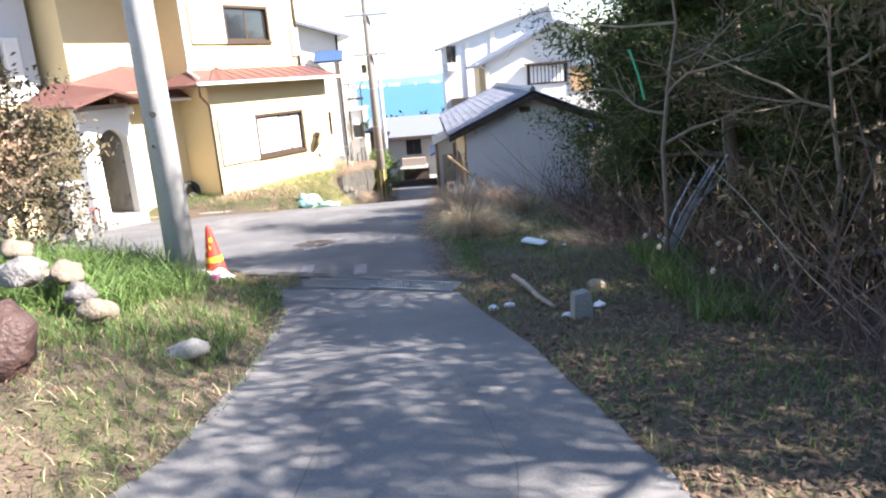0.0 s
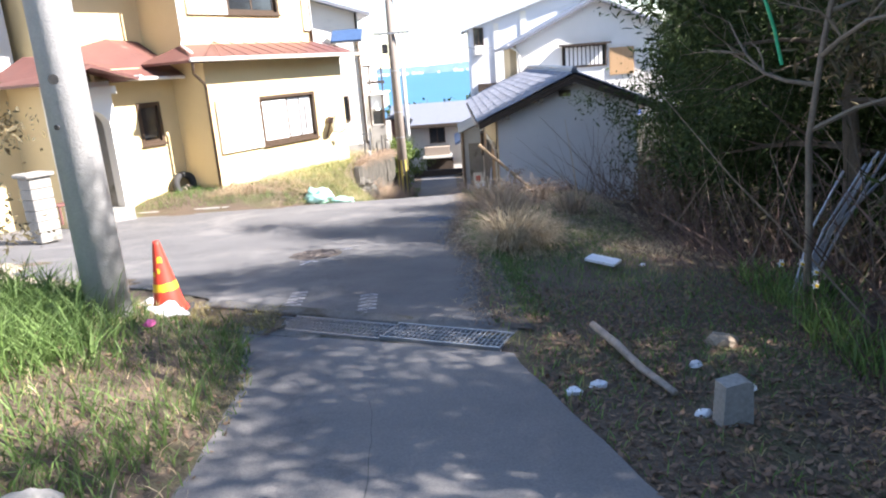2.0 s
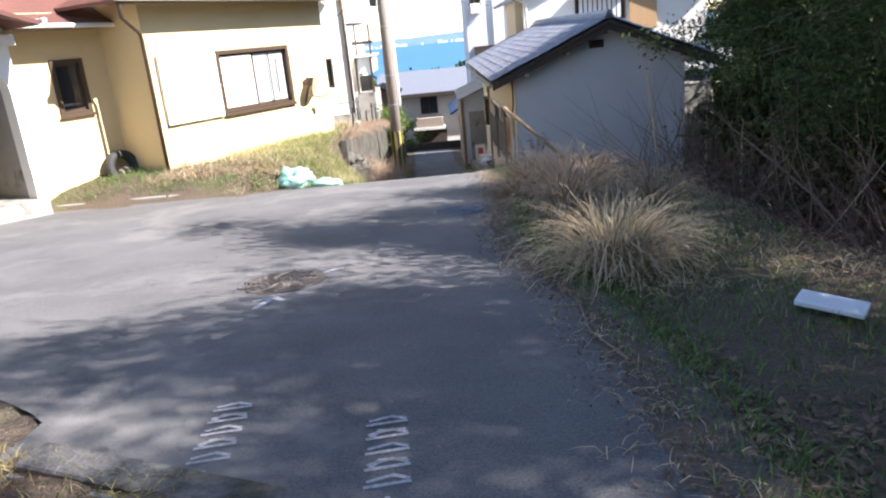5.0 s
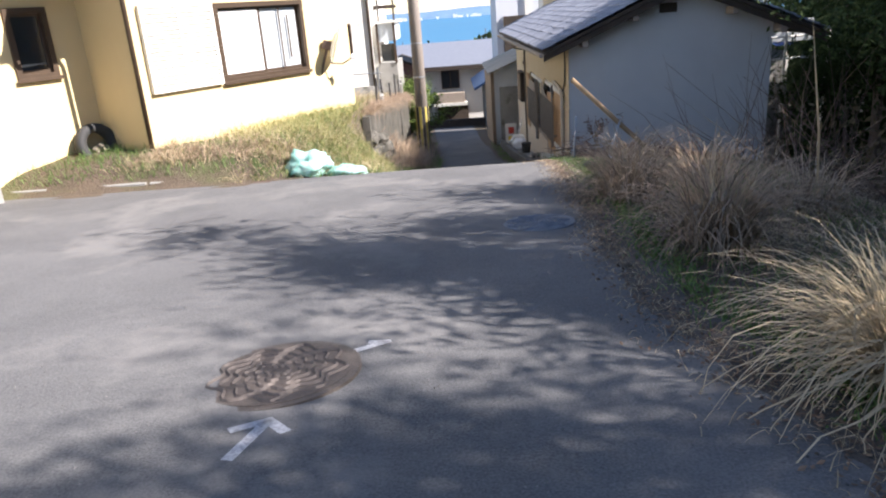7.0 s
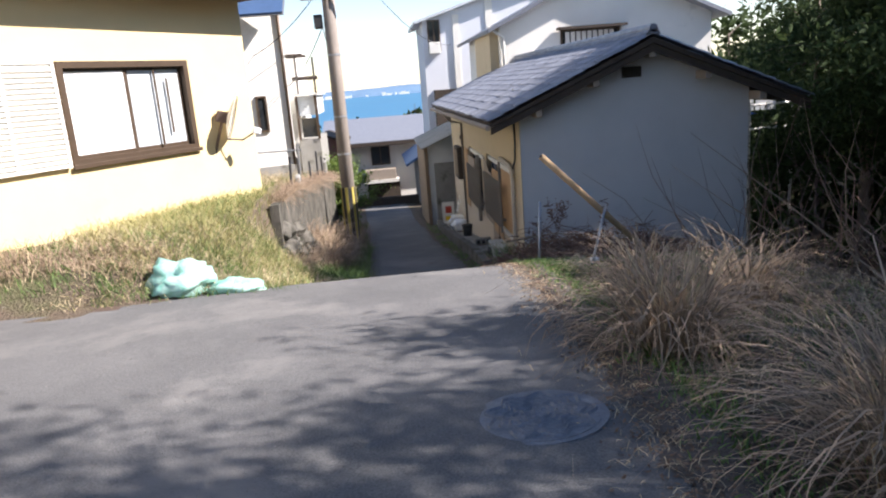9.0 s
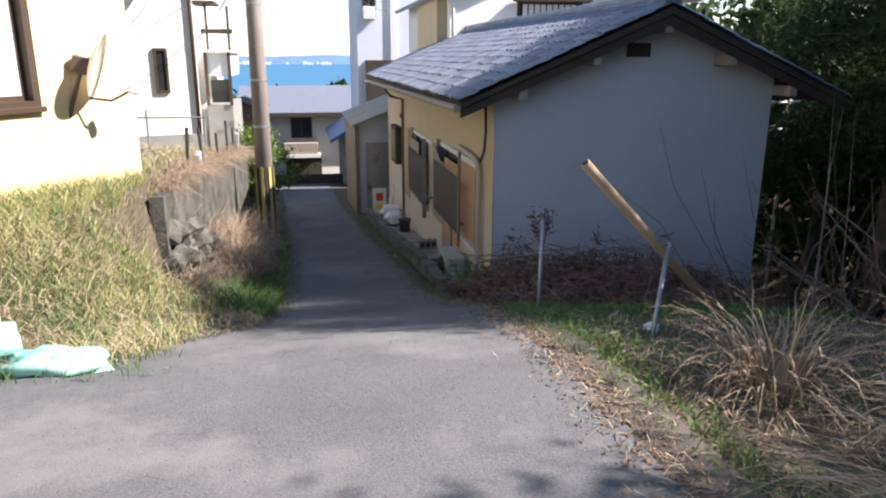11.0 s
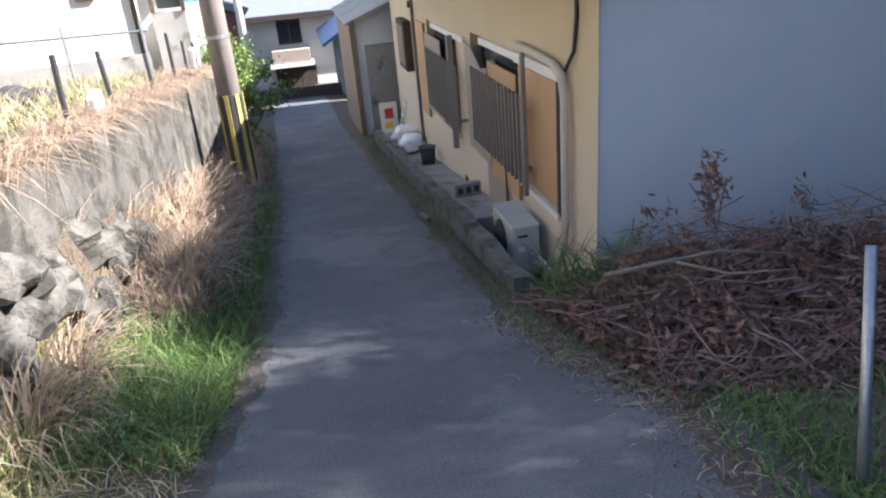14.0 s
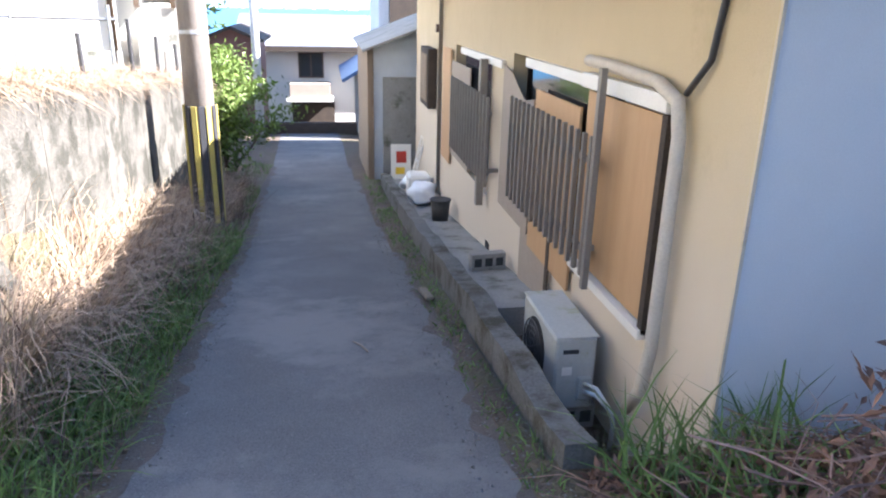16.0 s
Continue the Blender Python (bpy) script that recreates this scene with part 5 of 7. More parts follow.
grass("grass", "short winter grass on the sunny verge", flat_spots(30000, -6.5, -1.0, 0.2, 9.8), (0.03, 0.10), (0.005, 0.010), (0.2, 0.9), OLIVE_GRASS)
grass("grass", "green tufts among winter grass on the verge", flat_spots(30000, -6.5, -1.2, 0.2, 9.4, verge, 1.3), (0.04, 0.13), (0.006, 0.011), (0.2, 0.8), FRESH_GRASS)
grass("dry_grass", "dry straw scattered along the road edge", flat_spots(7000, -5, -0.9, 0.2, 9.6, verge, 2.0), (0.04, 0.16), (0.004, 0.008), (0.5, 1.0), DRY_GRASS)
grass("grass", "rich green grass on the bank below the pole", flat_spots(16000, -5.0, -1.75, 4.6, 8.9, verge, 0.6), (0.08, 0.26), (0.006, 0.012), (0.2, 1.0), FRESH_GRASS)
grass("tall_grass", "lush tall green grass round the pole", flat_spots(13000, -5.8, -2.3, 5.3, 8.6, lambda x, y: (x + 3.9) ** 2 / 2.4 + (y - 6.9) ** 2 / 1.7 < 1 + 0.5 * noise.noise((x * 2, y * 2, 0)), 0.7), (0.16, 0.52), (0.007, 0.014), (0.3, 1.2), FRESH_GRASS)
grass("grass", "short winter grass on the shaded verge", flat_spots(20000, 0.1, 4.2, 0.3, 20.5), (0.03, 0.11), (0.005, 0.010), (0.2, 0.9), OLIVE_GRASS)
grass("grass", "green patches on the shaded verge", flat_spots(34000, 0.05, 2.8, 1.0, 21.2, verge, 0.6), (0.04, 0.13), (0.006, 0.011), (0.2, 0.8), FRESH_GRASS)
grass("grass", "green grass along the foot of the house", flat_spots(9000, -11, -2.2, 18.6, 20.2, lambda x, y: y > 18.66 and (HOUSE_A.inverted() @ Vector((x, y, 0))).y < 1.15, 0.8), (0.06, 0.2), (0.006, 0.012), (0.2, 0.8), FRESH_GRASS)
grass("dry_grass", "dry straw heaped along the foot of the house", flat_spots(9000, -9, -2.4, 18.8, 20.6, lambda x, y: y > 18.82 and (HOUSE_A.inverted() @ Vector((x, y, 0))).y < 0 and x > -9, 1.2), (0.10, 0.32), (0.005, 0.010), (0.4, 1.1), DRY_GRASS)
grass("straw", "brown straw heaped along the road edge by the house", flat_spots(10000, -9.5, -3.0, 18.95, 19.6, lambda x, y: (HOUSE_A.inverted() @ Vector((x, y, 0))).y < -0.1, 0.7), (0.10, 0.30), (0.005, 0.011), (0.5, 1.1), TAN_GRASS, 1.6)
grass("dry_grass", "thick yellowed grass beside the house corner", flat_spots(5200, -4.6, -2.3, 19.1, 22.6, lambda x, y: (HOUSE_A.inverted() @ Vector((x, y, 0))).y < -0.05, 1.2), (0.10, 0.30), (0.005, 0.010), (0.3, 1.0), YELLOW_GRASS)
grass("grass", "long fresh grass on the bank beside the lane", flat_spots(18000, -4.2, -1.85, 18.5, 27.5, lambda x, y: x < left_x(y) - 0.03 and x > -2.9 - max(0, 24 - y), 0.8), (0.08, 0.24), (0.006, 0.012), (0.3, 1.0), FRESH_GRASS)
grass("dry_grass", "yellowed grass on the bank beside the lane", flat_spots(5000, -4.4, -1.85, 18.45, 24.5, lambda x, y: x < left_x(y) - 0.03, 1.3), (0.06, 0.20), (0.005, 0.010), (0.4, 1.1), YELLOW_GRASS)
grass("dry_grass", "tall dry grass in front of the retaining wall", flat_spots(11000, -2.95, -2.15, 24.6, 36, lambda x, y: x < left_x(y) - 0.3, 0.9), (0.30, 0.85), (0.006, 0.012), (0.3, 1.1), TAN_GRASS, 1.3)
grass("dry_grass", "brown dead stalks in front of the wall", flat_spots(4000, -2.95, -1.9, 24.0, 36, lambda x, y: x < left_x(y) - 0.12, 0.9), (0.25, 0.65), (0.005, 0.009), (0.2, 1.2), BROWN_STEM)
grass("grass", "fresh grass at the lane edge", flat_spots(5000, -2.6, -1.8, 24.0, 40, lambda x, y: x < left_x(y) - 0.02, 1.1), (0.08, 0.25), (0.006, 0.011), (0.3, 0.9), FRESH_GRASS)
grass("grass", "yellow-green rough grass in the raised yard", flat_spots(12000, -9, -3.12, 23.6, 33.8, lambda x, y: (HOUSE_A.inverted() @ Vector((x, y, 0))).x > 4.9 or (HOUSE_A.inverted() @ Vector((x, y, 0))).y < 0, 0.8), (0.1, 0.3), (0.007, 0.014), (0.3, 0.9), LIGHT_LEAF)
grass("dry_grass", "tawny weeds in the raised yard", flat_spots(5000, -6, -3.1, 23.0, 33.8, lambda x, y: (HOUSE_A.inverted() @ Vector((x, y, 0))).x > 4.9 or (HOUSE_A.inverted() @ Vector((x, y, 0))).y < 0, 0.8), (0.15, 0.5), (0.006, 0.011), (0.3, 1.0), DRY_GRASS)
grass("dry_grass", "sunny yellow grass on the slope above the stones", flat_spots(14000, -5.0, -2.5, 20.0, 25.5, lambda x, y: x < left_x(y) - 0.5 and (HOUSE_A.inverted() @ Vector((x, y, 0))).y < -0.05, 0.0), (0.08, 0.28), (0.006, 0.012), (0.3, 1.1), YELLOW_GRASS)
grass("straw", "bleached straw matted on the sunny bank", flat_spots(5000, -4.6, -1.9, 18.5, 22.5, lambda x, y: x < left_x(y) - 0.03, 1.2), (0.10, 0.32), (0.005, 0.010), (0.8, 1.5), DRY_GRASS, 1.9)
grass("tall_grass", "lush green grass between lane and wall", flat_spots(13000, -2.7, -1.75, 22.0, 31.0, lambda x, y: x < left_x(y) - 0.04, 1.0), (0.14, 0.42), (0.007, 0.013), (0.3, 1.2), FRESH_GRASS)
grass("weeds", "small green weeds along the kerb", flat_spots(4200, 0.12, 0.42, 20.5, 38, lambda x, y: x > right_x(y) - 0.03, 2.0), (0.03, 0.12), (0.008, 0.016), (0.3, 0.9), FRESH_GRASS)
grass("grass", "bright green weeds before the brush heap", flat_spots(16000, 0.35, 3.2, 19.2, 22.2, lambda x, y: x > right_x(y) + 0.06, 1.1), (0.04, 0.14), (0.008, 0.015), (0.3, 1.0), FRESH_GRASS)
grass("tall_grass", "long green grass by the house corner", scatter(420, 0.6, 1.6, 23.3, 24.25), (0.35, 0.85), (0.012, 0.024), (0.3, 1.0), FRESH_GRASS)
grass("tall_grass", "dark green daffodil leaves under the thicket", flat_spots(2600, 2.2, 3.5, 5.6, 9.4, lambda x, y: abs(x - 2.75 - 0.1 * (y - 7.5)) < 0.4, 1.5), (0.2, 0.42), (0.010, 0.018), (0.2, 0.7), FRESH_GRASS)
grass("straw", "grey straw lying matted on the slope", flat_spots(13000, 0.45, 4.2, 10.6, 19.5, verge, 1.0), (0.10, 0.35), (0.005, 0.010), (0.9, 1.5), DRY_GRASS, 1.9)
for name_label, x0, x1, y0, y1, n in (("brown fallen leaves on the shaded verge", 0.3, 4.5, 0.5, 9.0, 20000), ("brown fallen leaves on the sunny verge", -6, -1.1, 0.3, 8.5, 3200), ("brown fallen leaves under the thicket", 2.0, 6.5, 9.0, 21.0, 13000),
                                 ("leaf litter at the lane edge", -0.3, 0.6, 8, 24, 3500), ("leaf litter at the lane edge", -2.2, -1.6, 19, 34, 900)):
    q = scatter(n, x0, x1, y0, y1, verge)
    q[:, 2] += 0.035
    tagged(new("leaf_litter", leaf_mesh("leaf_litter", q, (0.012, 0.034), DEAD_LEAF, 0.6, 0.5)), name_label, "leaves", kind="stuff")


def arching(name, n, r, length, w, rise, fall, material):
    """Long blades that rise from a tuft, bow over and hang by their tips."""
    a, d = rng.uniform(0, 2 * np.pi, n), r * np.sqrt(rng.uniform(0, 1, n))
    p = np.stack([d * np.cos(a), d * np.sin(a), np.full(n, -0.05)], 1)
    b = a + rng.normal(size=n) * 0.7
    out = np.stack([np.cos(b), np.sin(b), np.zeros(n)], 1)
    side = np.stack([-np.sin(b), np.cos(b), np.zeros(n)], 1)
    ln, ww = rng.uniform(*length, n), rng.uniform(*w, n)
    t0, t1 = np.abs(rng.normal(size=n)) * rise, rng.uniform(*fall, n)
    levels, steps = [], 7
    for k in range(steps + 1):
        u = k / steps
        half = (ww * (1 - 0.85 * u ** 1.5) / 2)[:, None]
        levels += [p - side * half, p + side * half]
        ang = t0 + (t1 - t0) * u ** 1.25
        ang = ang + rng.normal(size=n) * 0.16 * u
        out = out + side * (rng.normal(size=n) * 0.16)[:, None]
        p = p + (out * np.sin(ang)[:, None] + np.array([0, 0, 1.0]) * np.cos(ang)[:, None]) * (ln / steps)[:, None]
    v = np.stack(levels, 1).reshape(-1, 3)
    m = 2 * (steps + 1)
    return raw_mesh(name, v.tolist(), [(q + 2 * k, q + 2 * k + 1, q + 2 * k + 3, q + 2 * k + 2) for q in range(0, m * n, m) for k in range(steps)], material)


def edge_spots(n, y0, y1, spread):
    """Places thinning out to both sides of the road edge beside the verge."""
    y = rng.uniform(y0, y1, n)
    x = np.array([right_x(float(v)) for v in y]) + 0.08 + rng.normal(size=n) * spread
    return np.stack([x, y, land_many(x, y) + 0.022], 1)


tagged(new("leaf_litter", leaf_mesh("leaf_litter", edge_spots(9000, 7.8, 24.0, 0.14), (0.006, 0.020), DEAD_LEAF, 0.6, 0.5)), "crumbled leaves thinning out over the road edge", "leaves", kind="stuff")
grass("straw", "short straw strewn along the road edge", edge_spots(3500, 8.0, 24.0, 0.16) - np.array([0, 0, 0.012]), (0.03, 0.14), (0.003, 0.006), (1.0, 1.6), DRY_GRASS, 1.9)
grass("weeds", "low green weeds creeping over the road edge", edge_spots(5000, 8.0, 24.0, 0.10) + np.array([0.22, 0, -0.03]), (0.03, 0.10), (0.007, 0.013), (0.3, 1.0), FRESH_GRASS)


def clump(x, y, r, h, n, material=DRY_GRASS, label="arching clump of tall dry pampas grass"):
    c = thing("dry_grass_clump", label, "grass clump", place(x, y), "dry grass clumps")
    for name, me in (("foliage", arching("foliage", n // 2, r * 0.45, (0.95 * h, 1.75 * h), (0.008, 0.017), 0.34, (1.7, 3.5), material)),
                     ("stem_tuft", arching("stem_tuft", n // 10, r * 0.4, (0.9 * h, 1.35 * h), (0.006, 0.010), 0.3, (0.4, 1.4), DRY_GRASS)),
                     ("lower_foliage", arching("lower_foliage", n // 3, r * 0.6, (0.6 * h, 1.2 * h), (0.007, 0.014), 0.7, (2.0, 3.2), material)),
                     ("green_tuft", arching("green_tuft", n // 12, r * 0.8, (0.15 * h, 0.4 * h), (0.006, 0.011), 0.4, (0.7, 1.5), FRESH_GRASS))):
        ob = new(name, me)
        ob.parent = c
    return c


for x, y, r, h, n in ((0.50, 11.40, 0.36, 0.66, 900), (0.85, 11.75, 0.35, 0.5, 350), (0.62, 13.9, 0.42, 0.78, 700), (0.42, 15.8, 0.48, 0.70, 700),
                      (0.98, 17.8, 0.42, 0.5, 260), (1.5, 16.9, 0.5, 0.6, 350), (1.9, 15.2, 0.6, 0.55, 350), (-2.55, 25.5, 0.40, 0.72, 450), (-2.45, 26.5, 0.40, 0.62, 400), (-2.7, 27.3, 0.40, 0.8, 400), (-2.6, 28.3, 0.38, 0.7, 350), (-2.75, 29.3, 0.36, 0.8, 350), (-2.7, 30.4, 0.32, 0.7, 300), (-2.5, 32.2, 0.32, 0.5, 250), (-2.75, 22.4, 0.4, 0.5, 300), (-2.8, 23.3, 0.35, 0.5, 300), (-3.0, 21.5, 0.4, 0.4, 260)):
    clump(x, y, r, h, n, DRY_GRASS if y < 12 else TAN_GRASS)


def thicket(name, label, n, x0, x1, y0, y1, h, r, material, tilt=0.5):
    b = bmesh.new()
    for i in range(n):
        x, y = float(rng.uniform(x0, x1)), float(rng.uniform(y0, y1))
        z = float(land_many(np.array([x]), np.array([y]))[0]) - 0.1
        L = float(rng.uniform(*h))
        d = rng.normal(size=2) * tilt
        p = [Vector((x, y, z))]
        for s in range(3):
            p.append(p[-1] + Vector((d[0] + rng.normal() * 0.25, d[1] + rng.normal() * 0.25, 1)).normalized() * L / 3)
        tube(b, p, [r, r * 0.8, r * 0.55, r * 0.2], 3, cap=False)
    return alone(name, b, material, label, "undergrowth", kind="stuff")


thicket("undergrowth", "tangle of dead brown stems under the trees", 1500, 3.0, 8.5, 1.0, 21.5, (0.7, 2.6), 0.009, BROWN_STEM, 0.55)
thicket("undergrowth", "low mat of brown bramble stems at the edge of the thicket", 1700, 2.3, 4.6, 2.0, 14.5, (0.25, 0.95), 0.006, BROWN_STEM, 1.6)
thicket("undergrowth", "upright dark bamboo shoots in the hollow", 70, 3.6, 5.6, 6.5, 13.5, (1.2, 2.4), 0.013, DARK_TIMBER, 0.08)
thicket("undergrowth", "pale bare twigs leaning out of the thicket", 160, 2.6, 6.0, 4.0, 21.0, (1.0, 2.8), 0.010, TWIG, 0.7)
thicket("undergrowth", "brown stems and vines by the lane wall", 90, -2.9, -2.0, 24.2, 34, (0.4, 1.0), 0.006, BROWN_STEM, 0.7)
q = scatter(15000, 3.4, 9.5, -2, 25, lambda x, y: y < 19.5 or x > 5.8)
q[:, 2] += rng.uniform(0.1, 1.3, len(q))
tagged(new("undergrowth", leaf_mesh("undergrowth", q, (0.03, 0.07), HALF_DRY)), "low half-dry leafy undergrowth on the bank", "undergrowth", kind="stuff")

# brush pile by the gable wall
b = bmesh.new()
def heap(x, y):
    return max(0.0, 1 - abs(y - 23.15) / 1.5) * (0.35 + 0.65 * ramp(0.55, 1.3, x)) * (0.85 + 0.3 * noise.noise((x * 1.7, y * 1.7, 8)))


for i in range(1500):
    x, y = float(rng.uniform(0.55, 4.6)), float(rng.uniform(21.7, 24.15))
    z = land(x, y) + 0.02 + float(rng.uniform(0.0, 1.0)) * heap(x, y)
    a, L, w = float(rng.normal() * 0.8), float(rng.uniform(0.2, 0.95)), float(rng.uniform(0.002, 0.0075))
    d = Vector((math.cos(a) * rng.choice((-1, 1)), math.sin(a), float(rng.normal() * 0.25)))
    p = [Vector((x, y, z)) - d * L / 2]
    for q in range(4):
        p.append(p[-1] + d * (L / 4))
        d = (d + Vector(rng.normal(size=3).tolist()) * 0.22).normalized()
    for q in p:
        q.z = max(q.z, land(q.x, q.y) + 0.01)
    tube(b, p, [w, w * 0.9, w * 0.75, w * 0.55, w * 0.3], 4, cap=False)
alone("brush_pile", b, BRUSH, "heap of cut brown branches against the gable wall", "brush pile", kind="stuff")
q = np.stack([rng.uniform(0.5, 4.6, 22000), rng.uniform(21.6, 24.2, 22000)], 1)
zz = land_many(q[:, 0], q[:, 1]) + 0.02 + rng.uniform(0.0, 0.85, len(q)) * np.array([heap(float(x), float(y)) for x, y in q])
tagged(new("dead_foliage", leaf_mesh("dead_foliage", np.column_stack([q, zz]), (0.018, 0.050), WITHERED, 0.0, 0.36)), "withered brown leaves on the brush heap", "leaves", kind="stuff")


def dead_branch(x, y, h, seed, lean):
    rnd = random.Random(seed)
    t = thing("dead_branch", "upright cut branch with hanging brown leaves", "branch", place(x, y, 0.2))
    b, tips = bmesh.new(), []
    grow(b, (0, 0, 0), (lean, 0.1, 1), h, 0.013, 1, tips, rnd, 0, 5, 5, 0.3)
    part("stem", b, BROWN_STEM, t)
    c = np.repeat(np.array([tuple(p) for p in tips]), 16, 0)
    c = c + rng.normal(size=c.shape) * np.array([0.035, 0.035, 0.06]) - np.array([0, 0, 0.06])
    o = new("leaves", leaf_mesh("leaves", c, (0.025, 0.055), WITHERED, 0.0, 0.3))
    o.parent = t


dead_branch(1.42, 23.0, 0.85, 9, 0.25)
dead_branch(1.95, 23.1, 0.4, 12, 0.2)
dead_branch(2.5, 23.2, 0.5, 15, -0.1)
b = bmesh.new()
z = land(0.95, 22.6) + 0.52
tube(b, [(0.62, 22.85, z - 0.05), (1.0, 22.8, z), (1.35, 22.75, z + 0.04), (1.75, 22.6, z + 0.02)], [0.019, 0.016, 0.012, 0.006], 7)
tube(b, [(1.05, 22.8, z), (1.3, 22.55, z - 0.02), (1.6, 22.35, z + 0.05)], [0.011, 0.009, 0.004], 6)
alone("cut_branch", b, TWIG, "pale forked cut branch lying on the heap", "branch", smooth=True)

alone("tall_reed", tube(bmesh.new(), [(2.05, 15.3, land(2.05, 15.3)), (2.0, 15.3, land(2.05, 15.3) + 0.7), (1.85, 15.3, land(2.05, 15.3) + 1.7)], [0.014, 0.010, 0.003], 5), DRY_GRASS, "single tall pale dead reed", "reed")

# ---- drain, covers and paint on the road ----
def grate(m):
    g = thing("drain_grate", "rusty grey steel drain grate set across the road", "drain grate", m, "drain grates")
    for yy in (-0.17, 0.15):
        part("frame_bar", box(bmesh.new(), -0.495, 0.495, yy, yy + 0.02, -0.03, 0.012), GREY_METAL, g)
    for k in range(25):
        x = -0.48 + 0.04 * k
        part("bar", box(bmesh.new(), x - 0.004, x + 0.004, -0.149, 0.149, -0.03, 0.008), GREY_METAL, g)
    for yy in (-0.07, 0.0, 0.07):
        part("cross_bar", box(bmesh.new(), -0.48, 0.48, yy - 0.004, yy + 0.004, -0.012, 0.004), GREY_METAL, g)
    return g


GA = math.degrees(math.atan2(-0.42, 1.0))
GU = Vector((1, -0.42)).normalized()
g0 = None
for k in range(3):
    c = Vector((-0.30, 7.66)) - GU * 1.0 * k
    m = pose(c.x, c.y, lane_z(c.y) + 0.006, -2, 0, GA)
    g0 = copy_thing(g0, m) if g0 else grate(m)
b = box(bmesh.new(), -1.5, 1.5, 0.19, 0.36, -0.15, 0.014, 0.01)
alone("kerb", b, KERB_MAT, "worn concrete lip along the drain", "kerb", pose(-1.22, 8.05, lane_z(8.05) + 0.006, 0, 0, GA), kind="structure")
b = box(bmesh.new(), -1.5, 1.5, -0.30, -0.175, -0.15, 0.012, 0.01)
alone("kerb", b, KERB_MAT, "worn concrete lip along the drain", "kerb", pose(-1.22, 8.05, lane_z(8.05) + 0.006, 0, 0, GA), kind="structure")
# channel floor in plain black: the shade between the grate bars, as colour
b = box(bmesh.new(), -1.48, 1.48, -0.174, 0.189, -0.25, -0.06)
alone("drain_channel", b, BLACK_RUBBER_AND_SHADE, "channel under the drain grate, coloured black for its shade", "drain", pose(-1.22, 8.05, lane_z(8.05), 0, 0, GA))


def manhole(x, y, r, label, frame_mat=RUST):
    m = pose(x, y, lane_z(y) + 0.012, math.degrees(math.atan((lane_z(y + 0.3) - lane_z(y - 0.3)) / 0.6)), 0, 20)
    o = thing("manhole_cover", label, "manhole", m)
    part("frame", tube(bmesh.new(), [(0, 0, -0.05), (0, 0, 0.004)], r, 48), frame_mat, o)
    part("cover", tube(bmesh.new(), [(0, 0, -0.04), (0, 0, 0.007)], r * 0.9, 48), frame_mat, o)
    for k in range(6):
        rr = r * (0.14 + 0.125 * k)
        pts = [((rr * (1 + 0.10 * math.sin(9 * a + k))) * math.cos(a), (rr * (1 + 0.10 * math.sin(9 * a + k))) * math.sin(a), 0.008) for a in np.linspace(0, 2 * math.pi, 61)]
        part("raised_ring", tube(bmesh.new(), pts, 0.010, 4, cap=False), frame_mat, o)


manhole(-2.17, 11.88, 0.39, "brown iron manhole cover with a wavy pattern", mat("brown_iron", (0.135, 0.11, 0.095), (0.075, 0.066, 0.06), rough=0.6, metal=0.3, scale=9, fine=70, bump=0.4))
manhole(-0.60, 14.90, 0.33, "blue-grey iron manhole cover with a wavy pattern", mat("grey_iron", (0.20, 0.215, 0.24), (0.11, 0.12, 0.135), rough=0.75, metal=0.1, scale=9, fine=70, bump=0.3))


def paint(strokes, x, y, rz, label, w=0.028):
    """White strokes brushed on the road: each is a line of points in metres."""
    o = thing("road_marking", label, "marking", pose(x, y, lane_z(y) + 0.013, math.degrees(math.atan((lane_z(y + 0.4) - lane_z(y - 0.4)) / 0.8)), 0, rz))
    for pts in strokes:
        b = bmesh.new()
        for p, q in zip(pts, pts[1:]):
            p, q = Vector((*p, 0)), Vector((*q, 0))
            d = (q - p).normalized()
            s = Vector((-d.y, d.x, 0)) * w / 2
            b.faces.new([b.verts.new(v) for v in (p - s - d * w / 3, q - s + d * w / 3, q + s + d * w / 3, p + s - d * w / 3)])
        part("stroke", b, ROAD_PAINT, o)


paint([[(0, -0.15), (0.02, 0.14)], [(-0.09, 0.06), (0.02, 0.15), (0.12, 0.07)]], -2.14, 11.25, -10, "white painted arrow beside a manhole", 0.05)
paint([[(-0.1, -0.05), (0.1, 0.04)], [(0.02, 0.06), (0.1, 0.04)]], -1.78, 12.15, 8, "white painted tick beside a manhole", 0.05)
for x, y in ((-1.73, 8.56), (-1.0, 8.28)):
    st = [[(0, -0.02), (0.0, 0.14)], [(-0.07, 0.04), (0, -0.03), (0.07, 0.05)]]
    for k in range(5):
        yy = 0.22 + 0.115 * k
        st.append([(-0.08, yy), (0.08, yy + 0.01)])
        st.append([(-0.07, yy + 0.035), (0.02, yy + 0.06), (0.075, yy + 0.03)])
        if k % 2:
            st.append([(-0.07, yy), (-0.03, yy + 0.06), (0.07, yy + 0.05)])
    paint(st, x, y, 4, "faint white chalk figures with an arrow", 0.020)

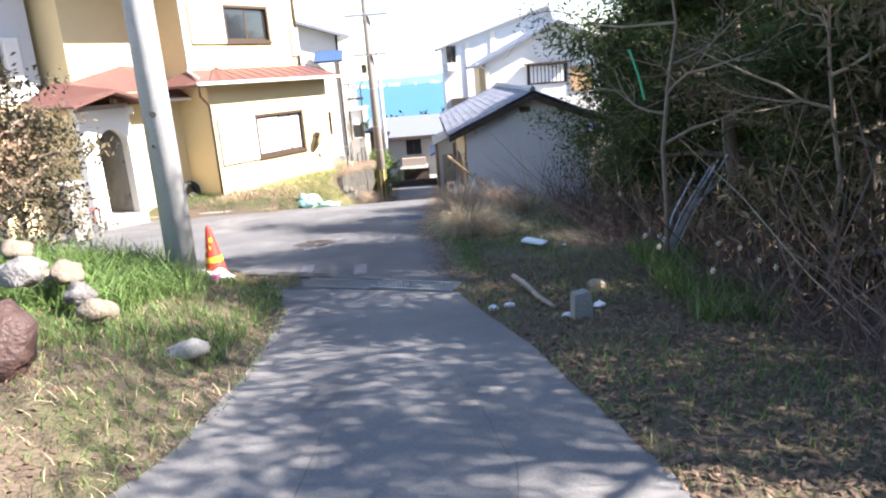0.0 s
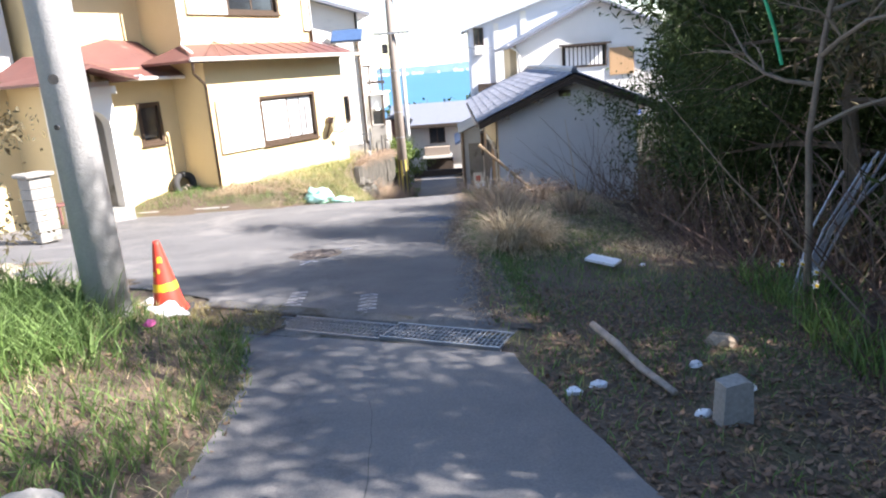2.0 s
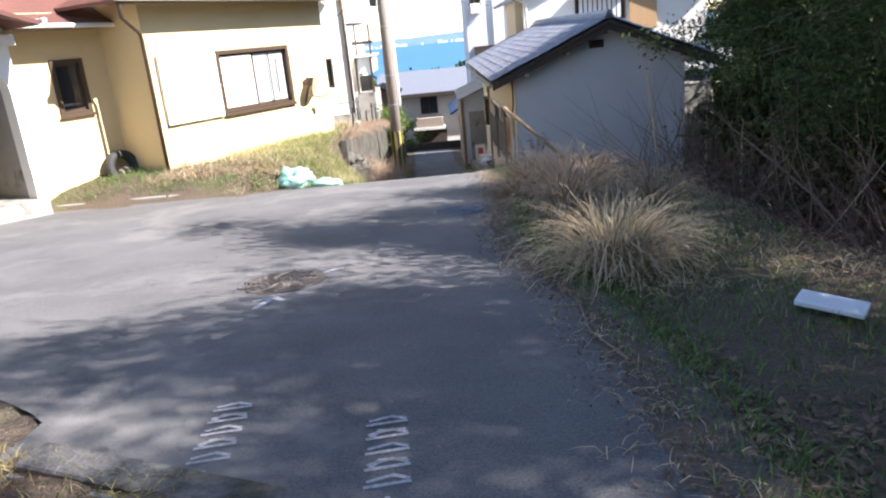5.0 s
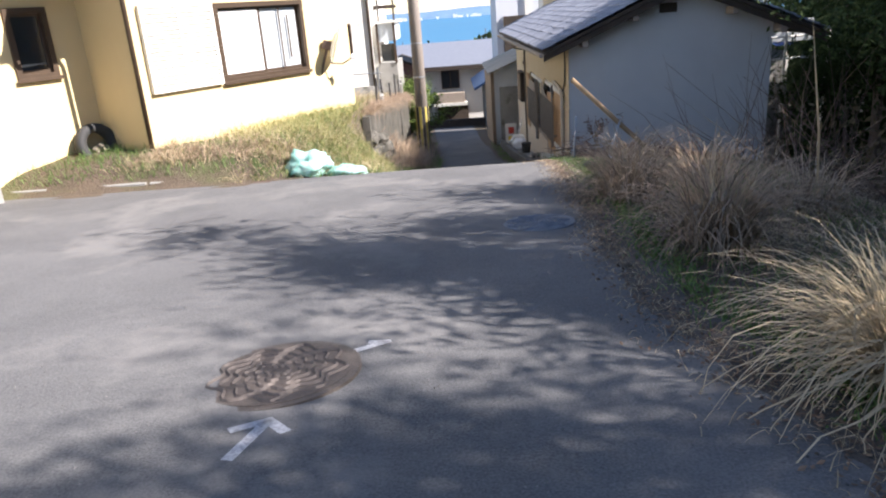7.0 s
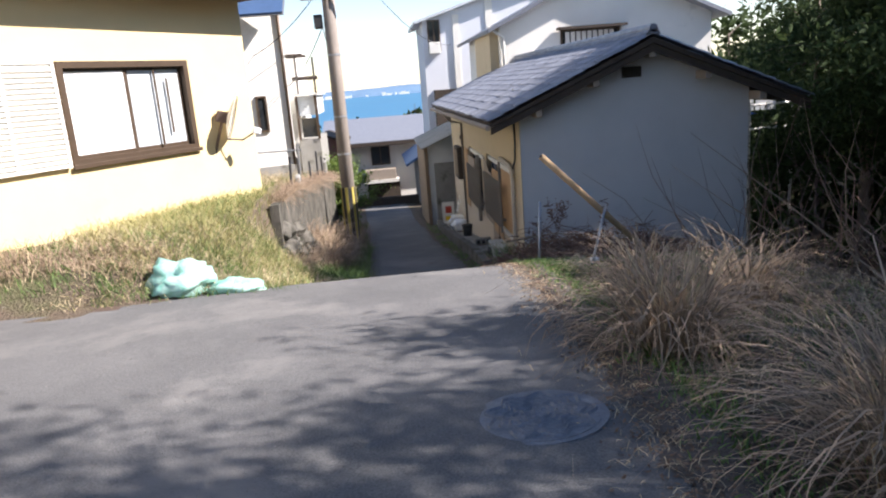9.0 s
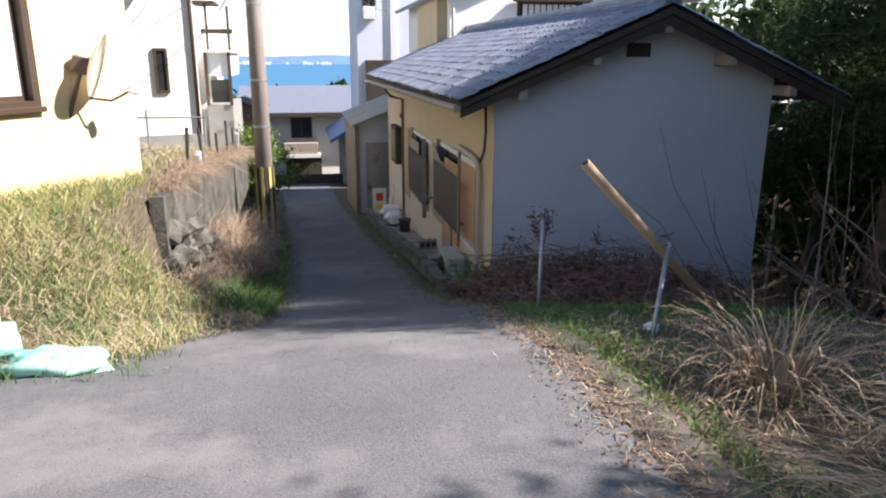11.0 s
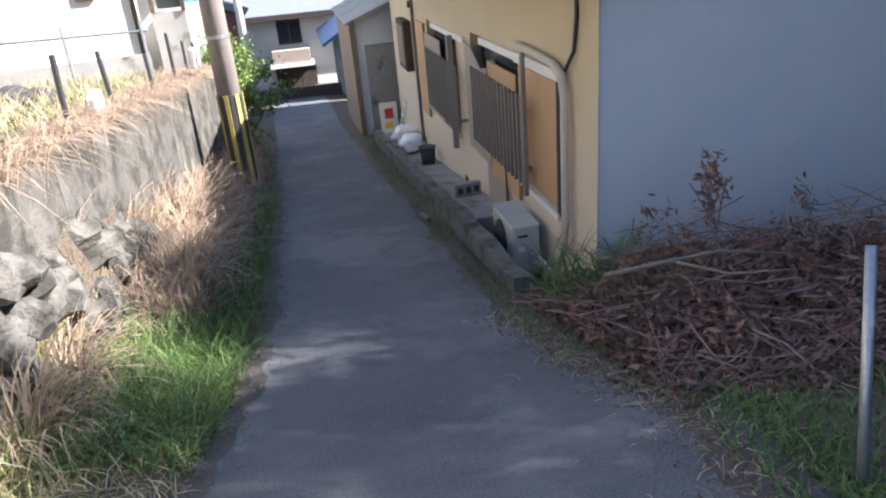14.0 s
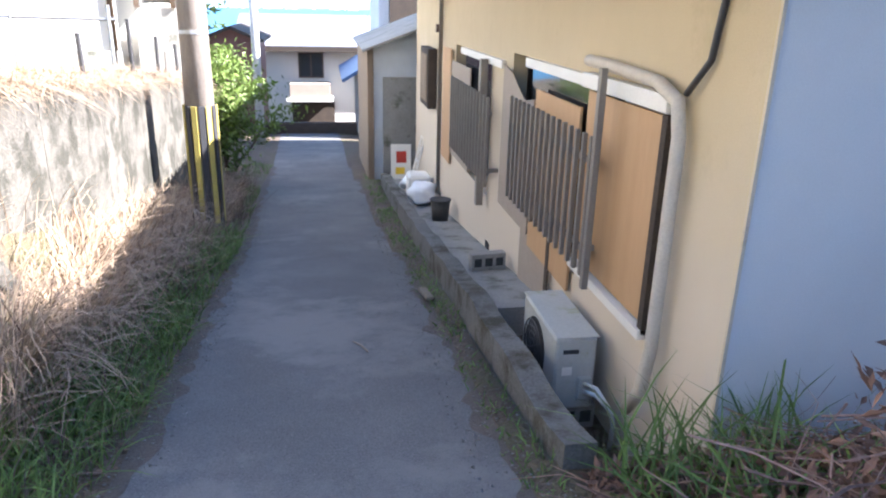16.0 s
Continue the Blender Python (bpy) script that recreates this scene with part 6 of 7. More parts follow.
def crack(pts, label):
    b = bmesh.new()
    prev = None
    for (x0, y0), (x1, y1) in zip(pts, pts[1:]):
        for i in range(12):
            u = i / 12
            x, y = x0 + (x1 - x0) * u, y0 + (y1 - y0) * u
            x += 0.03 * noise.noise((y * 3, x, 1)) + 0.012 * noise.noise((y * 14, 3, x))
            w = 0.0015 + 0.003 * abs(noise.noise((y * 5, 9, 0)))
            row = [b.verts.new((x - w, y, lane_z(y) + 0.0075)), b.verts.new((x + w, y, lane_z(y) + 0.0075))]
            if prev:
                b.faces.new((prev[0], prev[1], row[1], row[0]))
            prev = row
    alone("road_crack", b, DARK_METAL, label, "crack")


crack([(-0.75, 2.2), (-0.72, 3.6), (-0.62, 5.2), (-0.75, 6.6)], "dark meandering crack in the concrete lane")
crack([(0.15, 1.8), (0.28, 3.0), (0.05, 4.6)], "thin dark crack in the concrete lane")
crack([(-1.0, 4.6), (-0.3, 4.75), (0.45, 4.6)], "dark crack across the concrete lane")

# ---- cone, sacks, stones and litter ----
def cone(x, y):
    c = thing("traffic_cone", "faded red traffic cone with torn yellow tape", "traffic cone", place(x, y, 0.0, 12, 0, -2))
    b = bmesh.new()
    prof = [(0.155, 0.03), (0.15, 0.06), (0.135, 0.10), (0.035, 0.66), (0.028, 0.69), (0.0, 0.70)]
    rings = []
    for r, z in prof[:-1]:
        rings.append([b.verts.new((r * math.cos(a), r * math.sin(a), z)) for a in (2 * math.pi * k / 28 for k in range(28))])
    for p, q in zip(rings, rings[1:]):
        for k in range(28):
            b.faces.new((p[k], p[(k + 1) % 28], q[(k + 1) % 28], q[k]))
    b.faces.new(rings[-1])
    part("body", b, RED_PLASTIC, c, smooth=True)
    part("base", box(bmesh.new(), -0.19, 0.19, -0.19, 0.19, 0, 0.028, 0.012), BLACK_RUBBER_AND_SHADE, c)
    part("collar", tube(bmesh.new(), [(0, 0, 0.03), (0, 0, 0.055)], 0.165, 28), RED_PLASTIC, c)
    for z0, z1, a0, a1 in ((0.24, 0.31, -2.9, 0.5), (0.38, 0.42, -2.6, -2.2), (0.41, 0.45, -1.9, -1.6), (0.50, 0.55, -1.8, -1.1)):
        b = bmesh.new()
        n = 16
        rows = []
        for z in (z0, z1):
            r = 0.135 + (0.035 - 0.135) * (z - 0.10) / 0.56 + 0.0025
            rows.append([b.verts.new((r * math.cos(a), r * math.sin(a), z + 0.008 * noise.noise((a * 5, z * 30, 0)))) for a in np.linspace(a0, a1, n)])
        for k in range(n - 1):
            b.faces.new((rows[0][k], rows[0][k + 1], rows[1][k + 1], rows[1][k]))
        part("tape", b, YELLOW_TAPE, c, "torn yellow tape")


cone(-2.83, 8.66)


def lump(name, label, category, x, y, size, material, seed, rough=0.25, dz=0.0, rz=0.0, sub=3, group=""):
    """A rounded, uneven body: a stone, a sack or crumpled plastic."""
    b = bmesh.new()
    bmesh.ops.create_icosphere(b, subdivisions=sub, radius=1.0)
    for v in b.verts:
        n = v.co.normalized()
        k = 1 + rough * noise.noise(n * 1.3 + Vector((seed, 0, 0))) + rough * 0.5 * noise.noise(n * 3.5 + Vector((0, seed, 0)))
        flat = 1.0 if n.z > -0.3 else 0.75
        v.co = Vector((n.x * size[0] * k, n.y * size[1] * k, n.z * size[2] * k * flat))
    return alone(name, b, material, label, category, place(x, y, dz + size[2] * 0.55, rz), group=group, smooth=sub > 2)


lump("plastic_sack", "crumpled white plastic sack in the grass", "sack", -2.68, 8.22, (0.15, 0.09, 0.07), WHITE_PLASTIC, 3, 0.8, 0, 20)
lump("plastic_bag", "flattened white plastic bag behind the cone", "bag", -3.1, 8.95, (0.16, 0.10, 0.05), WHITE_PLASTIC, 8, 0.6)
lump("flower", "single pink flower head in the grass", "flower", -2.42, 7.35, (0.035, 0.035, 0.03), mat("pink_petals", (0.75, 0.16, 0.36), (0.6, 0.1, 0.28), bump=0), 5, 0.5, 0.1, 0, 2)
lump("stone", "flat pale stone slab beside the road", "stone", -1.95, 5.0, (0.17, 0.11, 0.085), CONCRETE, 11, 0.3, 0, 20, group="field stones")
for x, y, s, seed in ((-2.72, 5.35, 0.15, 21), (-2.98, 5.6, 0.13, 22), (-3.2, 5.9, 0.15, 23), (-3.5, 6.1, 0.13, 25), (-3.35, 5.5, 0.16, 26), (-3.75, 6.2, 0.18, 28), (-4.0, 6.6, 0.15, 29)):
    lump("stone", "rounded tan field stone on the bank", "stone", x, y, (s, s * 0.85, s * 0.75), PALE_STONE if seed % 2 else STONE, seed, 0.35, 0.06 + 0.1 * (seed % 3), seed * 20, group="field stones")
lump("wrapped_parcel", "parcel wrapped in brown plastic sheet", "parcel", -2.78, 4.15, (0.26, 0.22, 0.26), BROWN_SACK, 31, 0.4, 0.02)
lump("yellow_float", "small bright yellow plastic object on the bundle", "litter", -2.85, 3.93, (0.04, 0.03, 0.05), YELLOW_TAPE, 33, 0.3, 0.28)
b = bmesh.new()
tube(b, [(0.80, 7.55, land(0.80, 7.55) + 0.10), (0.90, 7.15, land(0.90, 7.15) + 0.07), (0.95, 6.75, land(0.95, 6.75) + 0.055), (1.05, 6.35, land(1.05, 6.35) + 0.05)], [0.026, 0.029, 0.026, 0.018], 9)
for v in b.verts:
    v.co += v.normal * 0 + Vector((0.01, 0.01, 0.01)) * noise.noise(v.co * 12)
alone("log", b, mat("peeling_bark", (0.42, 0.37, 0.31), (0.20, 0.16, 0.13), scale=10, fine=50, bump=0.6), "peeling grey log lying on the verge", "log", smooth=True)
st = thing("stone_post", "short mossy square concrete marker post", "post", place(1.22, 5.95, 0.0, 12, 3, -3))
part("shaft", slab(bmesh.new(), [(-0.10, -0.2), (0.10, -0.2), (0.085, 0.24), (0.05, 0.26), (-0.07, 0.25)], "y", -0.05, 0.05), CONCRETE, st)
lump("stone", "grey pointed stone on the verge", "stone", 1.70, 7.35, (0.13, 0.10, 0.06), PALE_STONE, 41, 0.4, 0, 0, 2, "field stones")
for i, (x, y, s) in enumerate(((0.64, 6.55, 0.055), (0.47, 6.42, 0.05), (1.12, 6.08, 0.05), (1.35, 6.9, 0.05), (1.5, 6.45, 0.06), (0.75, 20.1, 0.05), (0.95, 19.1, 0.06), (1.85, 10.1, 0.03))):
    lump("litter", "crumpled scrap of white plastic on the verge", "litter", x, y, (s, s * 0.8, s * 0.6), WHITE_PLASTIC, 50 + i, 0.5, 0, 0, 2, "litter")
b = box(bmesh.new(), -0.18, 0.18, -0.085, 0.085, 0.0, 0.035, 0.006)
for v in b.verts:
    v.co.z += 0.03 * v.co.x ** 2 / 0.036
alone("foam_board", b, WHITE_PLASTIC, "white polystyrene tray lying in the grass", "board", pose(1.40, 10.05, land(1.40, 10.05) + 0.03, 4, 4, -40))
q = scatter(26, 2.3, 3.3, 5.8, 9.0)
for i, p in enumerate(q[:9]):
    d = thing("daffodil", "pale daffodil in bloom under the thicket", "flower", pose(float(p[0]), float(p[1]), float(p[2])), "daffodils")
    part("stem", tube(bmesh.new(), [(0, 0, 0), (0.01, 0, 0.3), (0, -0.03, 0.42)], 0.005, 5), FRESH_GRASS, d)
    b = bmesh.new()
    for k in range(6):
        a = k * math.pi / 3
        b.faces.new([b.verts.new(v) for v in ((0, -0.035, 0.42), (0.02 * math.cos(a - 0.5), -0.04, 0.42 + 0.02 * math.sin(a - 0.5)), (0.032 * math.cos(a), -0.03, 0.42 + 0.042 * math.sin(a)), (0.02 * math.cos(a + 0.5), -0.04, 0.42 + 0.02 * math.sin(a + 0.5)))])
    part("petals", b, WHITE_PLASTIC, d)
    part("trumpet", tube(bmesh.new(), [(0, -0.035, 0.42), (0, -0.06, 0.418)], [0.008, 0.013], 8), YELLOW_TAPE, d)
lump("sack", "mint green plastic sack slumped at the road edge", "sack", -3.38, 18.92, (0.30, 0.2, 0.21), MINT_SACK, 61, 0.7, 0, 25)
lump("sack", "mint green plastic sack slumped at the road edge", "sack", -2.85, 18.92, (0.3, 0.13, 0.09), MINT_SACK, 64, 0.5, 0, -5)
alone("steel_plate", box(bmesh.new(), -0.18, 0.18, -0.09, 0.09, 0, 0.006), RUST, "rusty flat steel plate on the asphalt", "lid", pose(-4.05, 18.45, lane_z(18.45) + 0.012))
for i in range(7):
    x = -9.6 + 0.72 * i
    alone("kerb", box(bmesh.new(), -0.34, 0.34, -0.06, 0.06, -0.2, 0.10, 0.015), CONCRETE, "worn concrete edging half buried in grass", "kerb", pose(x, 18.66 + 0.03 * math.sin(i * 2), lane_z(18.6) + 0.01, 0, 0, rng.normal() * 1.5), "edging pieces", kind="structure")
sand = sheet("sand_patch", [-12 + 0.15 * i for i in range(62)], [9.4 + 0.15 * i for i in range(27)], lambda x, y: land(x, y) + 0.012, SAND,
             lambda x, y: x < -2.9 - 0.95 * (y - 8.6) + 0.4 * noise.noise((x * 1.5, y * 1.5, 0)) and y > 10.2 + 0.5 * noise.noise((x, y, 4)) and y < 13.3)
tagged(sand, "pale dry sandy ground at the junction", "ground", kind="structure")
alone("twig", tube(bmesh.new(), [(-0.50, 26.5, lane_z(26.5) + 0.02), (-0.44, 26.38, lane_z(26.38) + 0.025), (-0.40, 26.25, lane_z(26.25) + 0.02)], 0.006, 5), TWIG, "small pale twig lying on the asphalt", "twig")
alone("twig", tube(bmesh.new(), [(0.05, 10.5, lane_z(10.5) + 0.03), (0.0, 9.9, lane_z(9.9) + 0.02), (0.08, 9.4, lane_z(9.4) + 0.03)], 0.006, 5), TWIG, "long pale reed lying at the road edge", "twig")
alone("concrete_shard", box(bmesh.new(), -0.04, 0.04, -0.13, 0.13, 0, 0.04, 0.012), PALE_STONE, "pale shard of concrete beside the kerb", "stone", place(0.22, 27.6, 0, 10))

# bamboo pole and posts
bam = thing("bamboo_pole", "weathered bamboo pole lashed to a slanting stake", "pole", pose(0, 0, 0))
part("pole", tube(bmesh.new(), [(0.43, 19.21, -0.74), (1.15, 19.37, -1.44), (1.75, 19.48, -2.02)], [0.036, 0.036, 0.034], 12), mat("old_bamboo", (0.42, 0.30, 0.18), (0.28, 0.19, 0.11), scale=6, fine=30, bump=0.2), bam, smooth=True)
part("hollow_end", tube(bmesh.new(), [(0.4285, 19.2097, -0.7387), (0.4295, 19.21, -0.7395)], 0.027, 12), BLACK_RUBBER_AND_SHADE, bam)
part("stake", tube(bmesh.new(), [(1.16, 19.33, -1.36), (0.82, 18.86, -2.0)], 0.017, 8), GREY_METAL, bam, "galvanised pipe stake", True)
part("lashing", tube(bmesh.new(), [(1.15 + 0.045 * math.cos(a), 19.36 + 0.045 * math.sin(a), -1.42 + 0.012 * a) for a in np.linspace(0, 12, 40)], 0.006, 4), RUST, bam, "rusty wire lashing")
alone("steel_post", tube(bmesh.new(), [(0.79, 21.0, -1.55), (0.66, 20.68, -2.6)], 0.02, 8), GREY_METAL, "thin galvanised steel post in the verge", "post", smooth=True)
alone("green_cord", tube(bmesh.new(), [(2.45, 8.7, 1.55), (2.55, 8.68, 1.25), (2.62, 8.66, 0.95)], 0.014, 6), GREEN_ROPE, "bright green cord hanging from a branch", "cord")
for i in range(6):
    a = rng.normal() * 0.08
    alone("plastic_pipe", tube(bmesh.new(), [(2.75 + 0.03 * i, 8.6, land(2.8, 8.6)), (3.0 + 0.05 * i + a, 8.8, land(2.8, 8.6) + 0.55), (3.35 + 0.07 * i + 2 * a, 8.95, land(2.8, 8.6) + 1.0 + 0.05 * i)], 0.014, 6), GREY_METAL, "blue-grey plastic pipe leaning in the thicket", "pipe", group="plastic pipes")

# ---- retaining wall, fence and clutter down the lane ----
def top_of_wall(y):
    return float(np.interp(y, [21.4, 22.6, 25, 26.7, 33.6, 40], [-1.66, -1.55, -1.62, -1.80, -2.40, -3.9]))


for k in range(-1, 7):
    a = 24.6 + 1.6 * k
    along_lane("retaining_wall", -3.12, -2.96, a, a + 1.59, 0.4, lambda y: top_of_wall(y) - lane_z(y) + 0.03 * math.sin(a * 7), OLD_CONCRETE, "stained old concrete retaining wall", 0.265, group="wall pieces")
for i in range(64):
    y = float(rng.uniform(22.6, 26.6))
    z = land(-2.75, y) + float(rng.uniform(0.0, 0.85)) * ramp(22.0, 23.4, y) * (1 - 0.5 * ramp(25.2, 26.6, y))
    s = float(rng.uniform(0.16, 0.32))
    o = lump("stone", "rough grey stone in the retaining bank", "stone", -2.96 + float(rng.uniform(-0.03, 0.06)), y, (s * 0.45, s * 0.85, s * 0.62), OLD_CONCRETE, 100 + i, 0.5, 0, i * 37, 2, "wall stones")
    o.location.z = z
for y, h in ((25.5, 0.62), (27.1, 0.62), (29.3, 0.5), (31.2, 0.75), (32.6, 0.6), (34.0, 0.6)):
    alone("fence_post", tube(bmesh.new(), [(0, 0, -0.3), (0, 0, h)], 0.026, 7), DARK_METAL, "thin dark steel fence post on the wall", "fence post", pose(-3.05, y, top_of_wall(y), float(rng.normal() * 2), float(rng.normal() * 2)), "fence posts")
for y, h, w in ((26.3, 0.35, 0.2), (33.2, 0.55, 0.16)):
    alone("stone_slab", box(bmesh.new(), -0.05, 0.05, -w, w, -0.5, h, 0.02), CONCRETE, "upright weathered stone slab on the wall", "slab", pose(-3.02, y, top_of_wall(y) - 0.1, 3, 2, 4), "stone slabs")
for i, (x, y, z) in enumerate(((-4.6, 29.5, 0.25), (-5.2, 30.5, 0.2))):
    lump("sack", "dark sack lying in the raised yard", "sack", x, y, (0.35, 0.25, 0.15), BLACK_RUBBER_AND_SHADE, 200 + i, 0.4)
grass("dry_grass", "dry grass hanging over the top of the wall", np.stack([rng.uniform(-3.2, -2.92, 7000), (yy := rng.uniform(23.4, 35.5, 7000)), np.interp(yy, [21.4, 22.6, 25, 26.7, 33.6, 40], [-1.66, -1.55, -1.62, -1.80, -2.40, -3.9]) - 0.03], 1), (0.2, 0.62), (0.004, 0.010), (0.6, 1.5), TAN_GRASS, 2.1)
rail = thing("pipe_rail", "low grey pipe rail in front of the white house", "rail", pose(0, 0, 0))
part("rail", tube(bmesh.new(), [(-8.5, 32.8, -1.45), (-3.6, 32.8, -1.5)], 0.025, 6), GREY_METAL, rail)
for x in (-8.2, -6.6, -5.0, -3.7):
    part("post", tube(bmesh.new(), [(x, 32.8, -2.4), (x, 32.8, -1.3)], 0.03, 6), GREY_METAL, rail)

# clutter on the apron
bucket = thing("bucket", "black plastic bucket on the apron", "bucket", pose(0.98, 31.6, lane_z(31.6) + 0.12))
part("body", tube(bmesh.new(), [(0, 0, 0), (0, 0, 0.32)], [0.12, 0.15], 16), BLACK_RUBBER_AND_SHADE, bucket, smooth=True)
part("rim", tube(bmesh.new(), [(0, 0, 0.30), (0, 0, 0.33)], 0.16, 16), BLACK_RUBBER_AND_SHADE, bucket)
lump("plastic_bag", "white rubbish bag on the apron", "bag", 0.95, 33.2, (0.28, 0.3, 0.22), WHITE_PLASTIC, 301, 0.4, 0.2)
lump("plastic_bag", "white rubbish bag on the apron", "bag", 0.9, 34.4, (0.25, 0.3, 0.2), WHITE_PLASTIC, 305, 0.4, 0.2)
tub = thing("washing_tub", "pale plastic tub standing by the wall", "tub", pose(0.95, 34.0, lane_z(34) + 0.12))
part("body", box(bmesh.new(), -0.2, 0.2, -0.25, 0.25, 0, 0.45, 0.04), WHITE_METAL, tub)
lad = thing("folded_steps", "white folded step ladder leaning on the wall", "ladder", pose(1.0, 35.6, lane_z(35.6) + 0.12, 0, 14, 0))
for y in (-0.18, 0.18):
    part("stile", box(bmesh.new(), -0.02, 0.02, y - 0.02, y + 0.02, 0, 1.1), WHITE_METAL, lad)
for z in (0.25, 0.5, 0.75, 1.0):
    part("rung", box(bmesh.new(), -0.03, 0.03, -0.16, 0.16, z, z + 0.03), WHITE_METAL, lad)
sign = thing("leaning_sign", "white board with faded coloured shapes leaning on the wall", "sign", pose(0.9, 36.6, lane_z(36.6) + 0.12, -8, 0, 0))
part("board", box(bmesh.new(), -0.22, 0.22, -0.015, 0.015, 0, 0.75), WHITE_METAL, sign)
part("red_shape", box(bmesh.new(), -0.1, 0.12, -0.019, -0.0155, 0.35, 0.6), RED_PLASTIC, sign)
part("yellow_shape", box(bmesh.new(), -0.12, 0.08, -0.019, -0.0155, 0.1, 0.25), YELLOW_TAPE, sign)
mb = thing("meter_box", "brown meter box on the wall", "meter", SHACK)
part("box", box(bmesh.new(), -0.16, -0.001, 9.4, 10.4, -2.9, -1.9, 0.01), DARK_TIMBER, mb)
part("cover", box(bmesh.new(), -0.175, -0.161, 9.5, 10.3, -2.8, -2.0, 0.004), TIMBER, mb)
part("wall_lamp", tube(bmesh.new(), [(0, 8.95, -1.55), (-0.1, 8.95, -1.55)], [0.05, 0.07], 10), RUST, mb)
alone("foot_vent", box(bmesh.new(), -0.012, -0.001, 5.0, 5.18, -4.05, -3.88), BLACK_RUBBER_AND_SHADE, "dark vent hole at the wall foot", "vent", SHACK)

# yard beyond the low house: rails, tarpaulin, pale sheets
tarp = sheet("tarpaulin", [6.4 + 0.12 * i for i in range(16)], [29.0 + 0.15 * i for i in range(12)], lambda x, y: -1.35 + 0.3 * math.sin((x - 6.4) * 1.6) + 0.12 * noise.noise((x * 2, y * 2, 0)), BLUE_TARP)
tagged(tarp, "crumpled blue tarpaulin over a heap behind the house", "tarpaulin")
alone("covered_mound", box(bmesh.new(), 6.5, 8.1, 29.1, 30.6, -5.5, -1.42, 0.15), CONCRETE, "mound under a blue tarpaulin", "mound")
yard = thing("yard_rail", "pale tubular rail fence behind the trees", "rail", pose(0, 0, 0))
for z in (-0.95, -1.5):
    part("rail", tube(bmesh.new(), [(6.0, 27.5, z), (11.0, 28.5, z)], 0.03, 6), WHITE_METAL, yard)
for k in range(5):
    x = 6.1 + 1.2 * k
    part("post", tube(bmesh.new(), [(x, 27.5 + 0.24 * k, -5), (x, 27.5 + 0.24 * k, -0.75)], 0.035, 6), WHITE_METAL, yard)
for k in range(3):
    alone("metal_sheet", box(bmesh.new(), 6.6 + 0.55 * k, 7.1 + 0.55 * k, 28.2, 28.22, -1.1, -0.55), PALE_METAL, "pale corrugated sheet leaning on the rail", "sheet", group="metal sheets")
# gate pier and chair beside the entrance of the cream house
pier = thing("gate_pier", "stacked block gate pier with a coping", "pier", HOUSE_A @ pose(-4.6, -0.5, -0.1))
for k in range(6):
    part("block", box(bmesh.new(), -0.2, 0.2, -0.2, 0.2, 0.2 * k, 0.2 * k + 0.192, 0.012), CONCRETE, pier)
part("coping", box(bmesh.new(), -0.26, 0.26, -0.26, 0.26, 1.2, 1.28, 0.02), CONCRETE, pier)
chair = thing("stool", "small red-brown wooden stool by the porch", "stool", HOUSE_A @ pose(-3.75, 0.3, 0.0))
part("seat", box(bmesh.new(), -0.18, 0.18, -0.16, 0.16, 0.36, 0.40, 0.008), RED_ROOF, chair)
for sx in (-0.14, 0.14):
    for sy in (-0.12, 0.12):
        part("leg", box(bmesh.new(), sx - 0.02, sx + 0.02, sy - 0.02, sy + 0.02, 0, 0.36), RED_ROOF, chair)

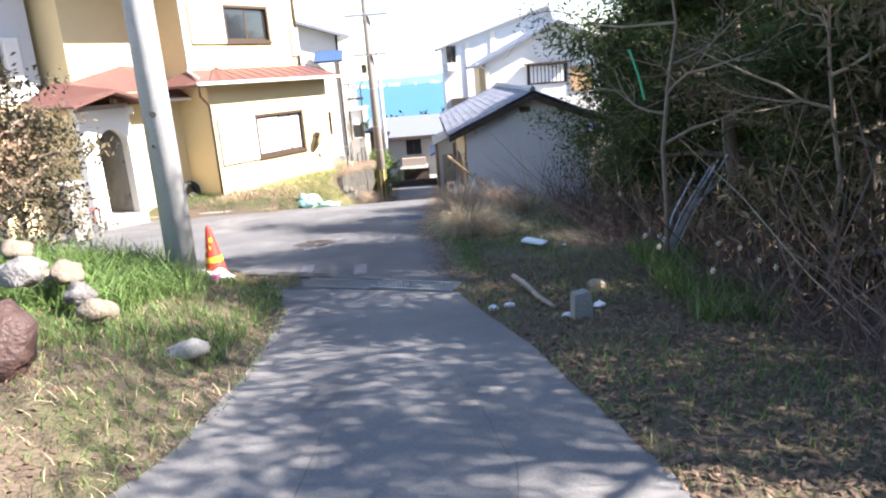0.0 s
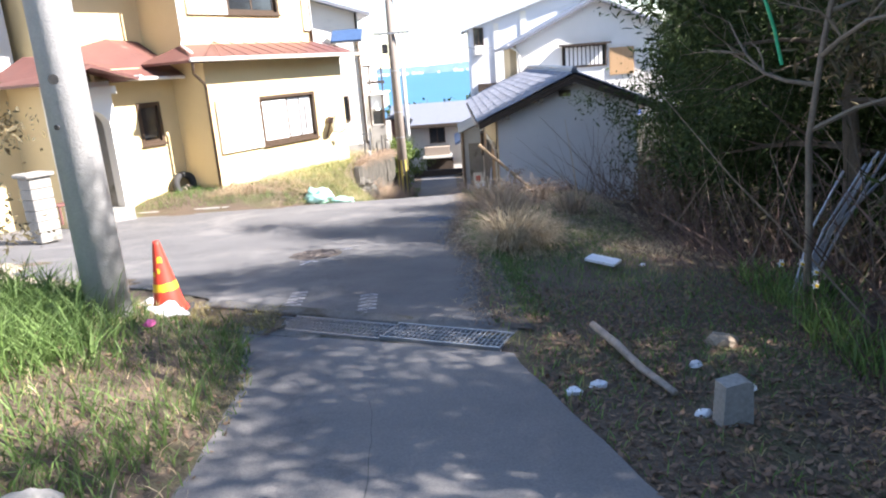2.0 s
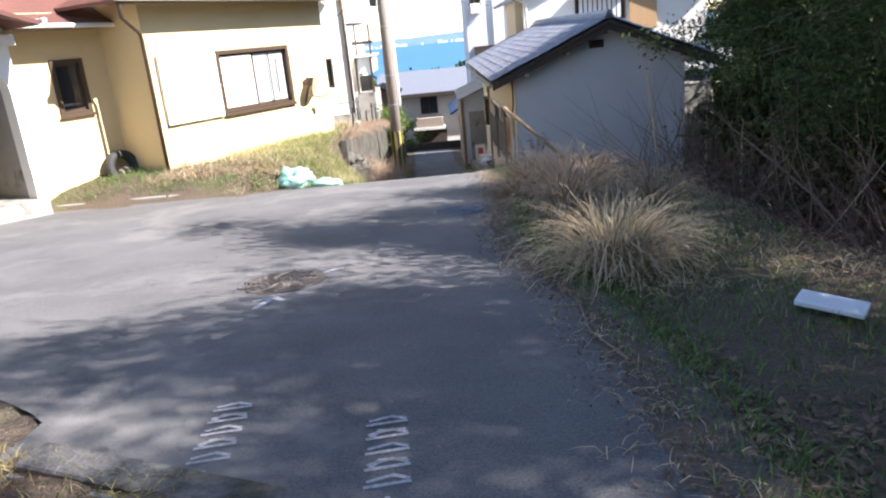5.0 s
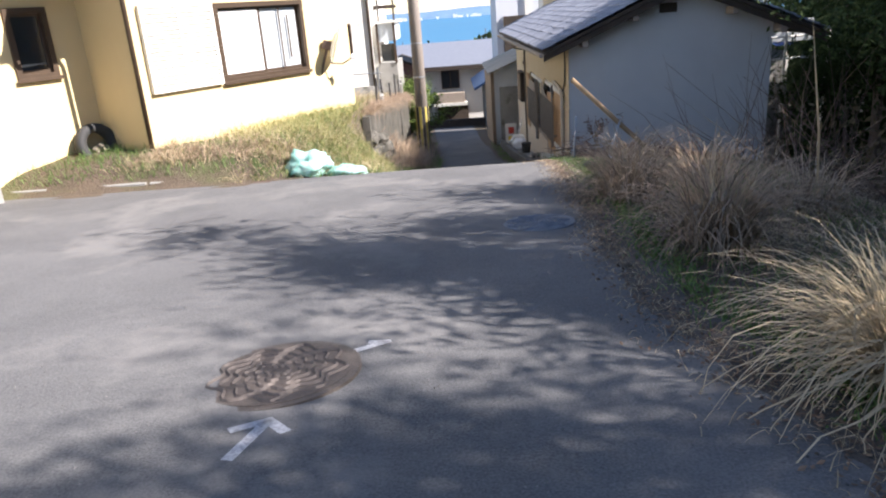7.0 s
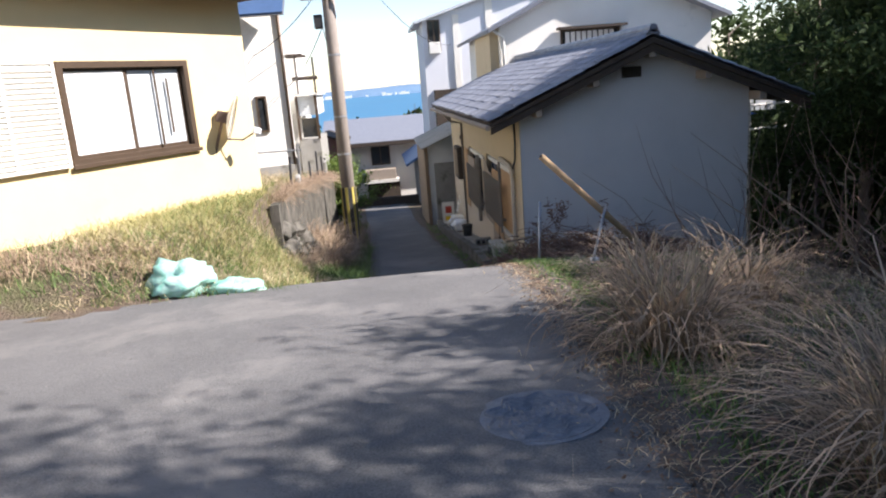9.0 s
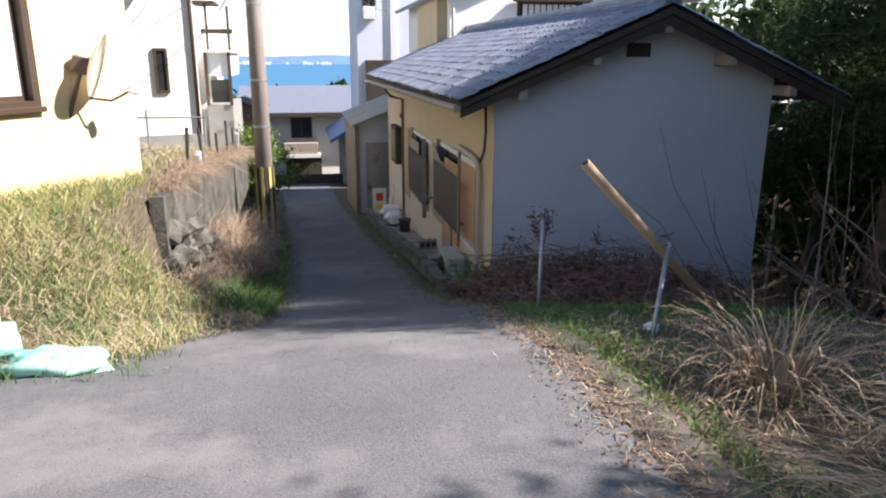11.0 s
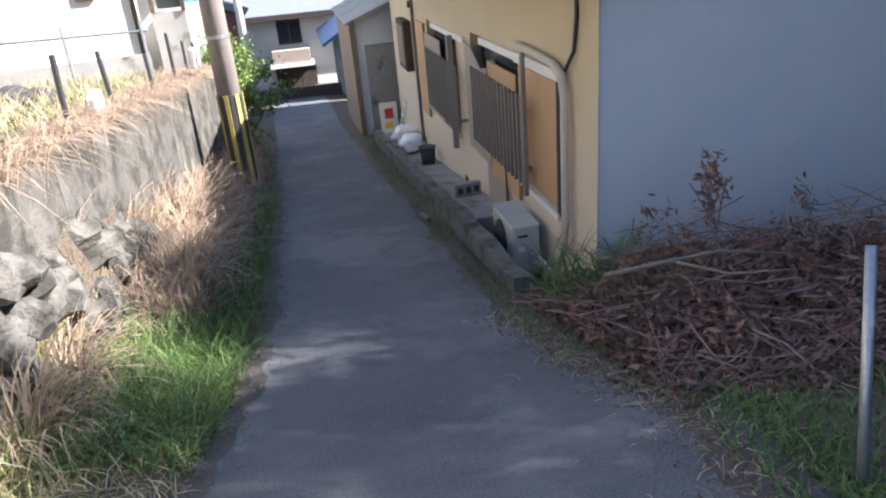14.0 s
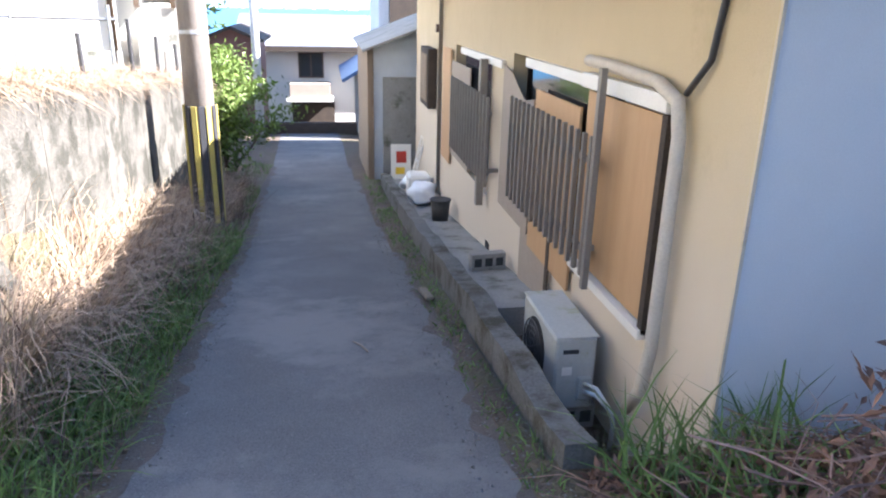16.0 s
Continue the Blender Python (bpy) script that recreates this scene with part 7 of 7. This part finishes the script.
# ---- grit, dirt over the drain ----
def chips(name, label, pts, size, material):
    """Loose angular stones, each a squat eight-sided chip."""
    n = len(pts)
    s = rng.uniform(size[0], size[1], n)[:, None]
    a = rng.uniform(0, 2 * np.pi, n)
    u = np.stack([np.cos(a), np.sin(a), np.zeros(n)], 1)
    w = np.stack([-np.sin(a), np.cos(a), np.zeros(n)], 1)
    up = np.array([0, 0, 1.0])
    v = np.stack([pts + u * s, pts + w * s * 0.8, pts - u * s * 0.9, pts - w * s * 0.7, pts + up * s * 0.6, pts - up * s * 0.5], 1).reshape(-1, 3)
    f = []
    for k in range(0, 6 * n, 6):
        for i in range(4):
            f += [(k + i, k + (i + 1) % 4, k + 4), (k + (i + 1) % 4, k + i, k + 5)]
    return tagged(new(name, raw_mesh(name, v.tolist(), f, material)), label, "gravel", kind="stuff")


def road_spots(n, x0, x1, y0, y1, ok):
    q = scatter(n, x0, x1, y0, y1, ok)
    q[:, 2] += 0.033
    return q


chips("gravel", "loose grit along the road edges", np.concatenate([road_spots(9000, -0.4, 1.0, 8, 34, lambda x, y: abs(x - right_x(y)) < 0.22), road_spots(6000, -2.6, -1.2, 19, 34, lambda x, y: abs(x - left_x(y)) < 0.2)]), (0.004, 0.014), STONE)
chips("gravel", "pale stone chips on the asphalt", road_spots(15000, -4.5, 0.5, 8.5, 34, lambda x, y: left_x(y) - 1.5 < x < right_x(y)), (0.002, 0.0065), STONE)
patch = sheet("dirt_patch", [-3.0 + 0.05 * i for i in range(34)], [7.6 + 0.05 * i for i in range(36)], lambda x, y: lane_z(y) + 0.03 + 0.03 * noise.noise((x * 4, y * 4, 0)), SOIL,
              lambda x, y: x < -1.72 + 0.3 * noise.noise((y * 5, x * 3, 6)) and abs(y - 8.05 + 0.42 * (x + 1.22)) < 0.33 + 0.2 * noise.noise((x * 4, y * 4, 9)))
tagged(patch, "earth and grass washed over the drain", "dirt", kind="structure")
q = scatter(2600, -3.0, -1.7, 7.7, 9.2, lambda x, y: abs(y - 8.05 + 0.42 * (x + 1.22)) < 0.36 and x < -1.75)
q[:, 2] += 0.04
grass("dry_grass", "thin dry grass growing over the drain", q, (0.03, 0.10), (0.004, 0.008), (0.4, 1.2), OLIVE_GRASS)
q = scatter(500, -1.8, -0.9, 7.5, 8.6, lambda x, y: abs(y - 8.05 + 0.42 * (x + 1.22)) < 0.12, 2.5)
grass("weeds", "small weeds sprouting between the grate bars", q, (0.03, 0.07), (0.006, 0.011), (0.4, 1.0), FRESH_GRASS)

lay_tiles()
